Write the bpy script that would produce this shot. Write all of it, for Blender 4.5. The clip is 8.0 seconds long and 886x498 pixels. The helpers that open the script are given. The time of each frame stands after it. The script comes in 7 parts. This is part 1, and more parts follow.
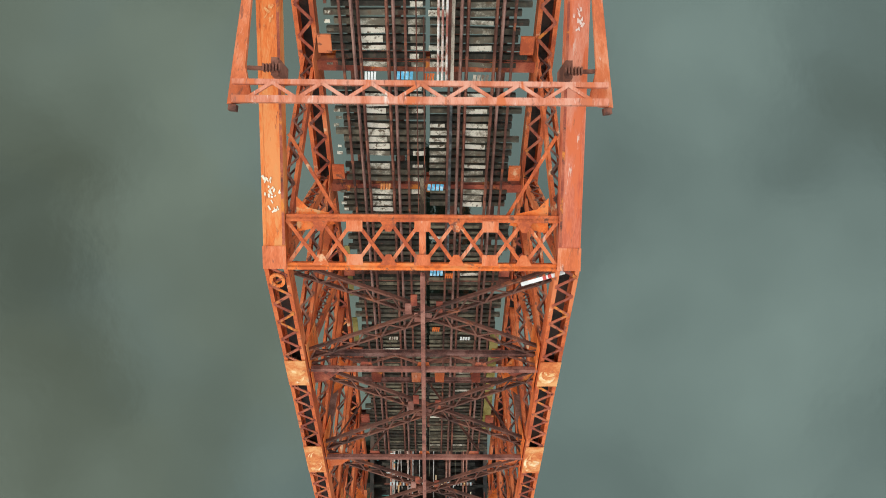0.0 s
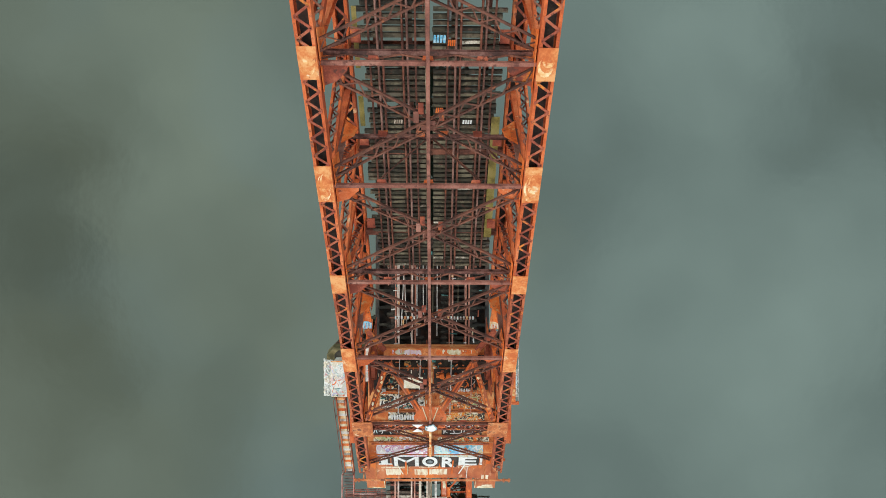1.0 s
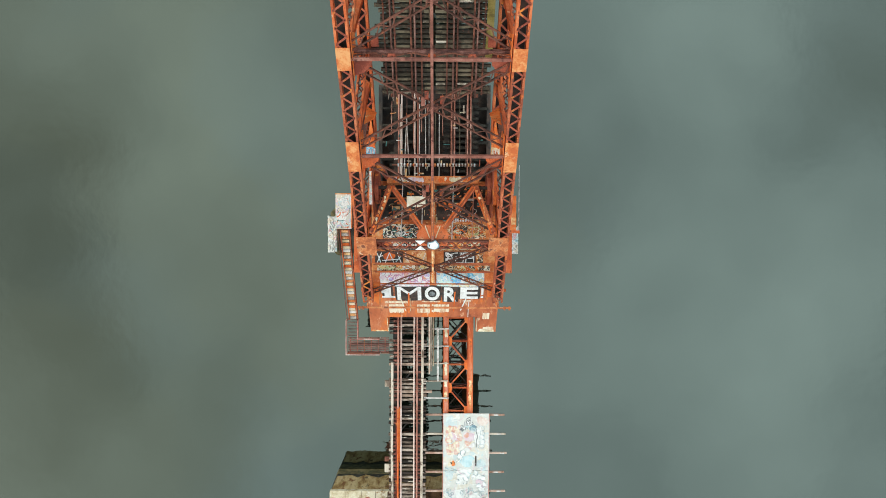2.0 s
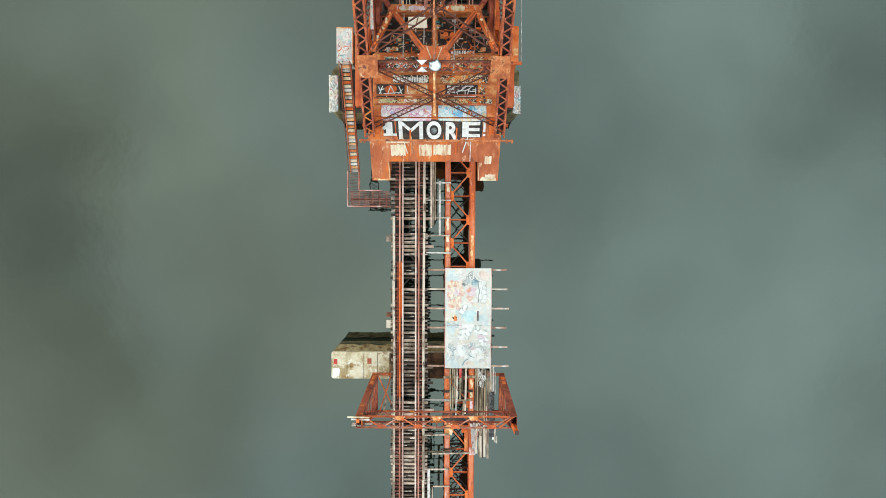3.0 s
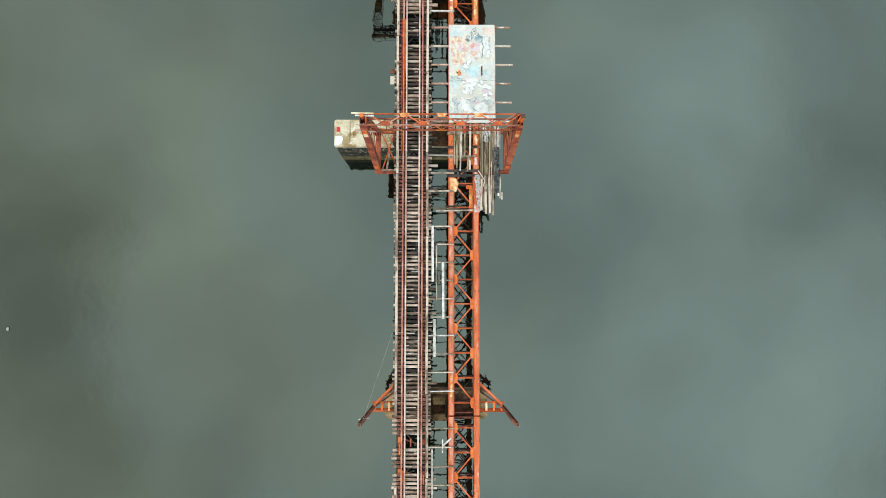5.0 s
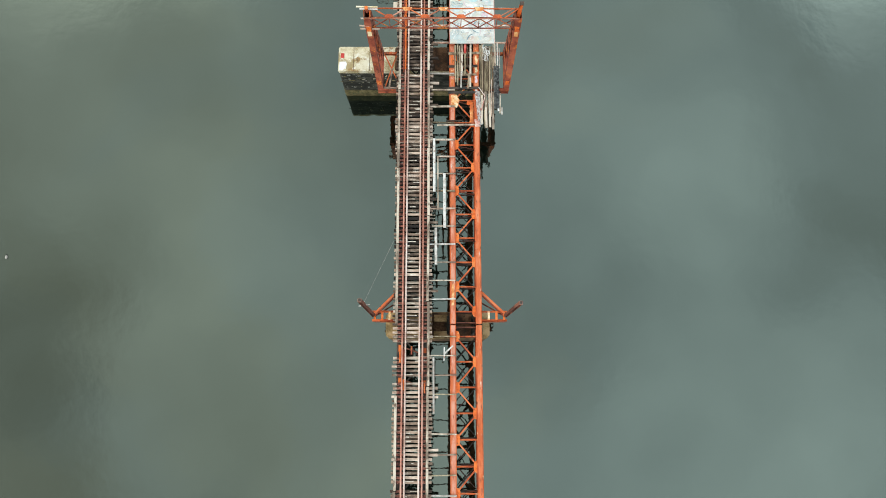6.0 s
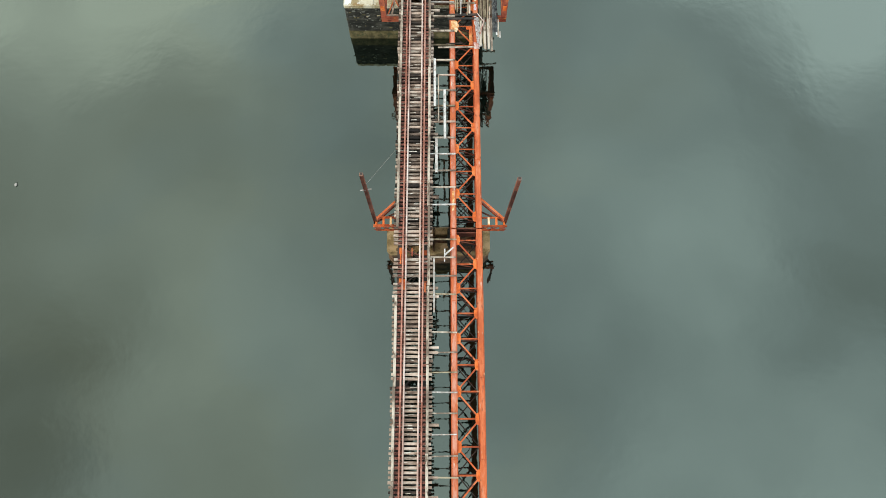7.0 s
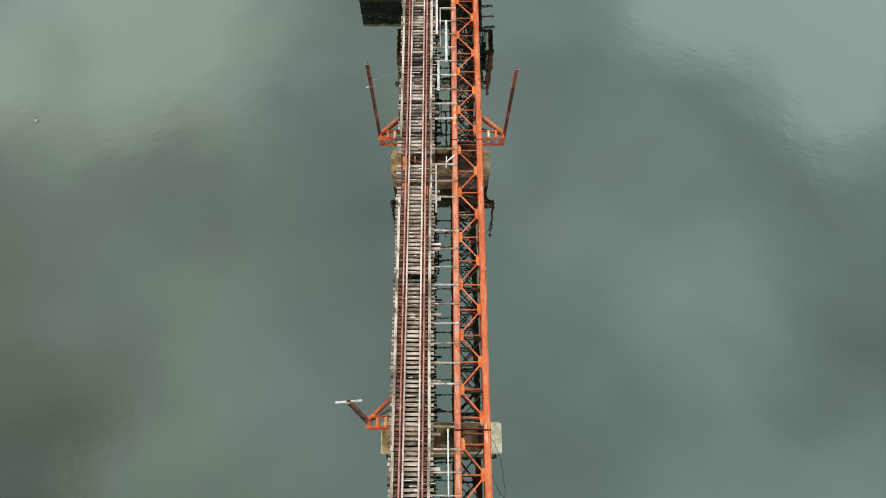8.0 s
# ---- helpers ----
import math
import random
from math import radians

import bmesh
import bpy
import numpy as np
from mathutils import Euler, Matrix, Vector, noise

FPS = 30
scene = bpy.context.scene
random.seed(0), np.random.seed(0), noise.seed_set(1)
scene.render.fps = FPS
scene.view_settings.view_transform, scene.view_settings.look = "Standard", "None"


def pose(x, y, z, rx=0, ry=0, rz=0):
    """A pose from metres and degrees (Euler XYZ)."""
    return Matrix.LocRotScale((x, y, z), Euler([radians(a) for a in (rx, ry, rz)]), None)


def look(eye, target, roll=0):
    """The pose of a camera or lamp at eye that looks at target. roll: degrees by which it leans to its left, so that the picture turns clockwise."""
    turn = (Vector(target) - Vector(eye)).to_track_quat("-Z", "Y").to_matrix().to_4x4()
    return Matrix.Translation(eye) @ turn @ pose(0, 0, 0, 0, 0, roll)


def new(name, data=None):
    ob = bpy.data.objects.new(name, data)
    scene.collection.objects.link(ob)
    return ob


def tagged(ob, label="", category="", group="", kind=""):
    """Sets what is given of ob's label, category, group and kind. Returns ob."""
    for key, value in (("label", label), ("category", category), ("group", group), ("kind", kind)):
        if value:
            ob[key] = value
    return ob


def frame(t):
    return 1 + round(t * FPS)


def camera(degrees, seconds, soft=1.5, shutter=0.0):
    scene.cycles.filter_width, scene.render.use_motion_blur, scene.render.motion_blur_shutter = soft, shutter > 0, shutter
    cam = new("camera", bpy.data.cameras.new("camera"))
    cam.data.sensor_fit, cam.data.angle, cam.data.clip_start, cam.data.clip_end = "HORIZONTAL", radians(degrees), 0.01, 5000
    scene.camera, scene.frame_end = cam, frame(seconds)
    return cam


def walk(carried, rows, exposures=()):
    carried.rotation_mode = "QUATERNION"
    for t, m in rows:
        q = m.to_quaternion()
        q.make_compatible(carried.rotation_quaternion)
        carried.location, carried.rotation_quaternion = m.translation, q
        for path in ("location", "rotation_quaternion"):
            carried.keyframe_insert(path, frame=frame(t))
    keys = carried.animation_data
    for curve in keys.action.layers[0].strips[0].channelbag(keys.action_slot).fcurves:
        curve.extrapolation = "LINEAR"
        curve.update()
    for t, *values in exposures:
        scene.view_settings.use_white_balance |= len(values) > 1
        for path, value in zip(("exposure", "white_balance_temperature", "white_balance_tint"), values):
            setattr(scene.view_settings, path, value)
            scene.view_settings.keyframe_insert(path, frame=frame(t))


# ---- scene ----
cam = camera(70.1, 8.0, soft=0.7, shutter=0.06)
METRES, EYE, TILT, LEAN, TURN = 96.0, 53.7, -90.0, -0.7, 0.43
ROWS = [
    (0.0, 0.0, 0.0, 0.0, -0.0, 0.0, 0.0),
    (0.5, -0.0014, -0.0057, -0.0577, -0.11, -0.57, 0.21),
    (1.0, -0.0007, -0.0139, -0.1149, 0.19, -1.24, 0.15),
    (1.5, -0.0013, -0.0228, -0.1732, 0.23, -1.56, 0.15),
    (3.0, -0.0016, -0.0274, -0.3477, 0.51, -2.39, 0.21),
    (3.5, -0.0028, -0.0281, -0.4108, 0.51, -2.26, 0.27),
    (4.0, -0.0068, -0.029, -0.4806, 0.23, -0.64, 0.32),
    (4.5, -0.0068, -0.0243, -0.5491, 0.38, 1.75, 0.34),
    (6.0, -0.0105, -0.0013, -0.7457, 0.31, 11.03, 0.45),
    (6.5, -0.0114, 0.0102, -0.8088, 0.29, 14.05, 0.46),
    (7.0, -0.0096, 0.0217, -0.8692, 0.6, 16.72, 0.46),
    (7.5, -0.011, 0.0344, -0.9311, 0.53, 19.54, 0.47),
    (8.0, -0.0103, 0.0476, -0.9916, 0.89, 22.25, 0.52),
]
walk(cam, [(t, pose(0, 0, EYE, TILT, LEAN, TURN) @ pose(METRES * x, METRES * y, METRES * z, 90 + pitch, roll, yaw)) for t, x, y, z, yaw, pitch, roll in ROWS])

# ---- world and light: a bright, thickly clouded sky ----
world = bpy.data.worlds.new("overcast_sky")
scene.world = world
world.use_nodes = True
wn, wl = world.node_tree.nodes, world.node_tree.links
wn.clear()
w_out, w_bg = wn.new("ShaderNodeOutputWorld"), wn.new("ShaderNodeBackground")
w_sky = wn.new("ShaderNodeTexSky")
w_sky.sky_type, w_sky.sun_disc = "NISHITA", False
w_sky.sun_elevation, w_sky.sun_rotation = radians(31), radians(248)
w_sky.air_density, w_sky.dust_density = 1.0, 3.0
w_tc, w_sep = wn.new("ShaderNodeTexCoord"), wn.new("ShaderNodeSeparateXYZ")
wl.new(w_tc.outputs["Generated"], w_sep.inputs[0])


def w_math(op, a, b=0.0, c=None):
    node = wn.new("ShaderNodeMath")
    node.operation = op
    for k, v in enumerate((a, b, c)):
        if v is None:
            continue
        if isinstance(v, (int, float)):
            node.inputs[k].default_value = v
        else:
            wl.new(v, node.inputs[k])
    return node.outputs[0]


# the cloud layer, flat overhead: place on it is direction divided by height
w_h = w_math("MAXIMUM", w_sep.outputs["Z"], 0.18)
w_flat = wn.new("ShaderNodeCombineXYZ")
wl.new(w_math("DIVIDE", w_sep.outputs["X"], w_h), w_flat.inputs[0])
wl.new(w_math("DIVIDE", w_sep.outputs["Y"], w_h), w_flat.inputs[1])
w_no, w_warp = wn.new("ShaderNodeTexNoise"), wn.new("ShaderNodeTexNoise")
w_no.inputs["Scale"].default_value, w_no.inputs["Detail"].default_value, w_no.inputs["Roughness"].default_value = 2.4, 4.0, 0.46
w_warp.inputs["Scale"].default_value, w_warp.inputs["Detail"].default_value = 2.6, 2.0
for node in (w_no, w_warp):
    wl.new(w_flat.outputs[0], node.inputs["Vector"])
w_shift = wn.new("ShaderNodeVectorMath")
w_shift.operation = "MULTIPLY_ADD"
w_shift.inputs[1].default_value = (0.5, 0.5, 0.0)
wl.new(w_warp.outputs["Color"], w_shift.inputs[0])
wl.new(w_flat.outputs[0], w_shift.inputs[2])
cloud = w_math("MULTIPLY_ADD", w_no.outputs["Fac"], 0.72, 0.145)
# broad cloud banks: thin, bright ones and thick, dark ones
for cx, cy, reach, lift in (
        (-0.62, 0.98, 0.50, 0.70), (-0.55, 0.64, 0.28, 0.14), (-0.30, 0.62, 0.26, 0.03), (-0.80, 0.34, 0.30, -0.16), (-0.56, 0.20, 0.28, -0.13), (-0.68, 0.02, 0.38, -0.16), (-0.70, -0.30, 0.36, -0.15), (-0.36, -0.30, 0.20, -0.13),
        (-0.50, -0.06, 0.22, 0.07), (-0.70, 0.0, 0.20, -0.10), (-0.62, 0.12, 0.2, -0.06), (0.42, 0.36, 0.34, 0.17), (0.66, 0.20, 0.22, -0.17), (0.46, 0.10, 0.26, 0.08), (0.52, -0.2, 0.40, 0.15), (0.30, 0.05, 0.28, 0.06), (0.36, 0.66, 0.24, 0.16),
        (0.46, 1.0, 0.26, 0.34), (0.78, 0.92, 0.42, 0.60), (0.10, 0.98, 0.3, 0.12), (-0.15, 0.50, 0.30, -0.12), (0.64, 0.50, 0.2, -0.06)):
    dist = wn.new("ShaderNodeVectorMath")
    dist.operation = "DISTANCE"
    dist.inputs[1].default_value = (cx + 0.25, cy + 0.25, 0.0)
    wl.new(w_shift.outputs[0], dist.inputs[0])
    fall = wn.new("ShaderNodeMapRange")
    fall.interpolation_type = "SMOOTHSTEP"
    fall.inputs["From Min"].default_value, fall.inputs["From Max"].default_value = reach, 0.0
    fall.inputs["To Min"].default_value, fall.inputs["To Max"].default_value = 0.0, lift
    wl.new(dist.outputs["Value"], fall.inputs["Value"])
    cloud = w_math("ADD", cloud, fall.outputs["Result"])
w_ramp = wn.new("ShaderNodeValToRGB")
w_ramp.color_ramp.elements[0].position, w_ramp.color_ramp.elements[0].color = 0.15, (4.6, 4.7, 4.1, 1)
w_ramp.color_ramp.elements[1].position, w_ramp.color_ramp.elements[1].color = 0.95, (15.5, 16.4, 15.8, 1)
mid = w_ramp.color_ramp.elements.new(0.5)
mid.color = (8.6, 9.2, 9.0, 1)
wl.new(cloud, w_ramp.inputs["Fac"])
w_hue = wn.new("ShaderNodeTexNoise")
w_hue.inputs["Scale"].default_value, w_hue.inputs["Detail"].default_value = 1.9, 2.0
wl.new(w_shift.outputs[0], w_hue.inputs["Vector"])
w_tint = wn.new("ShaderNodeValToRGB")
w_tint.color_ramp.elements[0].position, w_tint.color_ramp.elements[0].color = 0.36, (1.01, 1.0, 0.925, 1)
w_tint.color_ramp.elements[1].position, w_tint.color_ramp.elements[1].color = 0.62, (0.93, 1.0, 1.06, 1)
wl.new(w_math("MULTIPLY_ADD", w_sep.outputs["X"], 0.5, w_math("ADD", w_hue.outputs["Fac"], 0.085)), w_tint.inputs["Fac"])
w_mul = wn.new("ShaderNodeMixRGB")
w_mul.blend_type = "MULTIPLY"
w_mul.inputs[0].default_value = 1.0
wl.new(w_ramp.outputs["Color"], w_mul.inputs[1])
wl.new(w_tint.outputs["Color"], w_mul.inputs[2])
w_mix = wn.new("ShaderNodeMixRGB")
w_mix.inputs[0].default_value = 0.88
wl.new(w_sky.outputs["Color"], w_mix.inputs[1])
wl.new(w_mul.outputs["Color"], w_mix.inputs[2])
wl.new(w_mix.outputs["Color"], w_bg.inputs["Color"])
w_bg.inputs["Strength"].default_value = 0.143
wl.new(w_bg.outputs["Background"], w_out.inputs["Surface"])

sun_data = bpy.data.lights.new("sun", "SUN")
sun_data.energy, sun_data.angle, sun_data.color = 0.95, radians(20), (1.0, 0.96, 0.9)
sun = new("sun", sun_data)
sun.matrix_basis = look((-76.0, -60.0, 55.0), (0, -30, 5))


# ---- materials ----
def material(name, colours, scale=1.5, rough=0.75, metal=0.0, bump=0.3, fine=14.0, spots=None, jitter=0.0, stretch=(1, 1, 1), low=0.39, high=0.62):
    """Colours blended by noise at two scales, in world metres; spots: (colour, threshold, scale) of chipped or stained patches."""
    m = bpy.data.materials.new(name)
    m.use_nodes = True
    n, l = m.node_tree.nodes, m.node_tree.links
    b = n["Principled BSDF"]
    geo, mp = n.new("ShaderNodeNewGeometry"), n.new("ShaderNodeMapping")
    mp.inputs["Scale"].default_value = stretch
    l.new(geo.outputs["Position"], mp.inputs["Vector"])
    vec = mp.outputs["Vector"]
    info = n.new("ShaderNodeObjectInfo")
    big, small = n.new("ShaderNodeTexNoise"), n.new("ShaderNodeTexNoise")
    for node, s, d in ((big, scale, 4.0), (small, fine, 5.0)):
        node.inputs["Scale"].default_value, node.inputs["Detail"].default_value = s, d
        node.inputs["Roughness"].default_value = 0.6
        l.new(vec, node.inputs["Vector"])
    add = n.new("ShaderNodeMath")
    add.operation = "MULTIPLY_ADD"
    add.inputs[1].default_value = 0.35
    l.new(small.outputs["Fac"], add.inputs[0])
    l.new(big.outputs["Fac"], add.inputs[2])
    sub = n.new("ShaderNodeMath")
    sub.operation = "SUBTRACT"
    sub.inputs[1].default_value = 0.175
    l.new(add.outputs[0], sub.inputs[0])
    value = sub.outputs[0]
    if jitter:
        rj = n.new("ShaderNodeMath")
        rj.operation = "MULTIPLY_ADD"
        rj.inputs[1].default_value = jitter
        l.new(info.outputs["Random"], rj.inputs[0])
        l.new(value, rj.inputs[2])
        rs = n.new("ShaderNodeMath")
        rs.operation = "SUBTRACT"
        rs.inputs[1].default_value = jitter / 2
        l.new(rj.outputs[0], rs.inputs[0])
        value = rs.outputs[0]
    ramp = n.new("ShaderNodeValToRGB")
    els = ramp.color_ramp.elements
    while len(els) < len(colours):
        els.new(0.5)
    for i, c in enumerate(colours):
        els[i].position = low + (high - low) * i / max(1, len(colours) - 1)
        els[i].color = (*c, 1)
    l.new(value, ramp.inputs["Fac"])
    colour = ramp.outputs["Color"]
    for c, threshold, s in spots or ():
        sn = n.new("ShaderNodeTexNoise")
        sn.inputs["Scale"].default_value, sn.inputs["Detail"].default_value = s, 6.0
        sn.inputs["Roughness"].default_value = 0.65
        l.new(vec, sn.inputs["Vector"])
        mr = n.new("ShaderNodeMapRange")
        mr.inputs["From Min"].default_value, mr.inputs["From Max"].default_value = threshold - 0.055, threshold + 0.015
        l.new(sn.outputs["Fac"], mr.inputs["Value"])
        mix = n.new("ShaderNodeMixRGB")
        l.new(mr.outputs["Result"], mix.inputs[0])
        l.new(colour, mix.inputs[1])
        mix.inputs[2].default_value = (*c, 1)
        colour = mix.outputs["Color"]
    l.new(colour, b.inputs["Base Color"])
    b.inputs["Roughness"].default_value, b.inputs["Metallic"].default_value = rough, metal
    if bump:
        bp = n.new("ShaderNodeBump")
        bp.inputs["Strength"].default_value, bp.inputs["Distance"].default_value = bump, 0.02
        l.new(small.outputs["Fac"], bp.inputs["Height"])
        l.new(bp.outputs["Normal"], b.inputs["Normal"])
    return m


def graffiti(name, ground, paints, scale=1.2, line=(0.02, 0.02, 0.02), cover=0.5, lines=0.06, second=None):
    """Layers of sprayed paint: blobs of colour over a ground, crossed by dark loops."""
    m = bpy.data.materials.new(name)
    m.use_nodes = True
    n, l = m.node_tree.nodes, m.node_tree.links
    b = n["Principled BSDF"]
    geo = n.new("ShaderNodeNewGeometry")
    warp = n.new("ShaderNodeTexNoise")
    warp.inputs["Scale"].default_value = scale * 1.5
    l.new(geo.outputs["Position"], warp.inputs["Vector"])
    va = n.new("ShaderNodeVectorMath")
    va.operation = "MULTIPLY_ADD"
    va.inputs[1].default_value = (0.4, 0.4, 0.4)
    l.new(warp.outputs["Color"], va.inputs[0])
    l.new(geo.outputs["Position"], va.inputs[2])
    colour = None
    for i, c in enumerate(paints):
        no = n.new("ShaderNodeTexNoise")
        no.noise_dimensions = "4D"
        no.inputs["W"].default_value = 3.7 * i + 1.3
        no.inputs["Scale"].default_value, no.inputs["Detail"].default_value = scale, 1.5
        l.new(va.outputs["Vector"], no.inputs["Vector"])
        mr = n.new("ShaderNodeMapRange")
        mr.inputs["From Min"].default_value, mr.inputs["From Max"].default_value = cover, cover + 0.03
        l.new(no.outputs["Fac"], mr.inputs["Value"])
        mix = n.new("ShaderNodeMixRGB")
        l.new(mr.outputs["Result"], mix.inputs[0])
        if colour:
            l.new(colour, mix.inputs[1])
        else:
            mix.inputs[1].default_value = (*ground, 1)
        mix.inputs[2].default_value = (*c, 1)
        colour = mix.outputs["Color"]
    for tint, w, spread in ((line, 9.1, 1.6), (second or line, 23.7, 2.9)):
        vo = n.new("ShaderNodeTexNoise")
        vo.noise_dimensions = "4D"
        vo.inputs["W"].default_value, vo.inputs["Scale"].default_value, vo.inputs["Detail"].default_value = w, scale * spread, 0.8
        l.new(va.outputs["Vector"], vo.inputs["Vector"])
        off = n.new("ShaderNodeMath")
        off.operation = "SUBTRACT"
        off.inputs[1].default_value = 0.5
        l.new(vo.outputs["Fac"], off.inputs[0])
        mag = n.new("ShaderNodeMath")
        mag.operation = "ABSOLUTE"
        l.new(off.outputs[0], mag.inputs[0])
        mr = n.new("ShaderNodeMapRange")
        mr.inputs["From Min"].default_value, mr.inputs["From Max"].default_value = lines * 0.7, lines * 0.4
        l.new(mag.outputs[0], mr.inputs["Value"])
        mix = n.new("ShaderNodeMixRGB")
        l.new(mr.outputs["Result"], mix.inputs[0])
        l.new(colour, mix.inputs[1])
        mix.inputs[2].default_value = (*tint, 1)
        colour = mix.outputs["Color"]
    wear = n.new("ShaderNodeTexNoise")
    wear.inputs["Scale"].default_value, wear.inputs["Detail"].default_value = 5.0, 6.0
    l.new(geo.outputs["Position"], wear.inputs["Vector"])
    mr2 = n.new("ShaderNodeMapRange")
    mr2.inputs["From Min"].default_value, mr2.inputs["From Max"].default_value = 0.56, 0.66
    l.new(wear.outputs["Fac"], mr2.inputs["Value"])
    mix2 = n.new("ShaderNodeMixRGB")
    l.new(mr2.outputs["Result"], mix2.inputs[0])
    l.new(mix.outputs["Color"], mix2.inputs[1])
    mix2.inputs[2].default_value = (*ground, 1)
    l.new(mix2.outputs["Color"], b.inputs["Base Color"])
    b.inputs["Roughness"].default_value = 0.7
    return m


LATTICE = material("dark_lattice_steel", [(0.058, 0.022, 0.015), (0.115, 0.041, 0.027), (0.175, 0.064, 0.041)], 0.9, rough=0.85, spots=[((0.28, 0.085, 0.038), 0.63, 1.6)])
POST = material("deep_orange_paint", [(0.48, 0.085, 0.013), (0.70, 0.155, 0.025), (0.72, 0.24, 0.07)], 0.6, stretch=(2.2, 0.45, 1.0), spots=[((0.70, 0.26, 0.08), 0.60, 1.1), ((0.76, 0.50, 0.28), 0.70, 2.4), ((0.30, 0.06, 0.025), 0.68, 3.0)])
REDPOST = material("faded_red_paint", [(0.50, 0.10, 0.045), (0.62, 0.165, 0.085), (0.66, 0.24, 0.15)], 0.6, stretch=(2.2, 0.45, 1.0), spots=[((0.62, 0.13, 0.045), 0.57, 1.0), ((0.66, 0.44, 0.36), 0.66, 2.2), ((0.30, 0.08, 0.04), 0.68, 3.0)])
ORANGE = material("orange_paint", [(0.38, 0.065, 0.018), (0.60, 0.118, 0.026), (0.66, 0.18, 0.065)], 0.55, spots=[((0.20, 0.055, 0.028), 0.64, 2.2), ((0.72, 0.42, 0.24), 0.68, 1.3)])
BROWNORANGE = material("browned_orange_paint", [(0.27, 0.058, 0.024), (0.43, 0.098, 0.036), (0.55, 0.17, 0.075)], 0.6, spots=[((0.62, 0.14, 0.03), 0.60, 1.1), ((0.16, 0.045, 0.025), 0.63, 2.2), ((0.70, 0.42, 0.26), 0.69, 1.6)])
FLANGE = material("worn_orange_flange", [(0.52, 0.105, 0.03), (0.67, 0.16, 0.055), (0.69, 0.24, 0.12)], 0.9, stretch=(2.2, 0.5, 1.0), spots=[((0.60, 0.13, 0.035), 0.58, 1.2), ((0.72, 0.44, 0.34), 0.67, 1.4), ((0.30, 0.08, 0.04), 0.64, 3.0)])
PALEFLANGE = material("chalky_flange", [(0.52, 0.135, 0.06), (0.63, 0.215, 0.13), (0.68, 0.31, 0.22)], 0.9, stretch=(2.2, 0.5, 1.0), spots=[((0.60, 0.14, 0.045), 0.58, 1.0), ((0.74, 0.56, 0.48), 0.65, 1.6), ((0.32, 0.10, 0.06), 0.65, 3.0)])
FADED = material("faded_orange_paint", [(0.34, 0.115, 0.06), (0.48, 0.185, 0.115), (0.56, 0.26, 0.18)], 0.9, spots=[((0.26, 0.10, 0.065), 0.635, 1.7), ((0.62, 0.22, 0.10), 0.62, 1.1), ((0.62, 0.46, 0.38), 0.67, 3.2)])
GUSSET = material("rusty_gusset_plate", [(0.32, 0.085, 0.03), (0.52, 0.15, 0.045), (0.64, 0.27, 0.11)], 1.6, fine=9.0, spots=[((0.74, 0.52, 0.34), 0.67, 2.6), ((0.2, 0.06, 0.03), 0.62, 1.6)])
DUSTY = material("dusty_strut_paint", [(0.17, 0.06, 0.042), (0.28, 0.10, 0.072), (0.36, 0.16, 0.12)], 0.7, rough=0.85, spots=[((0.12, 0.04, 0.03), 0.6, 2.2)])
RUST = material("rusty_steel", [(0.09, 0.03, 0.02), (0.19, 0.065, 0.04), (0.28, 0.105, 0.066)], 0.8, rough=0.85, spots=[((0.08, 0.03, 0.02), 0.60, 2.5)])
BRIGHT = material("bright_orange_gusset", [(0.56, 0.10, 0.015), (0.80, 0.16, 0.02), (0.74, 0.22, 0.06)], 1.2, spots=[((0.25, 0.07, 0.03), 0.64, 4.0), ((0.70, 0.34, 0.14), 0.66, 1.8)])
BLEACHED = material("bleached_gusset_plate", [(0.64, 0.20, 0.05), (0.78, 0.42, 0.17), (0.86, 0.68, 0.42)], 1.4, fine=7.0, spots=[((0.60, 0.14, 0.03), 0.60, 1.8), ((0.86, 0.74, 0.54), 0.64, 2.6)])
WEATHER = material("counterweight_plate", [(0.32, 0.075, 0.03), (0.48, 0.125, 0.045), (0.60, 0.21, 0.09)], 0.7, stretch=(1.3, 0.45, 0.45), low=0.33, high=0.70, spots=[((0.68, 0.17, 0.03), 0.55, 0.5), ((0.22, 0.06, 0.03), 0.66, 1.5), ((0.70, 0.44, 0.28), 0.64, 1.8)])
WARMPLATE = material("flaking_orange_plate", [(0.54, 0.12, 0.028), (0.66, 0.20, 0.055), (0.74, 0.34, 0.13)], 1.3, fine=9.0, spots=[((0.80, 0.56, 0.32), 0.66, 1.5), ((0.40, 0.10, 0.04), 0.66, 3.0)])
RAIL = material("rusted_rail", [(0.34, 0.125, 0.08), (0.52, 0.225, 0.16), (0.63, 0.36, 0.28)], 0.7, rough=0.55, metal=0.15, jitter=0.2)
GUARDRAIL = material("worn_guard_rail", [(0.48, 0.31, 0.25), (0.68, 0.51, 0.44), (0.80, 0.68, 0.62)], 0.6, rough=0.5, metal=0.1, jitter=0.2)
TIE = material("weathered_tie", [(0.014, 0.010, 0.008), (0.055, 0.037, 0.028), (0.17, 0.12, 0.09), (0.50, 0.41, 0.34)], 2.2, rough=0.9, bump=0.7, fine=22.0, jitter=0.52, stretch=(0.5, 1.6, 1.0), low=0.26, high=0.78)
PALETIE = material("bleached_tie", [(0.11, 0.072, 0.053), (0.30, 0.21, 0.158), (0.51, 0.378, 0.30), (0.70, 0.57, 0.48)], 2.0, rough=0.9, bump=0.6, fine=20.0, jitter=0.34, stretch=(0.5, 1.6, 1.0), low=0.26, high=0.76)
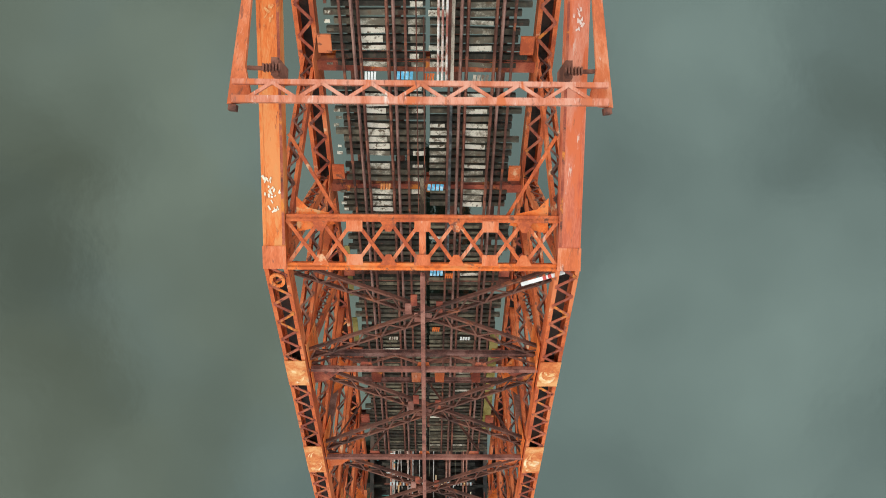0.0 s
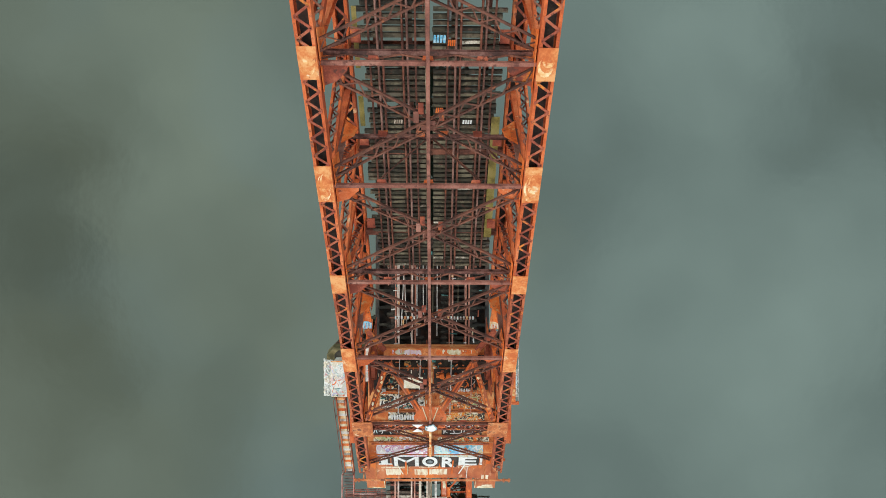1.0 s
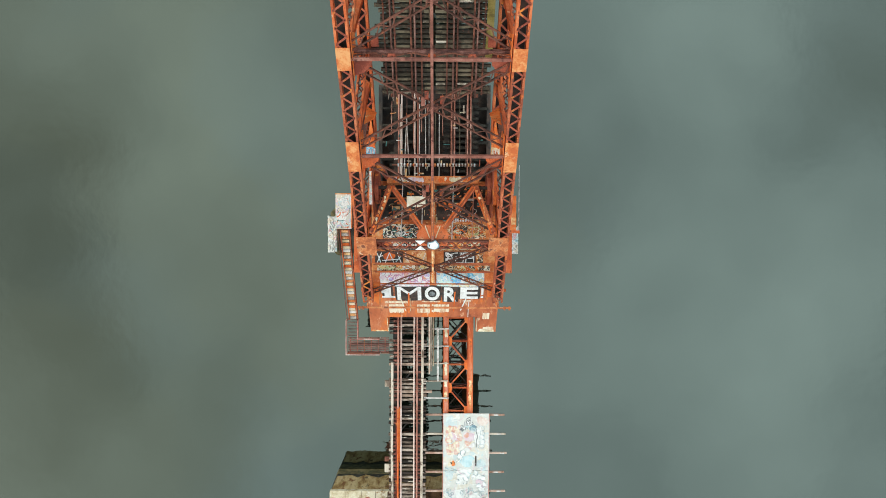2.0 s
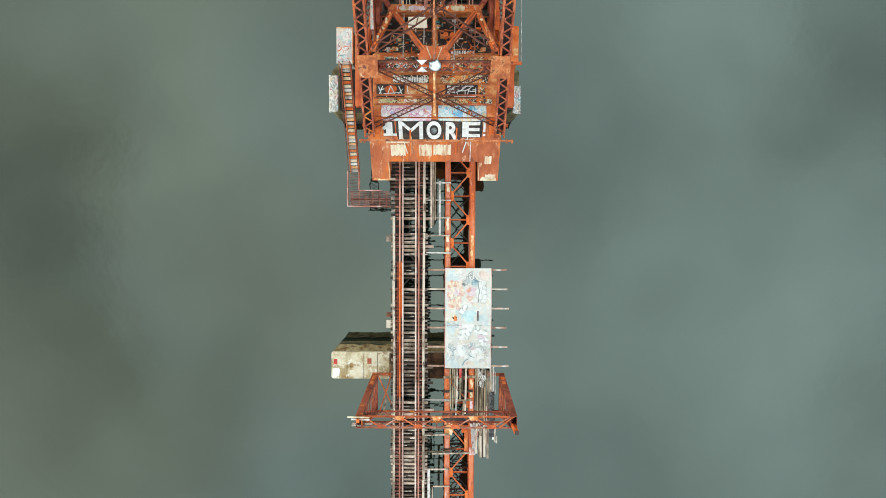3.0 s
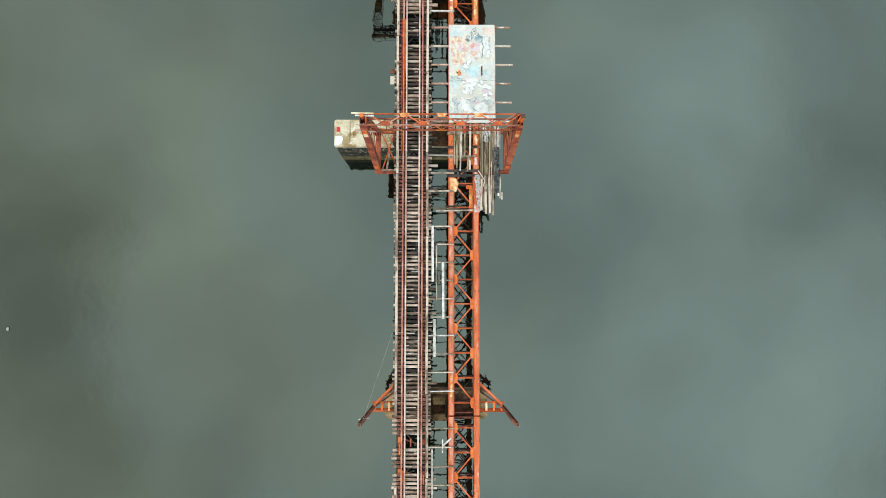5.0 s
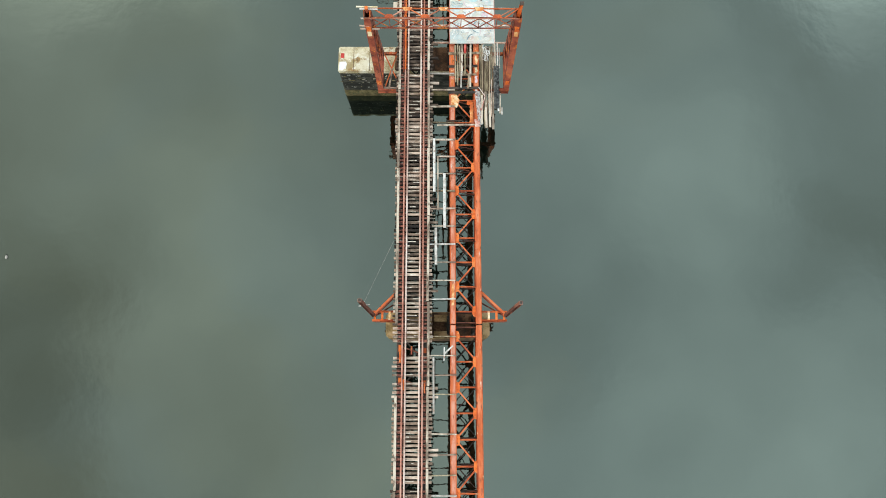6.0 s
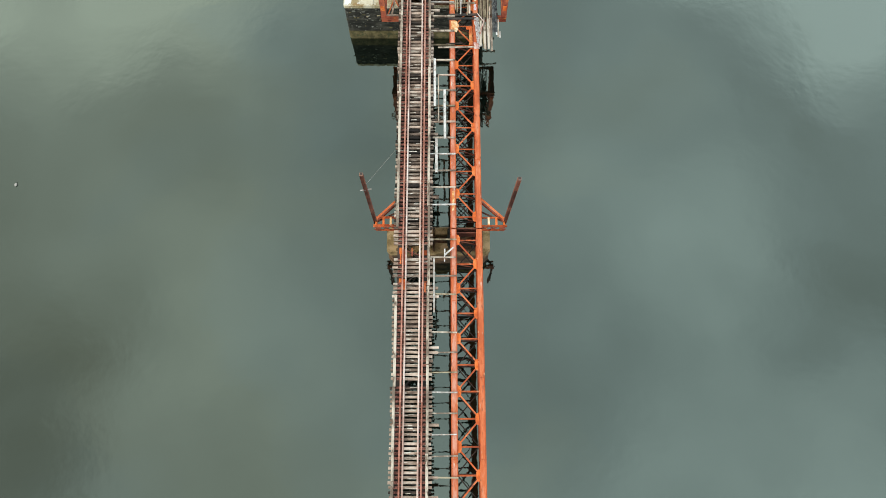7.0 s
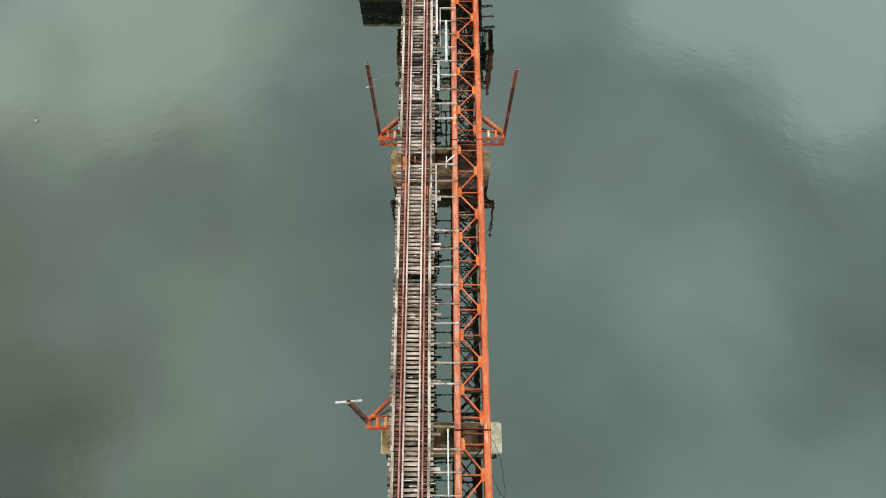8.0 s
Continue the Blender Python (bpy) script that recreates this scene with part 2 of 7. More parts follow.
LEAFTIE = material("sooty_tie", [(0.024, 0.020, 0.014), (0.050, 0.042, 0.029), (0.09, 0.074, 0.05), (0.17, 0.138, 0.095)], 2.6, rough=0.85, bump=0.7, fine=22.0, jitter=0.45, stretch=(1.6, 1.3, 1.3), low=0.28, high=0.78, spots=[((0.10, 0.045, 0.03), 0.62, 2.2)])
SPLINTER = material("pale_splinter", [(0.30, 0.25, 0.20), (0.58, 0.51, 0.43), (0.78, 0.72, 0.64)], 2.0, rough=0.9)
SPIKES = material("red_brown_rail_seat", [(0.045, 0.013, 0.009), (0.17, 0.05, 0.034), (0.33, 0.125, 0.09)], 3.5, rough=0.8)
GLOSSPIPE = material("glossy_pale_pipe", [(0.34, 0.10, 0.07), (0.62, 0.46, 0.40), (0.80, 0.76, 0.72)], 1.6, rough=0.25, stretch=(1, 1, 0.4))
DARKRAIL = material("brown_rail", [(0.12, 0.05, 0.035), (0.22, 0.10, 0.075), (0.32, 0.17, 0.135)], 0.6, rough=0.6)
PADS = material("worn_tie_top", [(0.13, 0.11, 0.08), (0.34, 0.30, 0.235), (0.66, 0.60, 0.50)], 3.0, rough=0.85, bump=0.6, fine=20.0, jitter=0.5, spots=[((0.12, 0.08, 0.05), 0.6, 4.0)])
OLIVEPAD = material("olive_tie_top", [(0.055, 0.046, 0.029), (0.105, 0.088, 0.057), (0.19, 0.16, 0.105)], 3.0, rough=0.85, bump=0.6, fine=20.0, jitter=0.5)
TIMBER = material("grey_timber", [(0.20, 0.15, 0.115), (0.44, 0.36, 0.285), (0.64, 0.555, 0.46)], 1.0, rough=0.9, bump=0.6, fine=18.0, jitter=0.3, stretch=(1.5, 0.5, 1.0), spots=[((0.16, 0.11, 0.08), 0.62, 2.2)])
PINKWOOD = material("rust_tinted_timber", [(0.26, 0.14, 0.10), (0.46, 0.28, 0.21), (0.60, 0.44, 0.36)], 1.5, rough=0.9, jitter=0.2)
OLIVEWOOD = material("olive_weathered_plank", [(0.10, 0.075, 0.045), (0.24, 0.19, 0.12), (0.42, 0.35, 0.24)], 1.2, rough=0.9, bump=0.6, jitter=0.4, stretch=(1.6, 0.4, 1.0))
DARKTARP = material("dark_grey_tarpaulin", [(0.025, 0.028, 0.03), (0.06, 0.064, 0.066), (0.14, 0.145, 0.145)], 3.0, rough=0.6)
PALE = material("white_painted_timber", [(0.36, 0.33, 0.30), (0.56, 0.53, 0.50), (0.70, 0.68, 0.66)], 2.2, jitter=0.25, spots=[((0.34, 0.20, 0.14), 0.64, 4.0)])
BROWNWOOD = material("brown_plank", [(0.06, 0.036, 0.022), (0.19, 0.13, 0.082), (0.38, 0.30, 0.21)], 1.2, rough=0.9, bump=0.6, jitter=0.45, stretch=(1.6, 0.4, 1.0))
CONCRETE = material("pale_concrete", [(0.38, 0.29, 0.15), (0.62, 0.54, 0.37), (0.74, 0.68, 0.53)], 0.8, rough=0.95, bump=0.5, spots=[((0.34, 0.21, 0.09), 0.65, 0.9), ((0.78, 0.74, 0.64), 0.60, 2.2), ((0.12, 0.095, 0.06), 0.69, 3.0)])
WHITECON = material("bleached_concrete", [(0.60, 0.48, 0.30), (0.80, 0.70, 0.49), (0.86, 0.79, 0.62)], 1.6, rough=0.95, bump=0.5, spots=[((0.48, 0.30, 0.12), 0.66, 1.6)])
DARKCON = material("dark_speckled_concrete", [(0.012, 0.013, 0.010), (0.032, 0.031, 0.024), (0.085, 0.08, 0.064)], 1.2, rough=0.95, bump=0.6, stretch=(1, 1, 2.2), spots=[((0.34, 0.33, 0.29), 0.67, 2.6)])
GREYCON = material("grey_chipped_stone", [(0.09, 0.092, 0.08), (0.19, 0.19, 0.165), (0.36, 0.35, 0.31)], 3.0, rough=0.95, bump=0.5)
BROWNCON = material("rust_stained_concrete", [(0.05, 0.026, 0.014), (0.12, 0.06, 0.03), (0.24, 0.13, 0.065)], 1.0, rough=0.9, bump=0.5, spots=[((0.05, 0.035, 0.022), 0.6, 1.6)])
# near-black, with the deep shade under and inside the leaf put into the colour
SHADEDARK = material("shade_dark_concrete", [(0.012, 0.011, 0.009), (0.03, 0.027, 0.021), (0.06, 0.052, 0.04)], 1.0, rough=0.95, bump=0.5)
OCHRE = material("ochre_concrete", [(0.15, 0.10, 0.04), (0.30, 0.20, 0.085), (0.46, 0.31, 0.16)], 0.9, rough=0.9, bump=0.5, spots=[((0.10, 0.065, 0.03), 0.64, 1.4)])
RUSTCON = material("rust_run_concrete", [(0.26, 0.15, 0.05), (0.46, 0.31, 0.13), (0.62, 0.48, 0.26)], 1.1, rough=0.95, bump=0.5, stretch=(1.6, 1.0, 0.6), spots=[((0.22, 0.09, 0.03), 0.60, 1.2), ((0.09, 0.06, 0.03), 0.66, 2.0)])
ALGAE = material("algae_stained_concrete", [(0.07, 0.058, 0.022), (0.145, 0.115, 0.046), (0.23, 0.185, 0.09)], 1.4, rough=0.8, bump=0.5, spots=[((0.06, 0.07, 0.03), 0.60, 2.0)])
WHITEWASH = material("streaky_whitewash", [(0.52, 0.20, 0.10), (0.68, 0.48, 0.32), (0.80, 0.70, 0.54)], 1.3, fine=6.0, stretch=(5.0, 0.5, 0.5), low=0.30, high=0.56)
WHITE = material("white_paint", [(0.66, 0.66, 0.65), (0.82, 0.82, 0.81), (0.86, 0.86, 0.86)], 2.5, spots=[((0.55, 0.25, 0.15), 0.70, 3.5)])
SHEET = material("peeling_white_sheet", [(0.55, 0.53, 0.52), (0.76, 0.75, 0.74), (0.85, 0.84, 0.84)], 3.0, rough=0.5, spots=[((0.66, 0.40, 0.33), 0.61, 3.0), ((0.26, 0.09, 0.05), 0.66, 4.0)])
BLACK = material("black_paint", [(0.02, 0.018, 0.016), (0.045, 0.035, 0.03), (0.08, 0.05, 0.04)], 2.0)
REDPAINT = material("red_paint", [(0.45, 0.04, 0.03), (0.6, 0.06, 0.05), (0.6, 0.15, 0.12)], 2.0)
CYANPAINT = material("cyan_paint", [(0.10, 0.40, 0.62), (0.18, 0.55, 0.80), (0.55, 0.75, 0.85)], 4.0)
YELLOWPAINT = material("cream_paint", [(0.55, 0.42, 0.22), (0.66, 0.56, 0.36), (0.72, 0.66, 0.52)], 4.0)
PINKPAINT = material("salmon_spray", [(0.62, 0.22, 0.16), (0.68, 0.33, 0.26), (0.72, 0.50, 0.44)], 3.0)
PALEPINK = material("pale_pink_spray", [(0.66, 0.48, 0.54), (0.72, 0.58, 0.64), (0.72, 0.68, 0.68)], 3.0)
PALECYAN = material("pale_cyan_spray", [(0.44, 0.62, 0.66), (0.52, 0.70, 0.74), (0.62, 0.72, 0.73)], 3.0)
CHALK = material("chalk_white_spray", [(0.68, 0.69, 0.67), (0.78, 0.79, 0.77), (0.84, 0.84, 0.83)], 3.0)
SKYWASH = material("faint_blue_wash", [(0.52, 0.60, 0.62), (0.60, 0.68, 0.69), (0.68, 0.73, 0.73)], 3.0)
BLUSH = material("faint_peach_wash", [(0.66, 0.50, 0.44), (0.72, 0.60, 0.54), (0.76, 0.69, 0.64)], 3.0)
SALMON = material("soft_salmon_spray", [(0.66, 0.34, 0.27), (0.71, 0.45, 0.38), (0.74, 0.58, 0.52)], 3.0)
CREAM = material("pale_cream_spray", [(0.70, 0.60, 0.44), (0.78, 0.70, 0.56), (0.82, 0.77, 0.67)], 3.0)
DARKGREY = material("dark_grey_spray", [(0.10, 0.12, 0.13), (0.17, 0.19, 0.20), (0.30, 0.32, 0.33)], 3.0)
MAGENTA = material("magenta_spray", [(0.46, 0.14, 0.32), (0.60, 0.24, 0.44), (0.70, 0.42, 0.56)], 3.0)
LILAC = material("lilac_spray", [(0.42, 0.40, 0.66), (0.52, 0.50, 0.74), (0.66, 0.64, 0.78)], 3.0)
TEAL = material("dark_teal_paint", [(0.02, 0.10, 0.10), (0.05, 0.20, 0.19), (0.12, 0.32, 0.30)], 3.0)
LIME = material("pale_green_paint", [(0.42, 0.50, 0.22), (0.56, 0.62, 0.34), (0.68, 0.70, 0.48)], 3.0)
GREYBLUE = material("grey_blue_spray", [(0.16, 0.26, 0.32), (0.26, 0.40, 0.46), (0.50, 0.58, 0.60)], 3.0)
YELLOW = material("yellow_olive_paint", [(0.12, 0.09, 0.02), (0.22, 0.17, 0.035), (0.28, 0.22, 0.07)], 1.2)
# dark steel; also carries painted shade under the track, leaf floor and chords
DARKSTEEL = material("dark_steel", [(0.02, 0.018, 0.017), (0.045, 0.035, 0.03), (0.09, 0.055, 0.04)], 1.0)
GRATE = material("grey_grating", [(0.07, 0.03, 0.025), (0.17, 0.065, 0.05), (0.27, 0.13, 0.105)], 2.0)
REDRUST = material("brown_red_plate", [(0.20, 0.038, 0.02), (0.33, 0.07, 0.036), (0.44, 0.12, 0.06)], 0.9, rough=0.8, spots=[((0.66, 0.20, 0.03), 0.62, 1.3), ((0.10, 0.03, 0.02), 0.63, 2.0)])
PINKRAIL = material("chalky_red_handrail", [(0.46, 0.16, 0.13), (0.62, 0.34, 0.30), (0.74, 0.62, 0.58)], 0.8, rough=0.7)
GRAF_SLAB = graffiti("sprayed_slab", (0.65, 0.655, 0.615), [(0.70, 0.71, 0.68), (0.68, 0.58, 0.56), (0.56, 0.65, 0.66), (0.76, 0.75, 0.71), (0.70, 0.65, 0.56)], 1.3, (0.78, 0.78, 0.75), 0.57, 0.014, (0.54, 0.56, 0.56))
GRAF_PINK = graffiti("sprayed_pink_panel", (0.70, 0.64, 0.62), [(0.80, 0.60, 0.68), (0.58, 0.56, 0.76), (0.84, 0.80, 0.80), (0.72, 0.34, 0.40), (0.62, 0.72, 0.74)], 1.9, (0.40, 0.22, 0.40), 0.55, 0.022, (0.84, 0.80, 0.80))
GRAF_BLUE = graffiti("sprayed_blue_panel", (0.70, 0.68, 0.60), [(0.50, 0.74, 0.78), (0.20, 0.46, 0.74), (0.84, 0.85, 0.82), (0.72, 0.56, 0.28), (0.60, 0.76, 0.70)], 1.9, (0.16, 0.30, 0.40), 0.55, 0.022, (0.82, 0.82, 0.80))
GRAF_DARK = graffiti("sprayed_dark_panel", (0.03, 0.026, 0.023), [(0.05, 0.04, 0.035), (0.40, 0.16, 0.03), (0.03, 0.026, 0.023)], 1.3, (0.82, 0.82, 0.77), 0.60, 0.055, (0.70, 0.60, 0.40))
GRAF_WARM = graffiti("sprayed_warm_panel", (0.46, 0.17, 0.05), [(0.74, 0.60, 0.26), (0.05, 0.04, 0.035), (0.78, 0.28, 0.03), (0.82, 0.78, 0.64)], 1.5, (0.03, 0.025, 0.02), 0.54, 0.035, (0.80, 0.74, 0.56))
GRAF_WHITE = graffiti("sprayed_white_wall", (0.60, 0.61, 0.57), [(0.78, 0.79, 0.78), (0.44, 0.66, 0.70), (0.76, 0.48, 0.48), (0.80, 0.80, 0.78), (0.70, 0.62, 0.50)], 1.9, (0.34, 0.36, 0.40), 0.55, 0.022, (0.82, 0.83, 0.82))


def water_material():
    m = bpy.data.materials.new("river_water")
    m.use_nodes = True
    n, l = m.node_tree.nodes, m.node_tree.links
    b = n["Principled BSDF"]
    geo = n.new("ShaderNodeNewGeometry")
    silt = n.new("ShaderNodeTexNoise")
    silt.inputs["Scale"].default_value, silt.inputs["Detail"].default_value = 0.035, 4.0
    l.new(geo.outputs["Position"], silt.inputs["Vector"])
    ramp = n.new("ShaderNodeValToRGB")
    ramp.color_ramp.elements[0].color, ramp.color_ramp.elements[1].color = (0.0015, 0.003, 0.002, 1), (0.003, 0.006, 0.004, 1)
    l.new(silt.outputs["Fac"], ramp.inputs["Fac"])
    l.new(ramp.outputs["Color"], b.inputs["Base Color"])
    b.inputs["Roughness"].default_value, b.inputs["IOR"].default_value = 0.03, 2.25
    b.inputs["Specular Tint"].default_value = (0.845, 1.0, 0.885, 1)
    swell, chop = n.new("ShaderNodeTexNoise"), n.new("ShaderNodeTexNoise")
    for node, s, d in ((swell, 0.30, 2.0), (chop, 1.9, 2.5)):
        node.inputs["Scale"].default_value, node.inputs["Detail"].default_value = s, d
        l.new(geo.outputs["Position"], node.inputs["Vector"])
    b1, b2 = n.new("ShaderNodeBump"), n.new("ShaderNodeBump")
    b1.inputs["Strength"].default_value, b1.inputs["Distance"].default_value = 0.16, 0.10
    b2.inputs["Strength"].default_value, b2.inputs["Distance"].default_value = 0.19, 0.02
    l.new(swell.outputs["Fac"], b1.inputs["Height"])
    l.new(chop.outputs["Fac"], b2.inputs["Height"])
    l.new(b1.outputs["Normal"], b2.inputs["Normal"])
    l.new(b2.outputs["Normal"], b.inputs["Normal"])
    return m


WATER = water_material()


# ---- geometry helpers ----
def profile_mesh(name, outline, mat):
    """A unit-long bar along z with the given cross-section."""
    bm = bmesh.new()
    low = [bm.verts.new((x, y, -0.5)) for x, y in outline]
    top = [bm.verts.new((x, y, 0.5)) for x, y in outline]
    bm.faces.new(low[::-1])
    bm.faces.new(top)
    for i in range(len(outline)):
        j = (i + 1) % len(outline)
        bm.faces.new((low[i], low[j], top[j], top[i]))
    me = bpy.data.meshes.new(name)
    bm.to_mesh(me)
    bm.free()
    me.materials.append(mat)
    return me


H_ = 0.5
OUTLINES = {
    "box": [(-H_, -H_), (H_, -H_), (H_, H_), (-H_, H_)],
    "worn": [(-0.47, -H_), (0.47, -H_), (H_, -0.44), (H_, 0.42), (0.46, H_), (-0.45, H_), (-H_, 0.43), (-H_, -0.44)],
    "ibeam": [(-H_, -H_), (H_, -H_), (H_, -0.45), (0.05, -0.45), (0.05, 0.45), (H_, 0.45), (H_, H_), (-H_, H_), (-H_, 0.45), (-0.05, 0.45), (-0.05, -0.45), (-H_, -0.45)],
    "angle": [(-H_, -H_), (H_, -H_), (H_, -0.36), (-0.36, -0.36), (-0.36, H_), (-H_, H_)],
    "rail": [(-H_, -H_), (H_, -H_), (H_, -0.42), (0.12, -0.30), (0.12, 0.22), (0.26, 0.28), (0.26, 0.46), (0.2, H_), (-0.2, H_), (-0.26, 0.46), (-0.26, 0.28), (-0.12, 0.22), (-0.12, -0.30), (-H_, -0.42)],
    "round": [(0.5 * math.cos(a * math.pi / 5), 0.5 * math.sin(a * math.pi / 5)) for a in range(10)],
}
MESHES = {}


def shared(shape, mat):
    if (shape, mat.name) not in MESHES:
        MESHES[shape, mat.name] = profile_mesh(shape + "_bar", OUTLINES[shape], mat)
    return MESHES[shape, mat.name]


def bar(p, q, w, h, up=(0, 0, 1)):
    """The matrix that lays a unit bar from p to q, w wide and h high."""
    p, q = Vector(p), Vector(q)
    z = (q - p).normalized()
    x = Vector(up).cross(z)
    if x.length < 1e-4:
        x = Vector((1, 0, 0)).cross(z)
        if x.length < 1e-4:
            x = Vector((0, 1, 0)).cross(z)
    x.normalize()
    y = z.cross(x)
    m = Matrix((x * w, y * h, z * (q - p).length)).transposed().to_4x4()
    m.translation = (p + q) / 2
    return m


def thing(name, base, label, category, group="", kind=""):
    ob = new(name)
    ob.empty_display_size = 0.3
    ob.matrix_basis = Matrix.Translation(base)
    return tagged(ob, label, category, group, kind)


def home(ob):
    """The thing's base, for parts that are built in world metres."""
    while ob.parent:
        ob = ob.parent
    return ob.matrix_basis.translation.copy()


def beam(parent, name, p, q, w, h, mat, shape="box", up=(0, 0, 1), label=""):
    ob = new(name, shared(shape, mat))
    ob.parent = parent
    ob.matrix_basis = Matrix.Translation(-home(parent)) @ bar(p, q, w, h, up)
    return tagged(ob, label)


def part(parent, name, bm, mat, label=""):
    """One mesh, built in world metres, as a part under its thing."""
    bmesh.ops.recalc_face_normals(bm, faces=bm.faces)
    me = bpy.data.meshes.new(name)
    if parent:
        bmesh.ops.translate(bm, verts=bm.verts, vec=-home(parent))
    bm.to_mesh(me)
    bm.free()
    me.materials.append(mat)
    ob = new(name, me)
    ob.parent = parent
    return tagged(ob, label)


CORNERS = [(x, y, z) for z in (-0.5, 0.5) for y in (-0.5, 0.5) for x in (-0.5, 0.5)]


def put_bar(bm, p, q, w, h, up=(0, 0, 1)):
    m = bar(p, q, w, h, up)
    v = [bm.verts.new(m @ Vector(c)) for c in CORNERS]
    for f in ((0, 2, 3, 1), (4, 5, 7, 6), (0, 1, 5, 4), (2, 6, 7, 3), (0, 4, 6, 2), (1, 3, 7, 5)):
        bm.faces.new([v[i] for i in f])


def prism(bm, ring, offset):
    """A plate: a planar ring of points, swept by offset."""
    a = [bm.verts.new(p) for p in ring]
    b = [bm.verts.new(Vector(p) + Vector(offset)) for p in ring]
    bm.faces.new(a)
    bm.faces.new(b[::-1])
    for i in range(len(a)):
        j = (i + 1) % len(a)
        bm.faces.new((a[i], b[i], b[j], a[j]))


def plate(parent, name, ring, offset, mat, label=""):
    bm = bmesh.new()
    prism(bm, ring, offset)
    return part(parent, name, bm, mat, label)


def block(parent, name, x0, x1, y0, y1, z0, z1, mat, label="", bevel=0.0):
    bm = bmesh.new()
    prism(bm, [(x0, y0, z0), (x1, y0, z0), (x1, y1, z0), (x0, y1, z0)], (0, 0, z1 - z0))
    if bevel:
        bmesh.ops.bevel(bm, geom=list(bm.edges), offset=bevel, segments=1, affect="EDGES")
    return part(parent, name, bm, mat, label)


CHANNEL = [(-0.5, -0.5), (0.5, -0.5), (0.5, -0.44), (-0.1, -0.44), (-0.1, 0.44), (0.5, 0.44), (0.5, 0.5), (-0.5, 0.5)]


def put_profile(bm, outline, p, q, w, h, up):
    m = bar(p, q, w, h, up)
    low = [bm.verts.new(m @ Vector((x, y, -0.5))) for x, y in outline]
    top = [bm.verts.new(m @ Vector((x, y, 0.5))) for x, y in outline]
    bm.faces.new(low[::-1])
    bm.faces.new(top)
    for i in range(len(outline)):
        j = (i + 1) % len(outline)
        bm.faces.new((low[i], low[j], top[j], top[i]))


def laced(parent, name, p, q, width, depth, normal, mat, pitch=0.55, faces=(1,), lace=0.07, lace_mat=None, cross=False, flange=0.14):
    """A built-up member: two channels, joined by zigzag lacing bars on its broad faces."""
    p, q, n = Vector(p), Vector(q), Vector(normal).normalized()
    along = (q - p).normalized()
    n = (n - along * n.dot(along)).normalized()
    side = n.cross(along).normalized()
    for s in (1, -1):
        off = side * (s * (width / 2 - flange / 2))
        bm = bmesh.new()
        put_profile(bm, [(-s * x, y) for x, y in CHANNEL], p + off, q + off, flange, depth, n)
        member = part(parent, name, bm, mat)
    count = max(2, round((q - p).length / pitch))
    for f in faces:
        for i in range(count):
            a, b = p.lerp(q, i / count), p.lerp(q, (i + 1) / count)
            for s in ((1, -1) if cross else ((1,) if i % 2 else (-1,))):
                o = side * (s * (width / 2 - flange * 0.6))
                lift = n * (f * (depth / 2 + 0.012))
                beam(member, "lacing_bar", a + o + lift, b - o + lift, lace, 0.022, lace_mat or mat, up=n)
    return member


def stroke(parent, name, bounds, z, size, width, mat, dice):
    """A curved sprayed stroke, lying level, kept inside its bounds (x0, x1, y0, y1)."""
    x0, x1, y0, y1 = bounds
    bm = bmesh.new()
    a, turn = dice.uniform(0, math.tau), dice.uniform(0.5, 2.4) * dice.choice((-1, 1))
    p = Vector((dice.uniform(x0, x1), dice.uniform(y0, y1), z))
    for k in range(6):
        q = p + Vector((math.cos(a), math.sin(a), 0)) * (size / 4)
        q.x, q.y = min(max(q.x, x0), x1), min(max(q.y, y0), y1)
        if (q - p).length > 0.02:
            lift = Vector((0, 0, 0.00037 * k))
            put_bar(bm, p + lift, q + (q - p) * 0.2 + lift, width * (1.0 - 0.1 * abs(k - 2.5)), 0.003)
        p, a = q, a + turn / 6
    if not bm.faces:
        put_bar(bm, p, p + Vector((0.1, 0, 0)), width, 0.003)
    return part(parent, name, bm, mat)


def lumpy(parent, name, x0, x1, y0, y1, base, low, high, nx, ny, mat, dice, label=""):
    """A rumpled mass with a closed skirt, lying on its base."""
    bm = bmesh.new()
    rows = [[bm.verts.new((x0 + (x1 - x0) * (c + dice.uniform(-0.3, 0.3)) / nx, y0 + (y1 - y0) * (r + dice.uniform(-0.3, 0.3)) / ny, base + (0.03 if c in (0, nx) or r in (0, ny) else dice.uniform(low, high)))) for c in range(nx + 1)] for r in range(ny + 1)]
    for r in range(ny):
        for c in range(nx):
            bm.faces.new((rows[r][c], rows[r][c + 1], rows[r + 1][c + 1], rows[r + 1][c]))
    edge = rows[0] + [row[-1] for row in rows[1:]] + rows[-1][-2::-1] + [row[0] for row in rows[-2:0:-1]]
    skirt = [bm.verts.new((v.co.x, v.co.y, base)) for v in edge]
    for k in range(len(edge)):
        j = (k + 1) % len(edge)
        bm.faces.new((edge[k], edge[j], skirt[j], skirt[k]))
    bm.faces.new(skirt)
    return part(parent, name, bm, mat, label)


# ---- the river ----
bm = bmesh.new()
prism(bm, [(-2500, -2500, -1.35), (2500, -2500, -1.35), (2500, 2500, -1.35), (-2500, 2500, -1.35)], (0, 0, 0.5))
tagged(part(None, "water", bm, WATER), "calm grey-green river water mirroring an overcast sky", "water", "", "structure")

# ---- the raised leaf of the bascule bridge ----
YK, ZK, CL, SL = -0.47, 33.8, 0.7694, 0.6388   # the knee of the top chord, and the leaf's slope
XC, XH = -0.40, 4.55                            # middle of the leaf, half the distance between its trusses
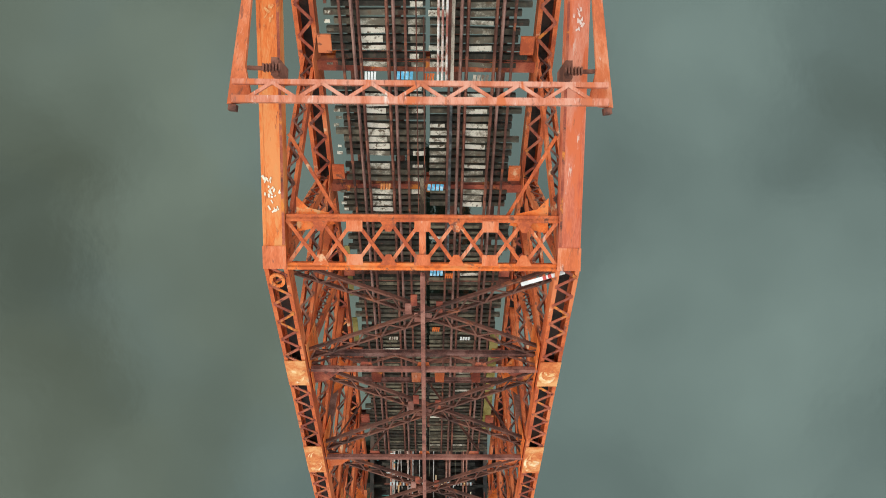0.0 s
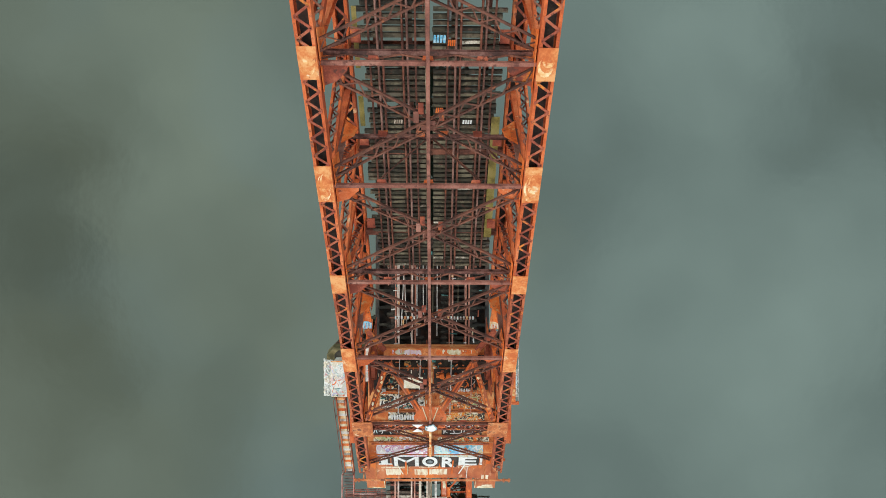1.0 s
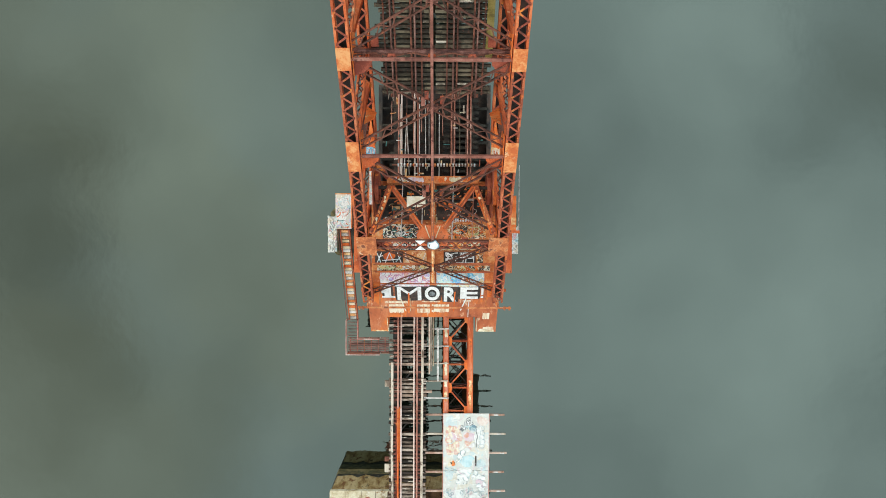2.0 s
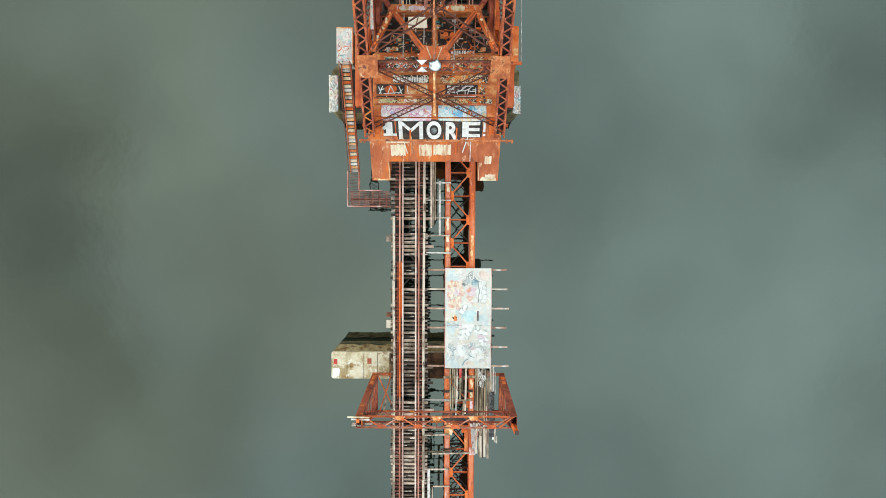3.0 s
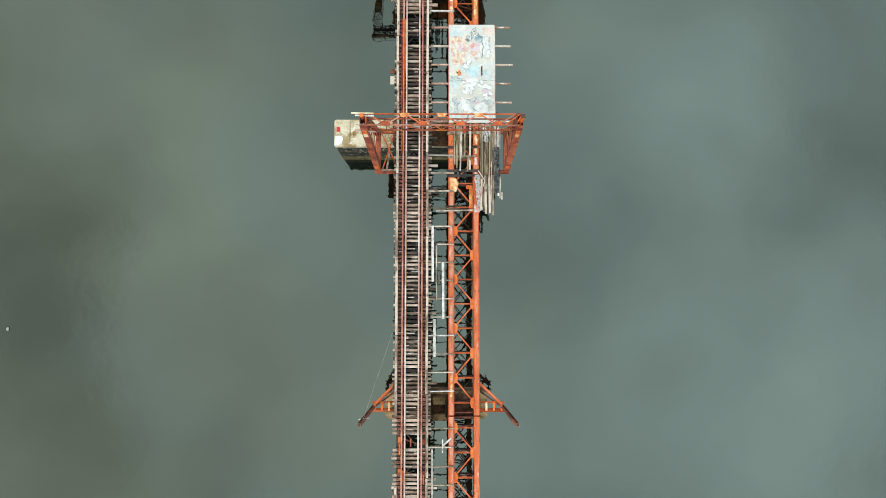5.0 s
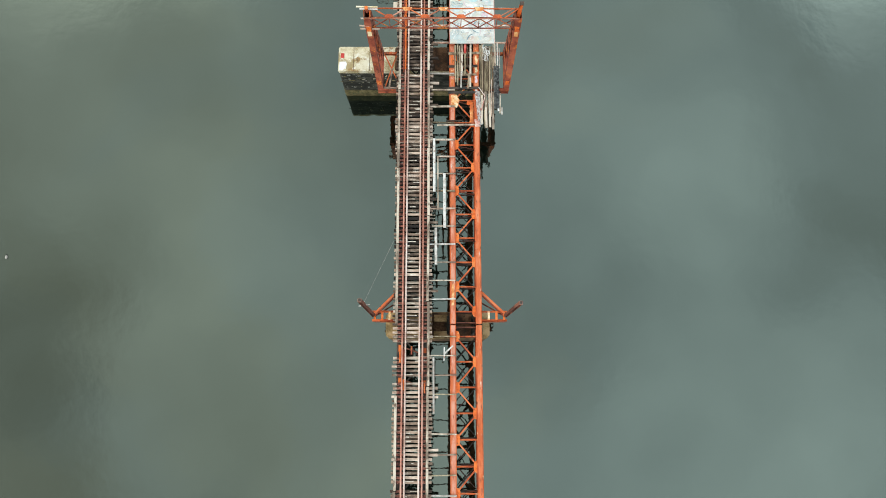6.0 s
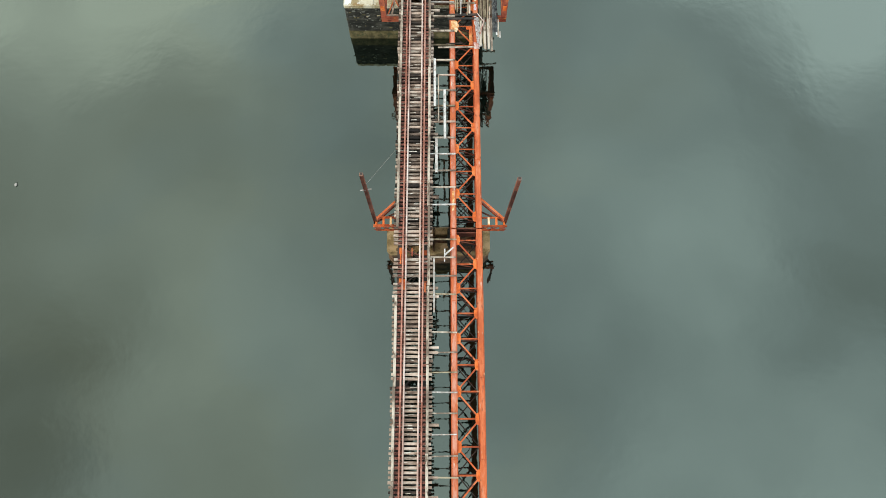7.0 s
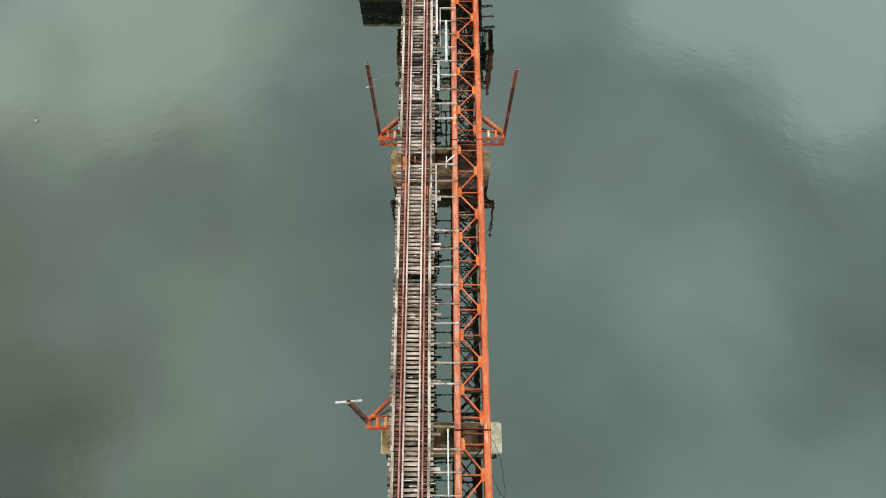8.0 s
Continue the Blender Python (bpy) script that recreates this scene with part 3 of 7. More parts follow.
V_ALONG, V_UP = Vector((0, CL, SL)), Vector((0, -SL, CL))


def leaf_at(x, u, v):
    return Vector((x, YK + u * CL - v * SL, ZK + u * SL + v * CL))


leaf = thing("bascule_leaf", (XC, -27.0, 6.0), "raised orange riveted truss leaf of a railway bascule bridge with graffiti", "bridge leaf")
TOP_NODES = (0.0, -5.0, -10.75, -16.7, -22.65, -29.2, -34.6)
LOW_NODES = (13.8, 8.6, 3.0, -2.6, -8.2, -14.2, -20.2, -26.2)
DEEP = -8.9
for sx in (-1, 1):
    xs = XC + sx * XH
    # top chord, with lacing on its upper face
    for ua, ub, m in ((0.15, -17.2, ORANGE), (-17.2, -34.8, BROWNORANGE)):
        laced(leaf, "top_chord", leaf_at(xs, ua, 0), leaf_at(xs, ub, 0), 0.74, 0.55, V_UP, m, 0.42, (1,), 0.10, REDRUST, flange=0.13)
    # dark backing plate: shade inside the laced chord, put into its colour
    beam(leaf, "chord_bottom_plate", leaf_at(xs, -0.6, -0.25), leaf_at(xs, -34.8, -0.25), 0.46, 0.03, DARKSTEEL, up=V_UP)
    # the solid box end post
    a, b = leaf_at(xs, 0, 0), Vector((xs, YK + 16.0, ZK + 2.25))
    along = (b - a).normalized()
    up = Vector((0, -along.z, along.y))
    bm = bmesh.new()
    put_bar(bm, a - along * 0.12, b, 0.60, 0.62, up)
    put_bar(bm, a - along * 0.10 + up * 0.33, b + up * 0.33, 0.68, 0.03, up)
    beam(leaf, "post_strip", a + along * 0.62 + up * 0.352 + Vector((-sx * 0.29, 0, 0)), b + up * 0.352 + Vector((-sx * 0.29, 0, 0)), 0.08, 0.012, REDRUST, up=up)
    post = part(leaf, "end_post", bm, REDPOST if sx > 0 else POST, "solid riveted box post with peeling paint")
    for k in range(12):
        p = a + along * (1.2 + k * 1.25) + up * 0.350
        for dx in (-0.26, 0.26):
            beam(post, "rivet_strip", p + Vector((dx, 0, 0)) - along * 0.55, p + Vector((dx, 0, 0)) + along * 0.55, 0.05, 0.014, REDPOST if sx > 0 else POST, up=up)
    # bottom chord
    laced(leaf, "bottom_chord", leaf_at(xs, 13.8, DEEP), leaf_at(xs, -27.0, DEEP), 0.80, 0.6, V_UP, ORANGE, 0.62, (1,), 0.12, REDRUST, flange=0.17)
    # dark backing here too, standing for the shaded inside of the chord
    beam(leaf, "chord_bottom_plate", leaf_at(xs, 13.6, DEEP - 0.27), leaf_at(xs, -26.8, DEEP - 0.27), 0.46, 0.03, DARKSTEEL, up=V_UP)
    # web members
    for ui in TOP_NODES[:6]:
        for ub in LOW_NODES:
            if 0 < ui - ub < 5.5 or 0 < ub - ui < 3.6:
                laced(leaf, "diagonal", leaf_at(xs, ui, -0.2), leaf_at(xs, ub, DEEP + 0.2), 0.52, 0.36, (leaf_at(0, ub, DEEP) - leaf_at(0, ui, 0)).cross(Vector((1, 0, 0))) * (1 if ub > ui else 1), ORANGE, 0.55, (1, -1), 0.08, RUST, flange=0.12)
    for ui in TOP_NODES[1:6]:
        beam(leaf, "hanger", leaf_at(xs - sx * 0.05, ui, -0.25), leaf_at(xs - sx * 0.05, ui, DEEP + 0.2), 0.34, 0.36, ORANGE, "ibeam", V_ALONG)
        if ui in (TOP_NODES[2], TOP_NODES[4]):
            beam(leaf, "hanger_cover", leaf_at(xs - sx * 0.30, ui + 0.1, -0.6), leaf_at(xs - sx * 0.30, ui + 0.1, -4.6), 0.40, 0.10, DARKRAIL, up=V_ALONG)
            ring = [leaf_at(xs - sx * 0.32, ui + 0.2, y0) for y0 in (-3.0, -5.2)] + [leaf_at(xs - sx * 1.0, ui + 0.2, -4.4), leaf_at(xs - sx * 0.9, ui + 0.2, -3.7)]
            plate(leaf, "sway_gusset", ring, V_ALONG * 0.03, BRIGHT, "bright orange gusset at the sway frame")
    # gusset plates on the chord's upper face and inner side
    for k, ui in enumerate(TOP_NODES[1:6]):
        w, h = 0.37, (0.67, 0.95, 0.62, 1.0, 0.78)[k]
        wi = 0.92 if k == 4 else w      # the last one reaches inward over the laced strut
        uc = ui + (0, 0.15, 0, 0, -0.3)[k]
        ring = [leaf_at(xs + sx * w, uc - h, 0.30), leaf_at(xs - sx * wi, uc - h, 0.30), leaf_at(xs - sx * wi, uc + h, 0.30), leaf_at(xs + sx * w, uc + h, 0.30)]
        plate(leaf, "gusset_plate", ring, V_UP * 0.03, GUSSET if k == 4 else WARMPLATE, "sun-bleached riveted cover plate")
        if k < 2:
            for i in range(4):
                cu, rr = uc - 0.1 * k - 0.1 + 0.12 * i, 0.30 - 0.03 * i
                ring = [leaf_at(xs + rr * math.cos(a) + 0.05 * (i - 1), cu + (h - 0.25 - 0.08 * i) * math.sin(a), 0.332 + 0.002 * i) for a in [n * math.tau / 12 + 0.3 * i for n in range(12)]]
                plate(leaf, "sprayed_patch", ring, V_UP * 0.001, BLEACHED if i % 2 == 0 else WARMPLATE, "blurred pale sprayed patch")
        xg = xs - sx * 0.40
        ring = [leaf_at(xg, ui - 0.12, -0.16), leaf_at(xg - sx * 1.05, ui - 0.12, -0.16), leaf_at(xg - sx * 1.0, ui - 0.5, -0.16), leaf_at(xg - sx * 0.55, ui - 0.95, -0.16), leaf_at(xg, ui - 1.15, -0.16)]
        plate(leaf, "corner_gusset", ring, V_UP * 0.02, ORANGE if k % 2 else REDRUST)
        xi = xs - sx * 0.42
        ring = [leaf_at(xi, ui - 1.3, 0.1), leaf_at(xi, ui + 1.3, 0.1), leaf_at(xi, ui + 0.7, -1.5), leaf_at(xi, ui - 0.7, -1.5)]
        plate(leaf, "side_gusset", ring, (-sx * 0.03, 0, 0), BRIGHT)
    for ub in LOW_NODES[1:]:
        xi = xs - sx * 0.36
        ring = [leaf_at(xi, ub - 1.1, DEEP - 0.1), leaf_at(xi, ub + 1.1, DEEP - 0.1), leaf_at(xi, ub + 0.5, DEEP + 1.5), leaf_at(xi, ub - 0.5, DEEP + 1.5)]
        plate(leaf, "side_gusset", ring, (-sx * 0.03, 0, 0), ORANGE)
    # knee collar, where the end post meets the chord
    beam(leaf, "knee_plate", a - along * 0.13 + up * 0.355, a + along * 0.58 + up * 0.355, 0.72, 0.05, FLANGE, up=up)

# portal between the end posts, and sprayed marks on them
PA = Vector((0, 15.99, 2.25)).normalized()
PU = Vector((0, -PA.z, PA.y))


def portal_at(x, s, lift=0.0):
    return Vector((x, YK, ZK)) + PA * s + PU * lift


dice = random.Random(77)
for xm, s0, mat in ((XC - XH - 0.12, 2.35, CREAM), (XC - XH + 0.06, 1.95, CREAM), (XC + XH, 7.3, SALMON), (XC - XH, 7.4, WARMPLATE)):
    for k in range(12):
        xa, sa = xm + dice.uniform(-0.14, 0.14), s0 + dice.uniform(-0.35, 0.3)
        beam(leaf, "sprayed_stroke", portal_at(xa, sa, 0.360 + 0.0008 * k), portal_at(xa + dice.uniform(-0.09, 0.09), sa + dice.uniform(0.05, 0.14), 0.360 + 0.0008 * k), dice.uniform(0.03, 0.07), 0.006, mat, up=PU)
laced(leaf, "portal_chord", portal_at(XC - 4.2, -0.06, 0.1), portal_at(XC + 4.2, -0.06, 0.1), 0.22, 0.3, PU, BRIGHT, 8.0, ())
laced(leaf, "portal_chord", portal_at(XC - 4.2, 1.45, 0.1), portal_at(XC + 4.2, 1.45, 0.1), 0.22, 0.3, PU, ORANGE, 8.0, ())
cells = 8
step = 8.4 / cells
for i in range(cells):
    x0 = XC - 4.2 + i * step
    for s0, s1 in ((-0.02, 1.4), (1.4, -0.02)):
        beam(leaf, "portal_brace", portal_at(x0, s0, 0.15 if s0 < s1 else 0.2), portal_at(x0 + step, s1, 0.15 if s0 < s1 else 0.2), 0.11, 0.06, FLANGE if s0 < s1 else ORANGE, up=PU)
for i in range(1, cells):
    xg = XC - 4.2 + i * step
    for s, flip in ((0.16, -1), (1.21, 1)):
        square = (i % 2 == 0) == (s > 0)
        w1, w2 = (0.25, 0.25) if square else (0.27, 0.08)
        ring = [portal_at(xg - w1, s + flip * 0.17, 0.24), portal_at(xg + w1, s + flip * 0.17, 0.24), portal_at(xg + w2, s - flip * 0.17, 0.24), portal_at(xg - w2, s - flip * 0.17, 0.24)]
        plate(leaf, "portal_gusset", ring, PU * 0.02, FLANGE if square else ORANGE)
beam(leaf, "portal_post", portal_at(XC, -0.06, 0.16), portal_at(XC, 1.45, 0.16), 0.2, 0.1, FLANGE, up=PU)
for sx in (-1, 1):
    xs = XC + sx * 3.9
    ring = [portal_at(xs, 1.0, 0.05), portal_at(xs - sx * 1.2, 1.25, 0.05), portal_at(xs - sx * 1.0, 1.6, 0.05), portal_at(xs - sx * 0.35, 1.75, 0.05), portal_at(xs, 2.1, 0.05)]
    plate(leaf, "knee_bracket", ring, PU * 0.05, BRIGHT)
    beam(leaf, "knee_brace", portal_at(xs + sx * 0.2, 4.0, 0), portal_at(xs - sx * 1.3, 1.4, -0.2), 0.1, 0.1, ORANGE, up=PU)

# lateral bracing in the plane of the top chords
centre = leaf_at(XC, -0.4, 0.05), leaf_at(XC, -33.0, 0.05)
beam(leaf, "ridge_strut", *centre, 0.15, 0.20, DUSTY, "ibeam", V_UP)
beam(leaf, "ridge_paint", leaf_at(XC, -29.9, 0.158), leaf_at(XC, -32.95, 0.158), 0.13, 0.012, BLEACHED, up=V_UP)
beam(leaf, "ridge_paint", leaf_at(XC, -24.4, 0.158), leaf_at(XC, -28.7, 0.158), 0.11, 0.012, GUSSET, up=V_UP)
for k, ui in enumerate(TOP_NODES[1:6]):
    if k in (1, 3):
        beam(leaf, "cross_strut", leaf_at(XC - 4.25, ui - 0.1, 0.02), leaf_at(XC + 4.25, ui - 0.1, 0.02), 0.17, 0.16, DUSTY, "box", V_UP)
        if k == 3:
            continue
        beam(leaf, "cross_strut", leaf_at(XC - 4.1, ui, -4.0), leaf_at(XC + 4.1, ui, -4.0), 0.18, 0.20, GRATE, "ibeam", V_ALONG)
        for xg in (-2.3, -0.45, 0.65, 2.35):
            ring = [leaf_at(XC + xg - 0.24, ui + 0.14, -4.3), leaf_at(XC + xg + 0.24, ui + 0.14, -4.3), leaf_at(XC + xg + 0.2, ui + 0.14, -3.75), leaf_at(XC + xg - 0.2, ui + 0.14, -3.75)]
            plate(leaf, "strut_gusset", ring, V_ALONG * 0.02, REDRUST if xg < -1 or xg > 1 else FLANGE)
        for xa, xb in ((-4.1, -2.3), (-2.3, -0.1), (2.35, 0.1), (4.1, 2.35)):
            beam(leaf, "sway_brace", leaf_at(XC + xa, ui, -0.2), leaf_at(XC + xb, ui, -3.9), 0.09, 0.07, LATTICE, "angle", V_ALONG)
    elif k == 4:
        laced(leaf, "cross_strut", leaf_at(XC - 4.25, ui - 0.35, 0.02), leaf_at(XC + 4.25, ui - 0.35, 0.02), 0.72, 0.14, V_UP, RUST, 0.6, (1,), 0.08, REDRUST, True)
    else:
        beam(leaf, "cross_strut", leaf_at(XC - 4.25, ui - 0.1, 0.02), leaf_at(XC + 4.25, ui - 0.1, 0.02), 0.16, 0.16, DUSTY, "box", V_UP)
        beam(leaf, "cross_strut", leaf_at(XC - 4.25, ui + 0.05, -0.62), leaf_at(XC + 4.25, ui + 0.05, -0.62), 0.18, 0.2, GRATE, "ibeam", V_UP)
        for i in range(8):
            x0 = XC - 4.2 + i * 1.05
            beam(leaf, "sway_brace", leaf_at(x0, ui, -0.1 - 0.45 * (i % 2)), leaf_at(x0 + 1.05, ui, -0.55 + 0.45 * (i % 2)), 0.07, 0.06, RUST, up=V_ALONG)
    for xg in (-2.1, 0.0, 2.1):
        ring = [leaf_at(XC + xg - 0.24, ui - 0.1, -0.12), leaf_at(XC + xg + 0.24, ui - 0.1, -0.12), leaf_at(XC + xg + 0.18, ui + 0.14, -0.12), leaf_at(XC + xg - 0.18, ui + 0.14, -0.12)]
        plate(leaf, "strut_gusset", ring, V_UP * 0.02, REDRUST if xg else ORANGE)
for ua, ub in zip(TOP_NODES[:6], TOP_NODES[1:7]):
    last = ub < -34
    for sx in (-1, 1):
        p, q = leaf_at(XC - sx * 4.2, ua - 0.5, -0.25 - 0.12 * sx), leaf_at(XC + sx * 4.2, ub + 0.5, -0.25 - 0.12 * sx)
        if last:
            laced(leaf, "lateral_brace", p, q, 0.36, 0.10, V_UP, LATTICE, 0.34, (1,), 0.03, LATTICE, True, flange=0.045)
        else:
            laced(leaf, "lateral_brace", p, q, 0.5, 0.14, V_UP, LATTICE, 0.5, (1,), 0.06, LATTICE, flange=0.08)
    um, half = (ua + ub) / 2, 0.22 if last else 0.3
    ring = [leaf_at(XC - half, um - half * 0.7, -0.1), leaf_at(XC + half, um - half * 0.7, -0.1), leaf_at(XC + half, um + half * 0.7, -0.1), leaf_at(XC - half, um + half * 0.7, -0.1)]
    plate(leaf, "crossing_plate", ring, V_UP * 0.02, LATTICE if last else DUSTY)
    if not last:
        for dx, du in ((-0.5, 0.35), (0.55, 0.45), (-0.3, 0.75)):
            beam(leaf, "crossing_clip", leaf_at(XC + dx, um + du - 0.25, -0.15), leaf_at(XC + dx, um + du + 0.25, -0.15), 0.22, 0.05, REDRUST if dx > -0.4 else DUSTY, up=V_UP)

# floor of the leaf: floor beams, stringers, ties and rails
VRAIL = -7.8
for ub in LOW_NODES[1:7]:
    # deeper beams and brackets are darker, dimness inside the leaf put into colour
    beam(leaf, "floor_beam", leaf_at(XC - 4.35, ub, DEEP + 0.35), leaf_at(XC + 4.35, ub, DEEP + 0.35), 0.4, 1.0, REDRUST if ub > -4 else RUST, "ibeam", V_UP)
    for sx in (-1, 1):
        block_c = leaf_at(XC + sx * 3.75, ub + 0.95, DEEP + 1.0)
        ring = [block_c + Vector((dx, 0, 0)) + V_ALONG * dy for dx, dy in ((-0.25, -0.34), (0.25, -0.34), (0.25, 0.34), (-0.25, 0.34))]
        plate(leaf, "floor_bracket", ring, V_UP * 0.12, ORANGE if ub > -4 else REDRUST, "orange-red bracket plate")
rnd = random.Random(4)
for tx in (-2.34, 1.66):
    track = part(leaf, "leaf_track", (lambda b: (put_bar(b, leaf_at(tx - 0.85, 13.6, VRAIL - 0.72), leaf_at(tx - 0.85, -23.4, VRAIL - 0.72), 0.3, 0.5, V_UP), put_bar(b, leaf_at(tx + 0.85, 13.6, VRAIL - 0.72), leaf_at(tx + 0.85, -23.4, VRAIL - 0.72), 0.3, 0.5, V_UP), b)[-1])(bmesh.new()), RUST, "railway track on steel stringers")
    for dx in (-0.755, -0.52, 0.52, 0.755):
        beam(track, "rail", leaf_at(tx + dx, 13.6, VRAIL - 0.09), leaf_at(tx + dx, -23.2, VRAIL - 0.09), 0.13, 0.17, RUST if abs(dx) < 0.6 else DARKRAIL, "rail", V_UP)
    for dx in (-1.18, 1.18):
        beam(track, "guard_timber", leaf_at(tx + dx, 13.4, VRAIL - 0.12), leaf_at(tx + dx, -23.0, VRAIL - 0.12), 0.10, 0.12, LATTICE, "worn", V_UP)
    u = 13.5
    inner = 1 if tx < 0 else -1
    while u > -23.2:
        gap = tx > 0 and (-4.6 < u < -3.6 or 11.0 < u < 11.9 or -9.2 < u < -8.7) or 2.45 < u < 2.95 or -2.65 < u < -2.2
        if rnd.random() > 0.04 and not gap:
            skew = rnd.uniform(-0.025, 0.025)
            drop = VRAIL - 0.30 - rnd.uniform(0, 0.04)
            outer = 1.42 + rnd.choice((0, 0, 0.05, 0.1, 0.35, 0.3, -0.05))
            ends = sorted((tx + inner * 1.92, tx - inner * outer))
            wide = rnd.uniform(0.18, 0.24)
            beam(track, "tie", leaf_at(ends[0], u - skew, drop), leaf_at(ends[1], u + skew, drop), wide, 0.22, LEAFTIE, "worn", V_UP)
            if rnd.random() < (0.96 if u > -4 else 0.68):
                beam(track, "worn_board", leaf_at(tx - 0.44 - rnd.uniform(0, 0.05), u - skew, drop + 0.12), leaf_at(tx + 0.44 - rnd.uniform(-0.05, 0.12), u + skew, drop + 0.12), wide * (rnd.uniform(0.8, 1.25) if u > -4 else rnd.uniform(0.6, 0.95)), 0.03, PADS if u > -4 or rnd.random() < 0.12 else OLIVEPAD, "worn", V_UP)
            if rnd.random() < (0.88 if u > -2 or tx > 0 else 0.5):
                x0 = (-1.02 if tx < 0 else -0.26) + rnd.uniform(-0.06, 0.06)
                beam(track, "worn_board", leaf_at(x0, u, drop + 0.12), leaf_at(x0 + rnd.uniform(0.35, 0.5) + (0.25 if tx > 0 else 0), u, drop + 0.12), wide * rnd.uniform(0.6, 1.15), 0.03, PADS if u > -2 or rnd.random() < 0.12 else OLIVEPAD, "worn", V_UP)
            if tx < 0 and u > -4 and rnd.random() < 0.6:
                x0 = -4.12 + rnd.uniform(-0.08, 0.08)
                beam(track, "worn_board", leaf_at(x0, u, drop + 0.12), leaf_at(x0 + rnd.uniform(0.15, 0.3), u, drop + 0.12), rnd.uniform(0.07, 0.14), 0.03, PADS, "worn", V_UP)
        u -= 0.325
for x0, ua, ub, w, mat in ((3.18, -11.8, -20.4, 0.46, YELLOW), (-4.15, -5.8, -9.0, 0.24, YELLOW), (-4.15, -10.6, -12.4, 0.26, YELLOW), (0.57, 6.5, 2.5, 0.17, TIMBER), (0.57, 2.0, -6.5, 0.14, DARKTARP), (XC - 0.2, -2.0, -19.0, 0.16, BROWNWOOD)):
    beam(leaf, "walk_plank", leaf_at(x0, ua, VRAIL - 0.1), leaf_at(x0, ub, VRAIL - 0.1), w, 0.06, mat, up=V_UP)
for x0, ua, ub in ((0.05, 13.0, 2.5), (0.21, 13.0, 2.3), (0.37, 13.0, 2.4), (-0.75, 10.0, -6.0), (-0.48, 5.0, -9.0)):
    beam(leaf, "conduit_pipe", leaf_at(x0, ua, VRAIL + 0.05), leaf_at(x0, ub, VRAIL + 0.05), 0.09 if ua > 12 else 0.05, 0.08, GLOSSPIPE if ua > 12 else LATTICE, "round", V_UP)
for x0, u0, w, h, mat in ((-2.55, 2.7, 0.46, 0.16, WHITE), (-1.23, 2.72, 0.66, 0.16, CYANPAINT), (-0.3, 2.66, 0.4, 0.15, BRIGHT), (1.68, 2.65, 0.64, 0.13, TIMBER), (-2.2, -2.4, 0.46, 0.16, BLEACHED), (-0.03, -2.42, 0.74, 0.16, CYANPAINT), (0.05, -7.4, 0.66, 0.2, CYANPAINT), (0.66, -7.6, 0.4, 0.16, BRIGHT), (-2.2, -12.1, 0.5, 0.12, TIMBER), (1.6, -12.1, 0.55, 0.12, CHALK), (0.05, -11.4, 0.4, 0.16, BRIGHT)):
    for i in range(4):
        xa = x0 + (i - 1.5) * w / 4
        beam(leaf, "sprayed_stroke", leaf_at(xa, u0 - h, VRAIL - 0.05), leaf_at(xa + 0.03, u0 + h, VRAIL - 0.05), w / 5.5, 0.02, mat, up=V_UP)

# the pivoted frame above the end posts
f_y, f_z = 4.0, 37.55
for dy, dz, w in ((0.225, 0.0, 0.13), (-0.225, 0.05, 0.18)):
    beam(leaf, "frame_chord", (XC - 4.8, f_y + dy, f_z + dz), (XC + 4.8, f_y + dy, f_z + dz), w, 0.14, PALEFLANGE)
for i in range(14):
    x0 = XC - 4.4 + i * 8.8 / 14
    s = 0.2 if i % 2 else -0.2
    beam(leaf, "frame_lacing", (x0, f_y + s, f_z + 0.07), (x0 + 8.8 / 14, f_y - s, f_z + 0.07), 0.09, 0.06, PALEFLANGE)
for sx in (-1, 1):
    xa = XC + sx * 4.92
    bm = bmesh.new()
    ring = [(xa - sx * 0.62, f_y - 0.26, f_z), (xa + sx * 0.02, f_y - 0.34, f_z), (xa + sx * 0.16, f_y + 5.0, f_z - 2.35), (xa - sx * 0.04, f_y + 5.0, f_z - 2.35), (xa - sx * 0.30, f_y + 0.75, f_z - 0.45)]
    prism(bm, ring, (0, 0, -0.14))
    part(leaf, "frame_arm", bm, FLANGE)
    beam(leaf, "frame_foot", (xa - sx * 0.12, f_y - 0.34, f_z - 0.1), (xa - sx * 0.1, f_y - 0.5, f_z - 0.1), 0.2, 0.2, RUST)
    bm = bmesh.new()
    for k in range(6):
        p = Vector((xa - sx * (0.5 + 0.09 * k), 5.0, 36.1))
        put_bar(bm, p, p + Vector((0.05, 0, 0)), 0.2, 0.2)
    put_bar(bm, (xa + sx * 0.05, 5.0, 36.1), (xa - sx * 0.8, 5.0, 36.0), 0.1, 0.1)
    part(leaf, "buffer_spring", bm, RUST, "brown coil buffer on the end post")
    block(leaf, "buffer_block", xa - sx * 0.82 - 0.1, xa - sx * 0.82 + 0.1, 4.8, 5.3, 34.9, 36.1, RUST)
bm = bmesh.new()
put_bar(bm, (2.74, -1.11, 33.6), (4.09, -0.70, 33.8), 0.12, 0.05)
pole = part(leaf, "warning_board", bm, WHITE, "white board with red marks lying on the chord")
for k in (0.5, 0.62, 0.78):
    p = Vector((2.74, -1.11, 33.63)).lerp(Vector((4.09, -0.70, 33.83)), k)
    beam(pole, "red_mark", p, p + Vector((0.10, 0.030, 0.015)), 0.125, 0.012, REDPAINT)
bm = bmesh.new()
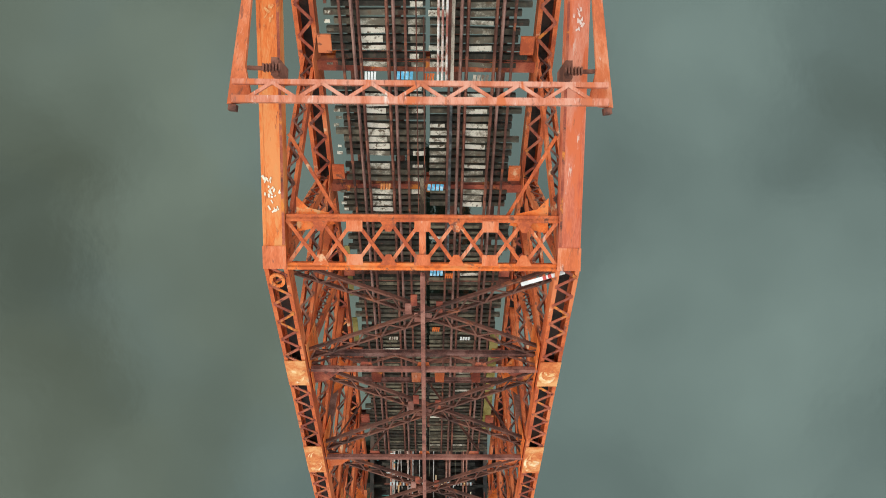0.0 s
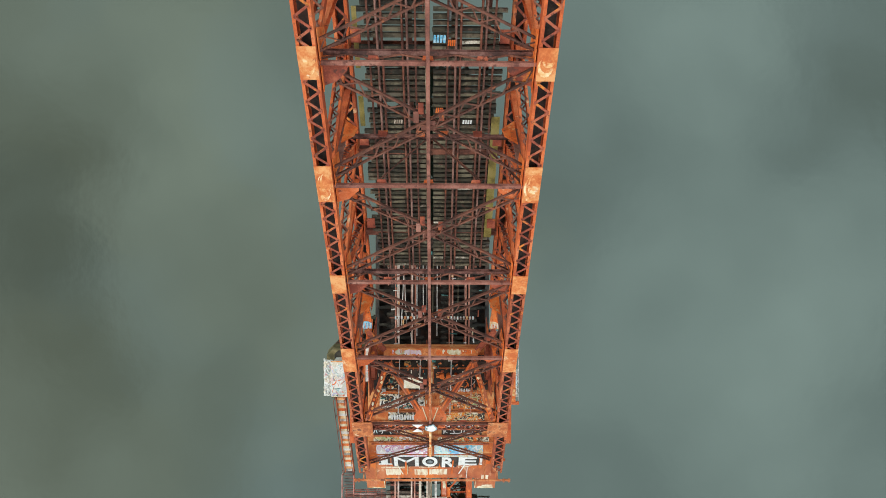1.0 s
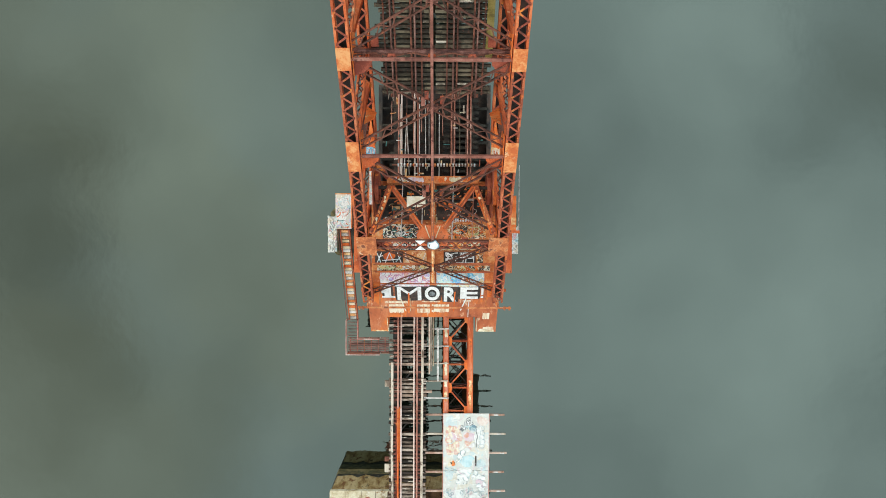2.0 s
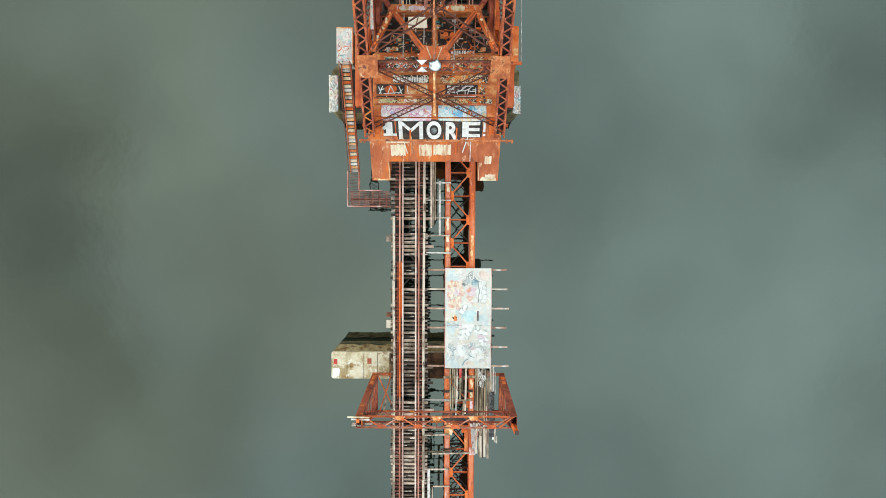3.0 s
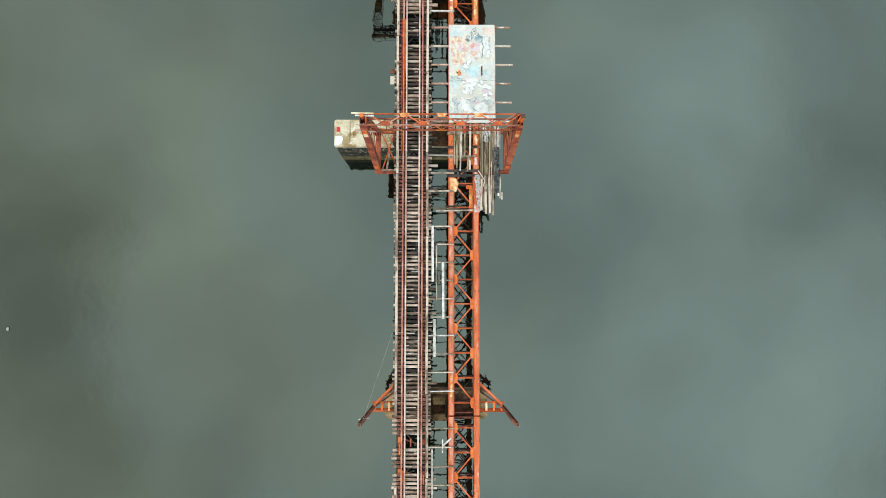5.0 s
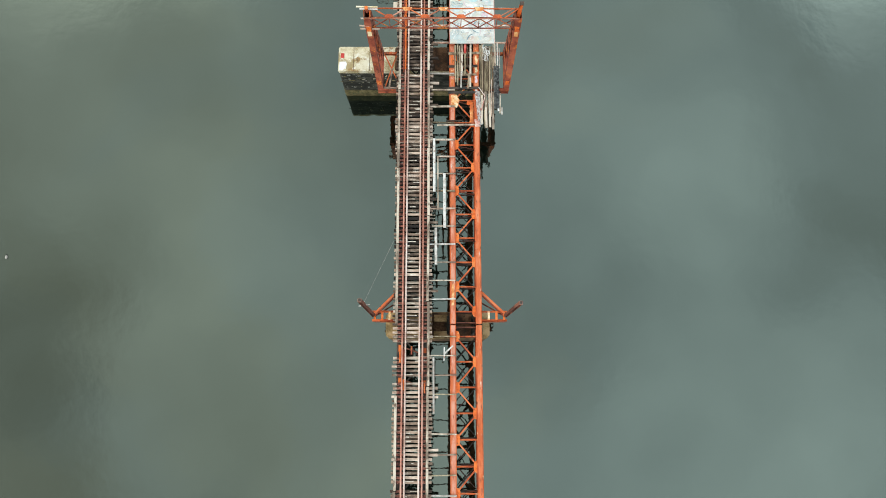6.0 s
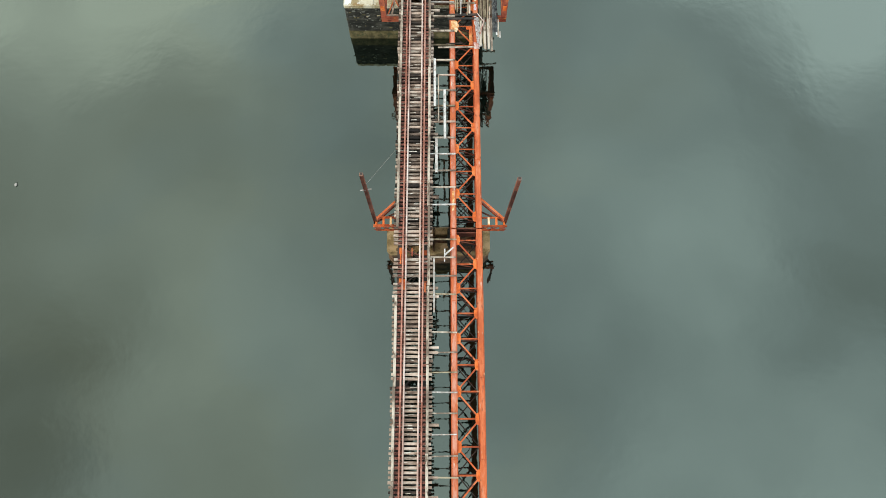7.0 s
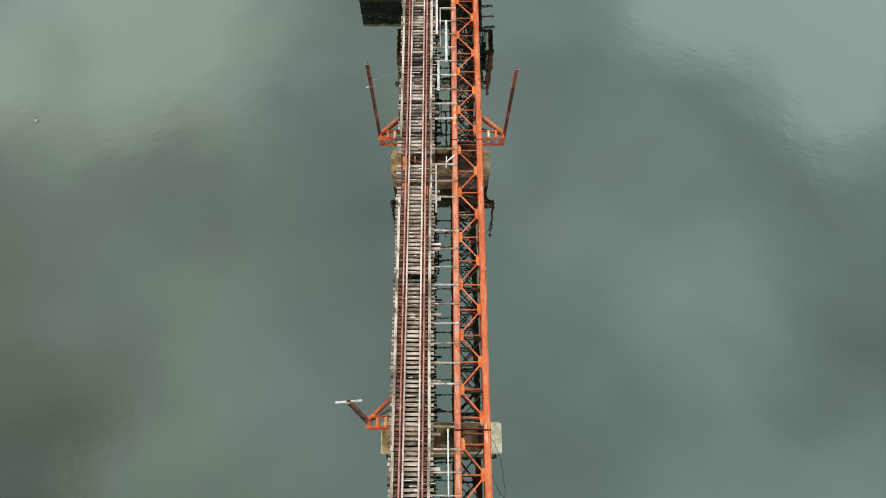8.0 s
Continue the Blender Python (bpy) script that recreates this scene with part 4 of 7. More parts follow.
for k in range(12):
    p, q = [leaf_at(XC - XH + 0.2 * math.cos(a * math.tau / 12), -0.42 + 0.24 * math.sin(a * math.tau / 12), 0.36) for a in (k, k + 1.05)]
    put_bar(bm, p, q, 0.10, 0.06, V_UP)
part(leaf, "lifting_ring", bm, BRIGHT, "yellow-orange painted ring on the chord")
beam(leaf, "guard_rail", leaf_at(-4.15, 13.4, VRAIL - 0.12), leaf_at(-4.0, 5.4, VRAIL - 0.12), 0.1, 0.14, RUST, "box", V_UP)

# heel of the leaf: counterweight between the trusses
face_a, face_b = Vector((0, -26.1, 12.0)), Vector((0, -30.15, 7.6))
down = (face_b - face_a).normalized()
out = Vector((0, down.z, -down.y))


def face_at(x, s, lift=0.0):
    return Vector((x, 0, 0)) + face_a + down * s + out * lift


LONG = (face_b - face_a).length
NOTCH = 4.05
bm = bmesh.new()
prism(bm, [face_at(-5.05, 0), face_at(4.3, 0), face_at(4.42, LONG), face_at(2.88, LONG), face_at(2.88, NOTCH), face_at(-3.82, NOTCH), face_at(-3.82, LONG), face_at(-5.2, LONG)], out * -1.5)
part(leaf, "counterweight_face", bm, WEATHER, "rust-streaked steel counterweight face with a notch over the track")
block(leaf, "counterweight_box", -4.7, 3.95, -26.0, -18.9, 9.6, 11.98, WARMPLATE)
bm = bmesh.new()
# a rail that stands clear of the face, on four brackets
put_bar(bm, face_at(-5.6, 0.84, 1.41), face_at(5.05, 0.84, 1.41), 0.13, 0.10)
for x0 in (-4.95, -4.1, 3.3, 4.15):
    put_bar(bm, face_at(x0, 0.5, 0.0), face_at(x0, 0.84, 1.41), 0.10, 0.10, (1, 0, 0))
for x0 in (-5.5, -5.25, -0.4, 4.6, 4.95):
    put_bar(bm, face_at(x0, 0.80, 1.41), face_at(x0, 0.98, 1.41), 0.2, 0.12, (1, 0, 0))
part(leaf, "counterweight_rail", bm, GUSSET, "rusty orange rail standing clear of the plate")
for x0 in (-4.5, 3.65):
    jag = random.Random(int(x0 * 10))
    ring = [face_at(x0 - 0.58 + 0.13 * k, LONG - jag.uniform(0.10, 0.42), 0.004) for k in range(10)] + [face_at(x0 + 0.62, LONG - 0.02, 0.004), face_at(x0 - 0.6, LONG - 0.02, 0.004)]
    plate(leaf, "worn_patch", ring, out * 0.008, WHITECON if x0 > 0 else BLEACHED, "bare worn patch with white and cream flaking")


def lettering(parent, text, m, width, height, mat, weight, name="lettering"):
    cu = bpy.data.curves.new(name, "FONT")
    cu.body, cu.extrude, cu.offset, cu.align_x, cu.space_character = text, 0.01, weight, "LEFT", 1.12
    tmp = new("tmp_text", cu)
    bpy.context.view_layer.update()
    me = bpy.data.meshes.new_from_object(tmp.evaluated_get(bpy.context.evaluated_depsgraph_get()))
    bpy.data.objects.remove(tmp)
    co = [v.co.copy() for v in me.vertices]
    lo = [min(c[i] for c in co) for i in (0, 1)]
    hi = [max(c[i] for c in co) for i in (0, 1)]
    fit = Matrix.Diagonal((width / (hi[0] - lo[0]), height / (hi[1] - lo[1]), 1, 1)) @ Matrix.Translation((-lo[0], -lo[1], 0))
    me.transform(Matrix.Translation(-home(parent)) @ m @ fit)
    me.materials.clear()
    me.materials.append(mat)
    ob = new(name, me)
    ob.parent = parent
    return ob


text_m = Matrix((Vector((1, 0, 0)), -down, out)).transposed().to_4x4()
for ch, x0, wide, s0, tall in (("1", -3.86, 0.48, 1.56, 1.22), ("M", -2.95, 1.72, 1.86, 1.58), ("O", -0.98, 1.06, 1.86, 1.6), ("R", 0.38, 0.92, 2.0, 1.68), ("E", 1.55, 1.28, 1.66, 1.36)):
    text_m.translation = face_at(x0, s0, 0.03)
    lettering(leaf, ch, text_m, wide, tall, WHITE, 0.0 if ch == "M" else 0.035)
    jag = random.Random(int(100 * wide))
    x1, top = x0 + wide, s0 - tall
    ring = [face_at(x0 - jag.uniform(0.1, 0.2), top - 0.10, 0.006), face_at((x0 + x1) / 2, top - jag.uniform(0.04, 0.16), 0.006), face_at(x1 + 0.13, top - 0.08, 0.006), face_at(x1 + jag.uniform(0.13, 0.2), (top + s0) / 2, 0.006), face_at(x1 + 0.12, s0 + 0.05, 0.006), face_at((x0 + x1) / 2, s0 + jag.uniform(0.05, 0.12), 0.006), face_at(x0 - 0.08, s0 + 0.08, 0.006), face_at(x0 - jag.uniform(0.1, 0.2), (top + s0) / 2, 0.006)]
    plate(leaf, "letter_ground", ring, out * 0.008, BLACK, "black painted ground behind a white letter")
for p, q, w in ((face_at(-3.45, 0.42, 0.035), face_at(-4.05, 0.95, 0.035), 0.26), (face_at(-4.05, 1.46, 0.036), face_at(-3.1, 1.46, 0.036), 0.2)):
    beam(leaf, "letter_stroke", p, q, w, 0.012, WHITE, up=out)
beam(leaf, "letter_stroke", face_at(3.12, 0.35, 0.03), face_at(3.12, 1.2, 0.03), 0.16, 0.012, WHITE, up=out)
beam(leaf, "letter_stroke", face_at(3.12, 1.36, 0.03), face_at(3.12, 1.56, 0.03), 0.18, 0.012, WHITE, up=out)
ring = [face_at(-0.45 + 0.22 * math.cos(a * math.tau / 8), 1.06 + 0.28 * math.sin(a * math.tau / 8), 0.05) for a in range(8)]
plate(leaf, "letter_centre", ring, out * 0.006, DARKGREY, "grey sprayed centre of the letter")
# whitewash that ran down below the letters
drip = random.Random(17)
for x0, x1, s0, s1 in ((-3.62, -2.55, 2.4, 3.55), (-1.56, -0.62, 2.4, 3.55), (-0.5, 0.78, 2.4, 3.45), (-3.9, -2.2, 2.0, 2.3), (-1.2, 0.1, 2.0, 2.14), (1.75, 2.35, 1.88, 2.04), (3.3, 3.8, 3.5, 4.3), (3.4, 4.2, 5.3, 5.8)):
    count = max(4, int((x1 - x0) / 0.07))
    ring = [face_at(x0 + (x1 - x0) * k / count, s0 + drip.uniform(-0.05, 0.05), 0.004) for k in range(count + 1)] + [face_at(x1 - (x1 - x0) * k / count, s1 - drip.uniform(0.0, 0.14) * (s1 - s0), 0.004) for k in range(count + 1)]
    plate(leaf, "pale_streak", ring, out * 0.008, WHITEWASH)
for xe in (-3.85, 2.91):
    beam(leaf, "worn_edge", face_at(xe, NOTCH + 0.1, 0.008), face_at(xe, LONG - 0.05, 0.008), 0.05, 0.01, WHITECON, up=out)
for xa, sa, xb, sb, w, m in ((-2.13, 1.0, -2.18, 3.4, 0.11, BRIGHT), (1.17, 0.8, 1.12, 3.2, 0.09, BRIGHT), (-2.75, 1.5, -2.4, 3.2, 0.07, CREAM), (2.0, 1.5, 1.62, 3.1, 0.08, CHALK), (-2.05, 1.6, -2.07, 3.2, 0.04, YELLOWPAINT)):
    beam(leaf, "loose_strap", face_at(xa, sa, 0.06), face_at(xb, sb, 0.06), w, 0.02, m, up=out)
beam(leaf, "pale_streak", face_at(2.2, 2.1, 0.012), face_at(2.2, 4.0, 0.012), 0.06, 0.008, PALE, up=out)
for sx, xe in ((-1, -5.45), (1, 4.75)):
    beam(leaf, "counterweight_ledge", face_at(xe, 0.55, 0.1), face_at(xe - sx * 0.9, 0.55, 0.1), 0.2, 0.14, ORANGE, up=out)
    ring = [face_at(XC + sx * 3.78, 0.02, 0.01), face_at(XC + sx * 4.66, 0.02, 0.01), face_at(XC + sx * 4.7, 1.42, 0.01), face_at(XC + sx * 3.9, 1.42, 0.01)]
    plate(leaf, "corner_plate", ring, out * 0.03, BRIGHT)


def wheel(parent, name, centre, radius, rim, thick, mat):
    """A spoked wheel with its axle along x."""
    bm = bmesh.new()
    n = 24
    rings = []
    for r in (radius, radius - rim):
        for x in (-thick / 2, thick / 2):
            rings.append([bm.verts.new(Vector(centre) + Vector((x, r * math.cos(k * math.tau / n), r * math.sin(k * math.tau / n)))) for k in range(n)])
    for a, b in ((0, 1), (1, 3), (3, 2), (2, 0)):
        for k in range(n):
            bm.faces.new((rings[a][k], rings[a][(k + 1) % n], rings[b][(k + 1) % n], rings[b][k]))
    ob = part(parent, name, bm, mat)
    c = Vector(centre)
    for k in range(6):
        d = Vector((0, math.cos(k * math.pi / 3), math.sin(k * math.pi / 3)))
        beam(ob, "spoke", c + d * 0.1, c + d * (radius - rim / 2), 0.1, 0.08, mat, up=(1, 0, 0))
    beam(ob, "axle", c - Vector((0.5, 0, 0)), c + Vector((0.5, 0, 0)), 0.2, 0.2, RUST, "round")
    return ob


for sx in (-1, 1):
    wheel(leaf, "bull_gear", (XC + sx * 3.72, -19.45, 13.45), 1.12, 0.2, 0.24, REDRUST)
    beam(leaf, "gear_shaft", (XC + sx * 3.1, -19.45, 13.45), (XC + sx * 4.3, -19.45, 13.45), 0.22, 0.22, DARKSTEEL, "round")
    block(leaf, "gear_guard", XC + sx * 4.12 - 0.13, XC + sx * 4.12 + 0.13, -20.6, -18.4, 12.0, 13.9, GRAF_WHITE if sx < 0 else BRIGHT, "painted guard beside the gear wheel")
    # sprayed plates inside the truss, pointed at the top
    xa = XC + sx * 4.2
    ring = [(xa - 0.32, -17.25, 13.2), (xa + 0.32, -17.25, 13.2), (xa + 0.30, -16.75, 13.4), (xa - sx * 0.12, -14.9, 14.6), (xa - 0.28, -16.6, 13.4)]
    plate(leaf, "painted_guard", ring, (0, 0, -0.1), BRIGHT, "orange steel guard plate inside the truss")
    block(leaf, "guard_tag", xa - 0.3, xa + 0.3, -17.2, -16.72, 13.42, 13.44, CYANPAINT if sx < 0 else BLEACHED, "sprayed tag on the guard plate")
    for k in range(5):
        beam(leaf, "sprayed_stroke", (xa - 0.24 + 0.11 * k, -17.15, 13.46), (xa - 0.2 + 0.11 * k, -16.85, 13.46), 0.04, 0.01, PINKPAINT if k % 2 else WHITE)


def blob(parent, name, cx, cy, rx, ry, z, mat, dice, wobble=0.18, points=14):
    """A flat sprayed patch with an uneven rim, lying level."""
    k1, k2 = dice.uniform(0, math.tau), dice.uniform(0, math.tau)
    ring = []
    for i in range(points):
        a = i * math.tau / points
        r = 1.0 + wobble * math.sin(2 * a + k1) + wobble * 0.7 * math.sin(3 * a + k2) + dice.uniform(-wobble, wobble) * 0.5
        ring.append((cx + rx * r * math.cos(a), cy + ry * r * math.sin(a), z))
    return plate(parent, name, ring, (0, 0, 0.0024), mat)


def loop(parent, name, cx, cy, rx, ry, z, width, mat, dice, wobble=0.12, points=12):
    """A sprayed outline: a closed uneven ring of bars."""
    k1 = dice.uniform(0, math.tau)
    pts = []
    for i in range(points):
        a = i * math.tau / points
        r = 1.0 + wobble * math.sin(2 * a + k1) + dice.uniform(-wobble, wobble) * 0.5
        pts.append(Vector((cx + rx * r * math.cos(a), cy + ry * r * math.sin(a), z)))
    bm = bmesh.new()
    for i in range(points):
        lift = Vector((0, 0, 0.0004 * (i % 2)))
        put_bar(bm, pts[i] + lift, pts[(i + 1) % points] + lift, width, 0.002)
    return part(parent, name, bm, mat)


def letter_row(parent, x0, x1, y0, y1, z, count, mat, dice):
    """Writing that cannot be read: upright bars of its size."""
    for k in range(count):
        xa, xb = x0 + (x1 - x0) * k / count, x0 + (x1 - x0) * (k + dice.uniform(0.55, 0.8)) / count
        lean = dice.uniform(-0.3, 0.3) * (xb - xa)
        ring = [(xa, y0 + dice.uniform(0, 0.04), z), (xb, y0, z), (xb + lean, y1, z), (xa + lean, y1 - dice.uniform(0, 0.04), z)]
        plate(parent, "lettering_bar", ring, (0, 0, 0.003), mat)


# painted panels on the counterweight's level top; the last four colour in shaded voids
for x0, x1, y0, y1, mat in (
    (-4.1, -0.62, -26.03, -25.24, GRAF_PINK), (-0.15, 3.2, -26.03, -25.24, GRAF_BLUE),
    (-4.3, -0.7, -25.16, -24.78, GRAF_WARM), (0.1, 3.6, -25.16, -24.78, GRAF_WARM),
    (-4.45, -2.5, -24.70, -23.80, BLACK), (-2.42, -0.85, -24.70, -23.80, BLEACHED), (0.35, 2.58, -24.70, -23.80, BLACK), (2.64, 3.1, -24.70, -23.80, GRAF_WARM),
    (-3.3, -0.8, -23.72, -23.16, GRAF_DARK), (0.0, 3.3, -23.72, -23.16, GRAF_WARM),
    (-3.9, -0.8, -22.9, -21.9, GRAF_DARK), (0.2, 3.3, -22.9, -21.9, GRAF_WARM),
    (-4.3, -0.62, -21.6, -20.16, DARKSTEEL), (-0.18, 3.5, -21.6, -20.16, DARKSTEEL), (-4.3, -0.62, -20.04, -19.2, SHADEDARK), (-0.18, 3.5, -20.04, -19.2, SHADEDARK)):
    block(leaf, "painted_panel", x0, x1, y0, y1, 11.99, 12.03, mat)
for y0 in (-25.2, -24.74, -23.76, -23.1, -21.7, -20.1):
    beam(leaf, "counterweight_rib", (-4.6, y0, 12.06), (3.9, y0, 12.06), 0.07, 0.10, GUSSET)
dice = random.Random(66)
zz = 12.033
# pink and blue pieces in rounded letters, running over the edge of the face
for x0, x1, m in ((-4.1, -0.62, GRAF_PINK), (-0.15, 3.2, GRAF_BLUE)):
    ring = [face_at(x0, 0.02, 0.012), face_at(x1, 0.02, 0.012), face_at(x1 - 0.05, 0.22, 0.012), face_at((x0 + x1) / 2, 0.27, 0.012), face_at(x0 + 0.05, 0.20, 0.012)]
    plate(leaf, "painted_panel", ring, out * 0.008, m)
for cx0, cx1, fills, rim in ((-3.95, -0.75, (PALEPINK, WHITE, PINKPAINT, LILAC, WHITE, PALEPINK), MAGENTA), (0.05, 3.0, (PALECYAN, CYANPAINT, WHITE, PALECYAN, BRIGHT, CYANPAINT), CYANPAINT)):
    for k in range(16):
        cx, cy = cx0 + (cx1 - cx0) * (k + 0.5) / 16 + dice.uniform(-0.1, 0.1), -25.62 + dice.uniform(-0.2, 0.2)
        zz += 0.0007
        blob(leaf, "sprayed_patch", cx, cy, dice.uniform(0.13, 0.24), dice.uniform(0.13, 0.24), zz, fills[k % len(fills)], dice)
        zz += 0.0007
        loop(leaf, "sprayed_outline", cx, cy, 0.2, 0.2, zz + 0.002, 0.045, rim if k % 3 else WHITE, dice)
# dark panel with an orange disc and white lines; black panel with white strokes
zz = 12.034
blob(leaf, "sprayed_patch", -3.45, -24.15, 0.42, 0.30, zz, BRIGHT, dice, 0.05, 18)
for a, b in (((-3.75, -24.66), (-3.45, -23.9)), ((-3.45, -23.9), (-3.1, -24.66)), ((-3.95, -24.45), (-2.75, -24.35)), ((-4.3, -24.6), (-4.0, -23.9)), ((-4.05, -24.6), (-4.3, -23.95)), ((-2.9, -23.9), (-2.62, -24.6)), ((-3.0, -24.55), (-2.6, -24.1)), ((-4.2, -24.2), (-3.9, -24.1))):
    zz += 0.0006
    beam(leaf, "sprayed_stroke", (*a, zz + 0.003), (*b, zz + 0.003), 0.06, 0.003, WHITE if len(str(a)) % 2 else PALECYAN)
for k in range(9):
    zz += 0.0006
    stroke(leaf, "sprayed_stroke", (-2.3, -0.95, -24.62, -23.9), zz + 0.003, 0.6, 0.06, (BRIGHT, GUSSET, WHITE)[k % 3], dice)
for k in range(20):
    zz += 0.0006
    stroke(leaf, "sprayed_stroke", (0.5, 2.45, -24.6, -23.9), zz, dice.uniform(0.45, 0.8), 0.075, WHITE, dice)
zz = 12.034
for x0, x1, y0, y1, count, size, width, m in (
    (-4.1, -2.9, -25.1, -24.85, 9, 0.3, 0.09, LIME), (1.56, 2.95, -25.1, -24.85, 8, 0.3, 0.10, BRIGHT), (0.2, 1.4, -25.1, -24.85, 6, 0.3, 0.07, YELLOWPAINT), (-2.6, -1.0, -25.1, -24.85, 6, 0.3, 0.06, WHITE),
    (0.1, 3.1, -23.65, -23.25, 12, 0.3, 0.08, YELLOWPAINT), (0.1, 3.1, -23.65, -23.25, 7, 0.3, 0.08, BRIGHT), (-3.3, -1.0, -22.8, -22.3, 12, 0.35, 0.07, TEAL), (-3.3, -0.9, -22.85, -22.4, 12, 0.3, 0.06, WHITE), (0.4, 3.1, -22.8, -22.0, 10, 0.4, 0.09, BRIGHT), (2.1, 2.9, -22.7, -22.1, 5, 0.6, 0.06, LIME),
    (-3.6, -1.0, -21.4, -20.5, 9, 0.35, 0.06, YELLOWPAINT), (-3.6, -1.0, -21.4, -20.5, 5, 0.3, 0.07, TEAL), (0.4, 3.0, -21.4, -20.5, 8, 0.35, 0.07, BRIGHT), (0.4, 3.0, -21.4, -20.5, 6, 0.3, 0.05, PALE)):
    for n in range(count):
        zz += 0.0004
        stroke(leaf, "sprayed_stroke", (x0, x1, y0, y1), zz, size * dice.uniform(0.7, 1.2), width, m, dice)
letter_row(leaf, -3.1, -0.95, -23.66, -23.3, 12.056, 12, WHITE, dice)
letter_row(leaf, 0.75, 2.35, -21.72, -21.48, 12.12, 9, WHITE, dice)
for y0, z0 in ((-24.62, 12.5), (-25.22, 12.4)):
    for x0, x1 in ((-4.4, -0.62), (-0.1, 3.6)):
        beam(leaf, "panel_beam", (x0, y0, z0), (x1, y0, z0), 0.10, 0.12, BROWNORANGE, "worn")
# orange drums and small covers among the gearing
for x0, y0, r in ((0.35, -20.55, 0.17), (0.8, -20.6, 0.19), (1.3, -20.55, 0.14), (-3.1, -20.9, 0.15)):
    beam(leaf, "oil_drum", (x0, y0, 12.03), (x0, y0, 12.75), 2 * r, 2 * r, BRIGHT if x0 > 0 else TEAL, "round", (1, 0, 0))
rnd = random.Random(31)
for k in range(30):
    xa, ya = rnd.uniform(-3.8, 2.8), rnd.uniform(-21.9, -19.3)
    w, n = rnd.uniform(0.12, 0.5), rnd.uniform(0.08, 0.25)
    mat = rnd.choice((GRAF_WARM, BRIGHT, PALE, BLEACHED, DARKSTEEL, DARKSTEEL, RUST, TEAL, RUST))
    block(leaf, "machinery_cover", xa, xa + w, ya, ya + n, 12.0, 12.12 + rnd.uniform(0, 0.5), mat)
for k in range(190):
    xa, ya, turn = rnd.uniform(-4.0, 3.2), rnd.uniform(-23.0, -19.25), rnd.choice((0.0, 0.0, 1.57, 0.6))
    n = rnd.uniform(0.08, 0.32)
    z0 = 12.2 + 0.005 * k
    beam(leaf, "fitting", (xa, ya, z0), (xa + n * math.cos(turn), ya + n * math.sin(turn), z0), rnd.uniform(0.04, 0.08), 0.05, rnd.choice((BLEACHED, YELLOWPAINT, BRIGHT, CREAM, TEAL, GUSSET, BRIGHT, ORANGE, BROWNORANGE, WARMPLATE)))
for xa in (-2.6, -1.2, 0.9, 2.3):
    beam(leaf, "conduit_pipe", (xa, -23.1, 12.5), (xa + 0.1, -18.9, 12.5), 0.07, 0.07, rnd.choice((PALE, ORANGE, RAIL)), "round")
beam(leaf, "counterweight_rib", (XC, -26.0, 12.12), (XC, -19.0, 12.12), 0.22, 0.2, BLEACHED)
board = block(leaf, "painted_board", -2.1, -0.88, -20.8, -20.1, 14.86, 14.92, CREAM, "cream painted board on a stand")
for xa in (-1.95, -1.05):
    beam(board, "stand", (xa, -20.45, 12.0), (xa, -20.45, 14.86), 0.07, 0.07, RUST, up=(1, 0, 0))
# the cross shaft housing with its sprayed top, and its splayed ends
beam(leaf, "machinery_beam", (-3.55, -18.86, 12.55), (2.75, -18.86, 12.55), 0.5, 0.66, WARMPLATE, "box")
for x0, x1, m in ((-3.1, -2.3, BRIGHT), (-2.2, -1.0, PALEPINK), (0.0, 0.7, BRIGHT), (0.75, 1.5, YELLOWPAINT), (1.55, 2.5, BRIGHT), (-2.75, -2.3, YELLOWPAINT)):
    for k in range(5):
        xa = x0 + (x1 - x0) * k / 5
        blob(leaf, "sprayed_patch", xa + 0.08, -18.86 + rnd.uniform(-0.03, 0.03), 0.15, rnd.uniform(0.14, 0.2), 12.884 + 0.0005 * k + (0.003 if m is YELLOWPAINT else 0), m, rnd, 0.2, 9)
for k in range(34):
    xa = rnd.choice((rnd.uniform(-3.2, -0.9), rnd.uniform(0.3, 2.4)))
    beam(leaf, "sprayed_stroke", (xa, -18.86 + rnd.uniform(-0.12, 0.05), 12.889 + 0.0003 * k), (xa + rnd.uniform(-0.03, 0.03), -18.86 + rnd.uniform(0.1, 0.2), 12.889 + 0.0003 * k), rnd.uniform(0.03, 0.07), 0.003, rnd.choice((YELLOWPAINT, BLEACHED, CREAM, BRIGHT) if xa > 0 else (PALEPINK, CREAM, SALMON, BRIGHT)))
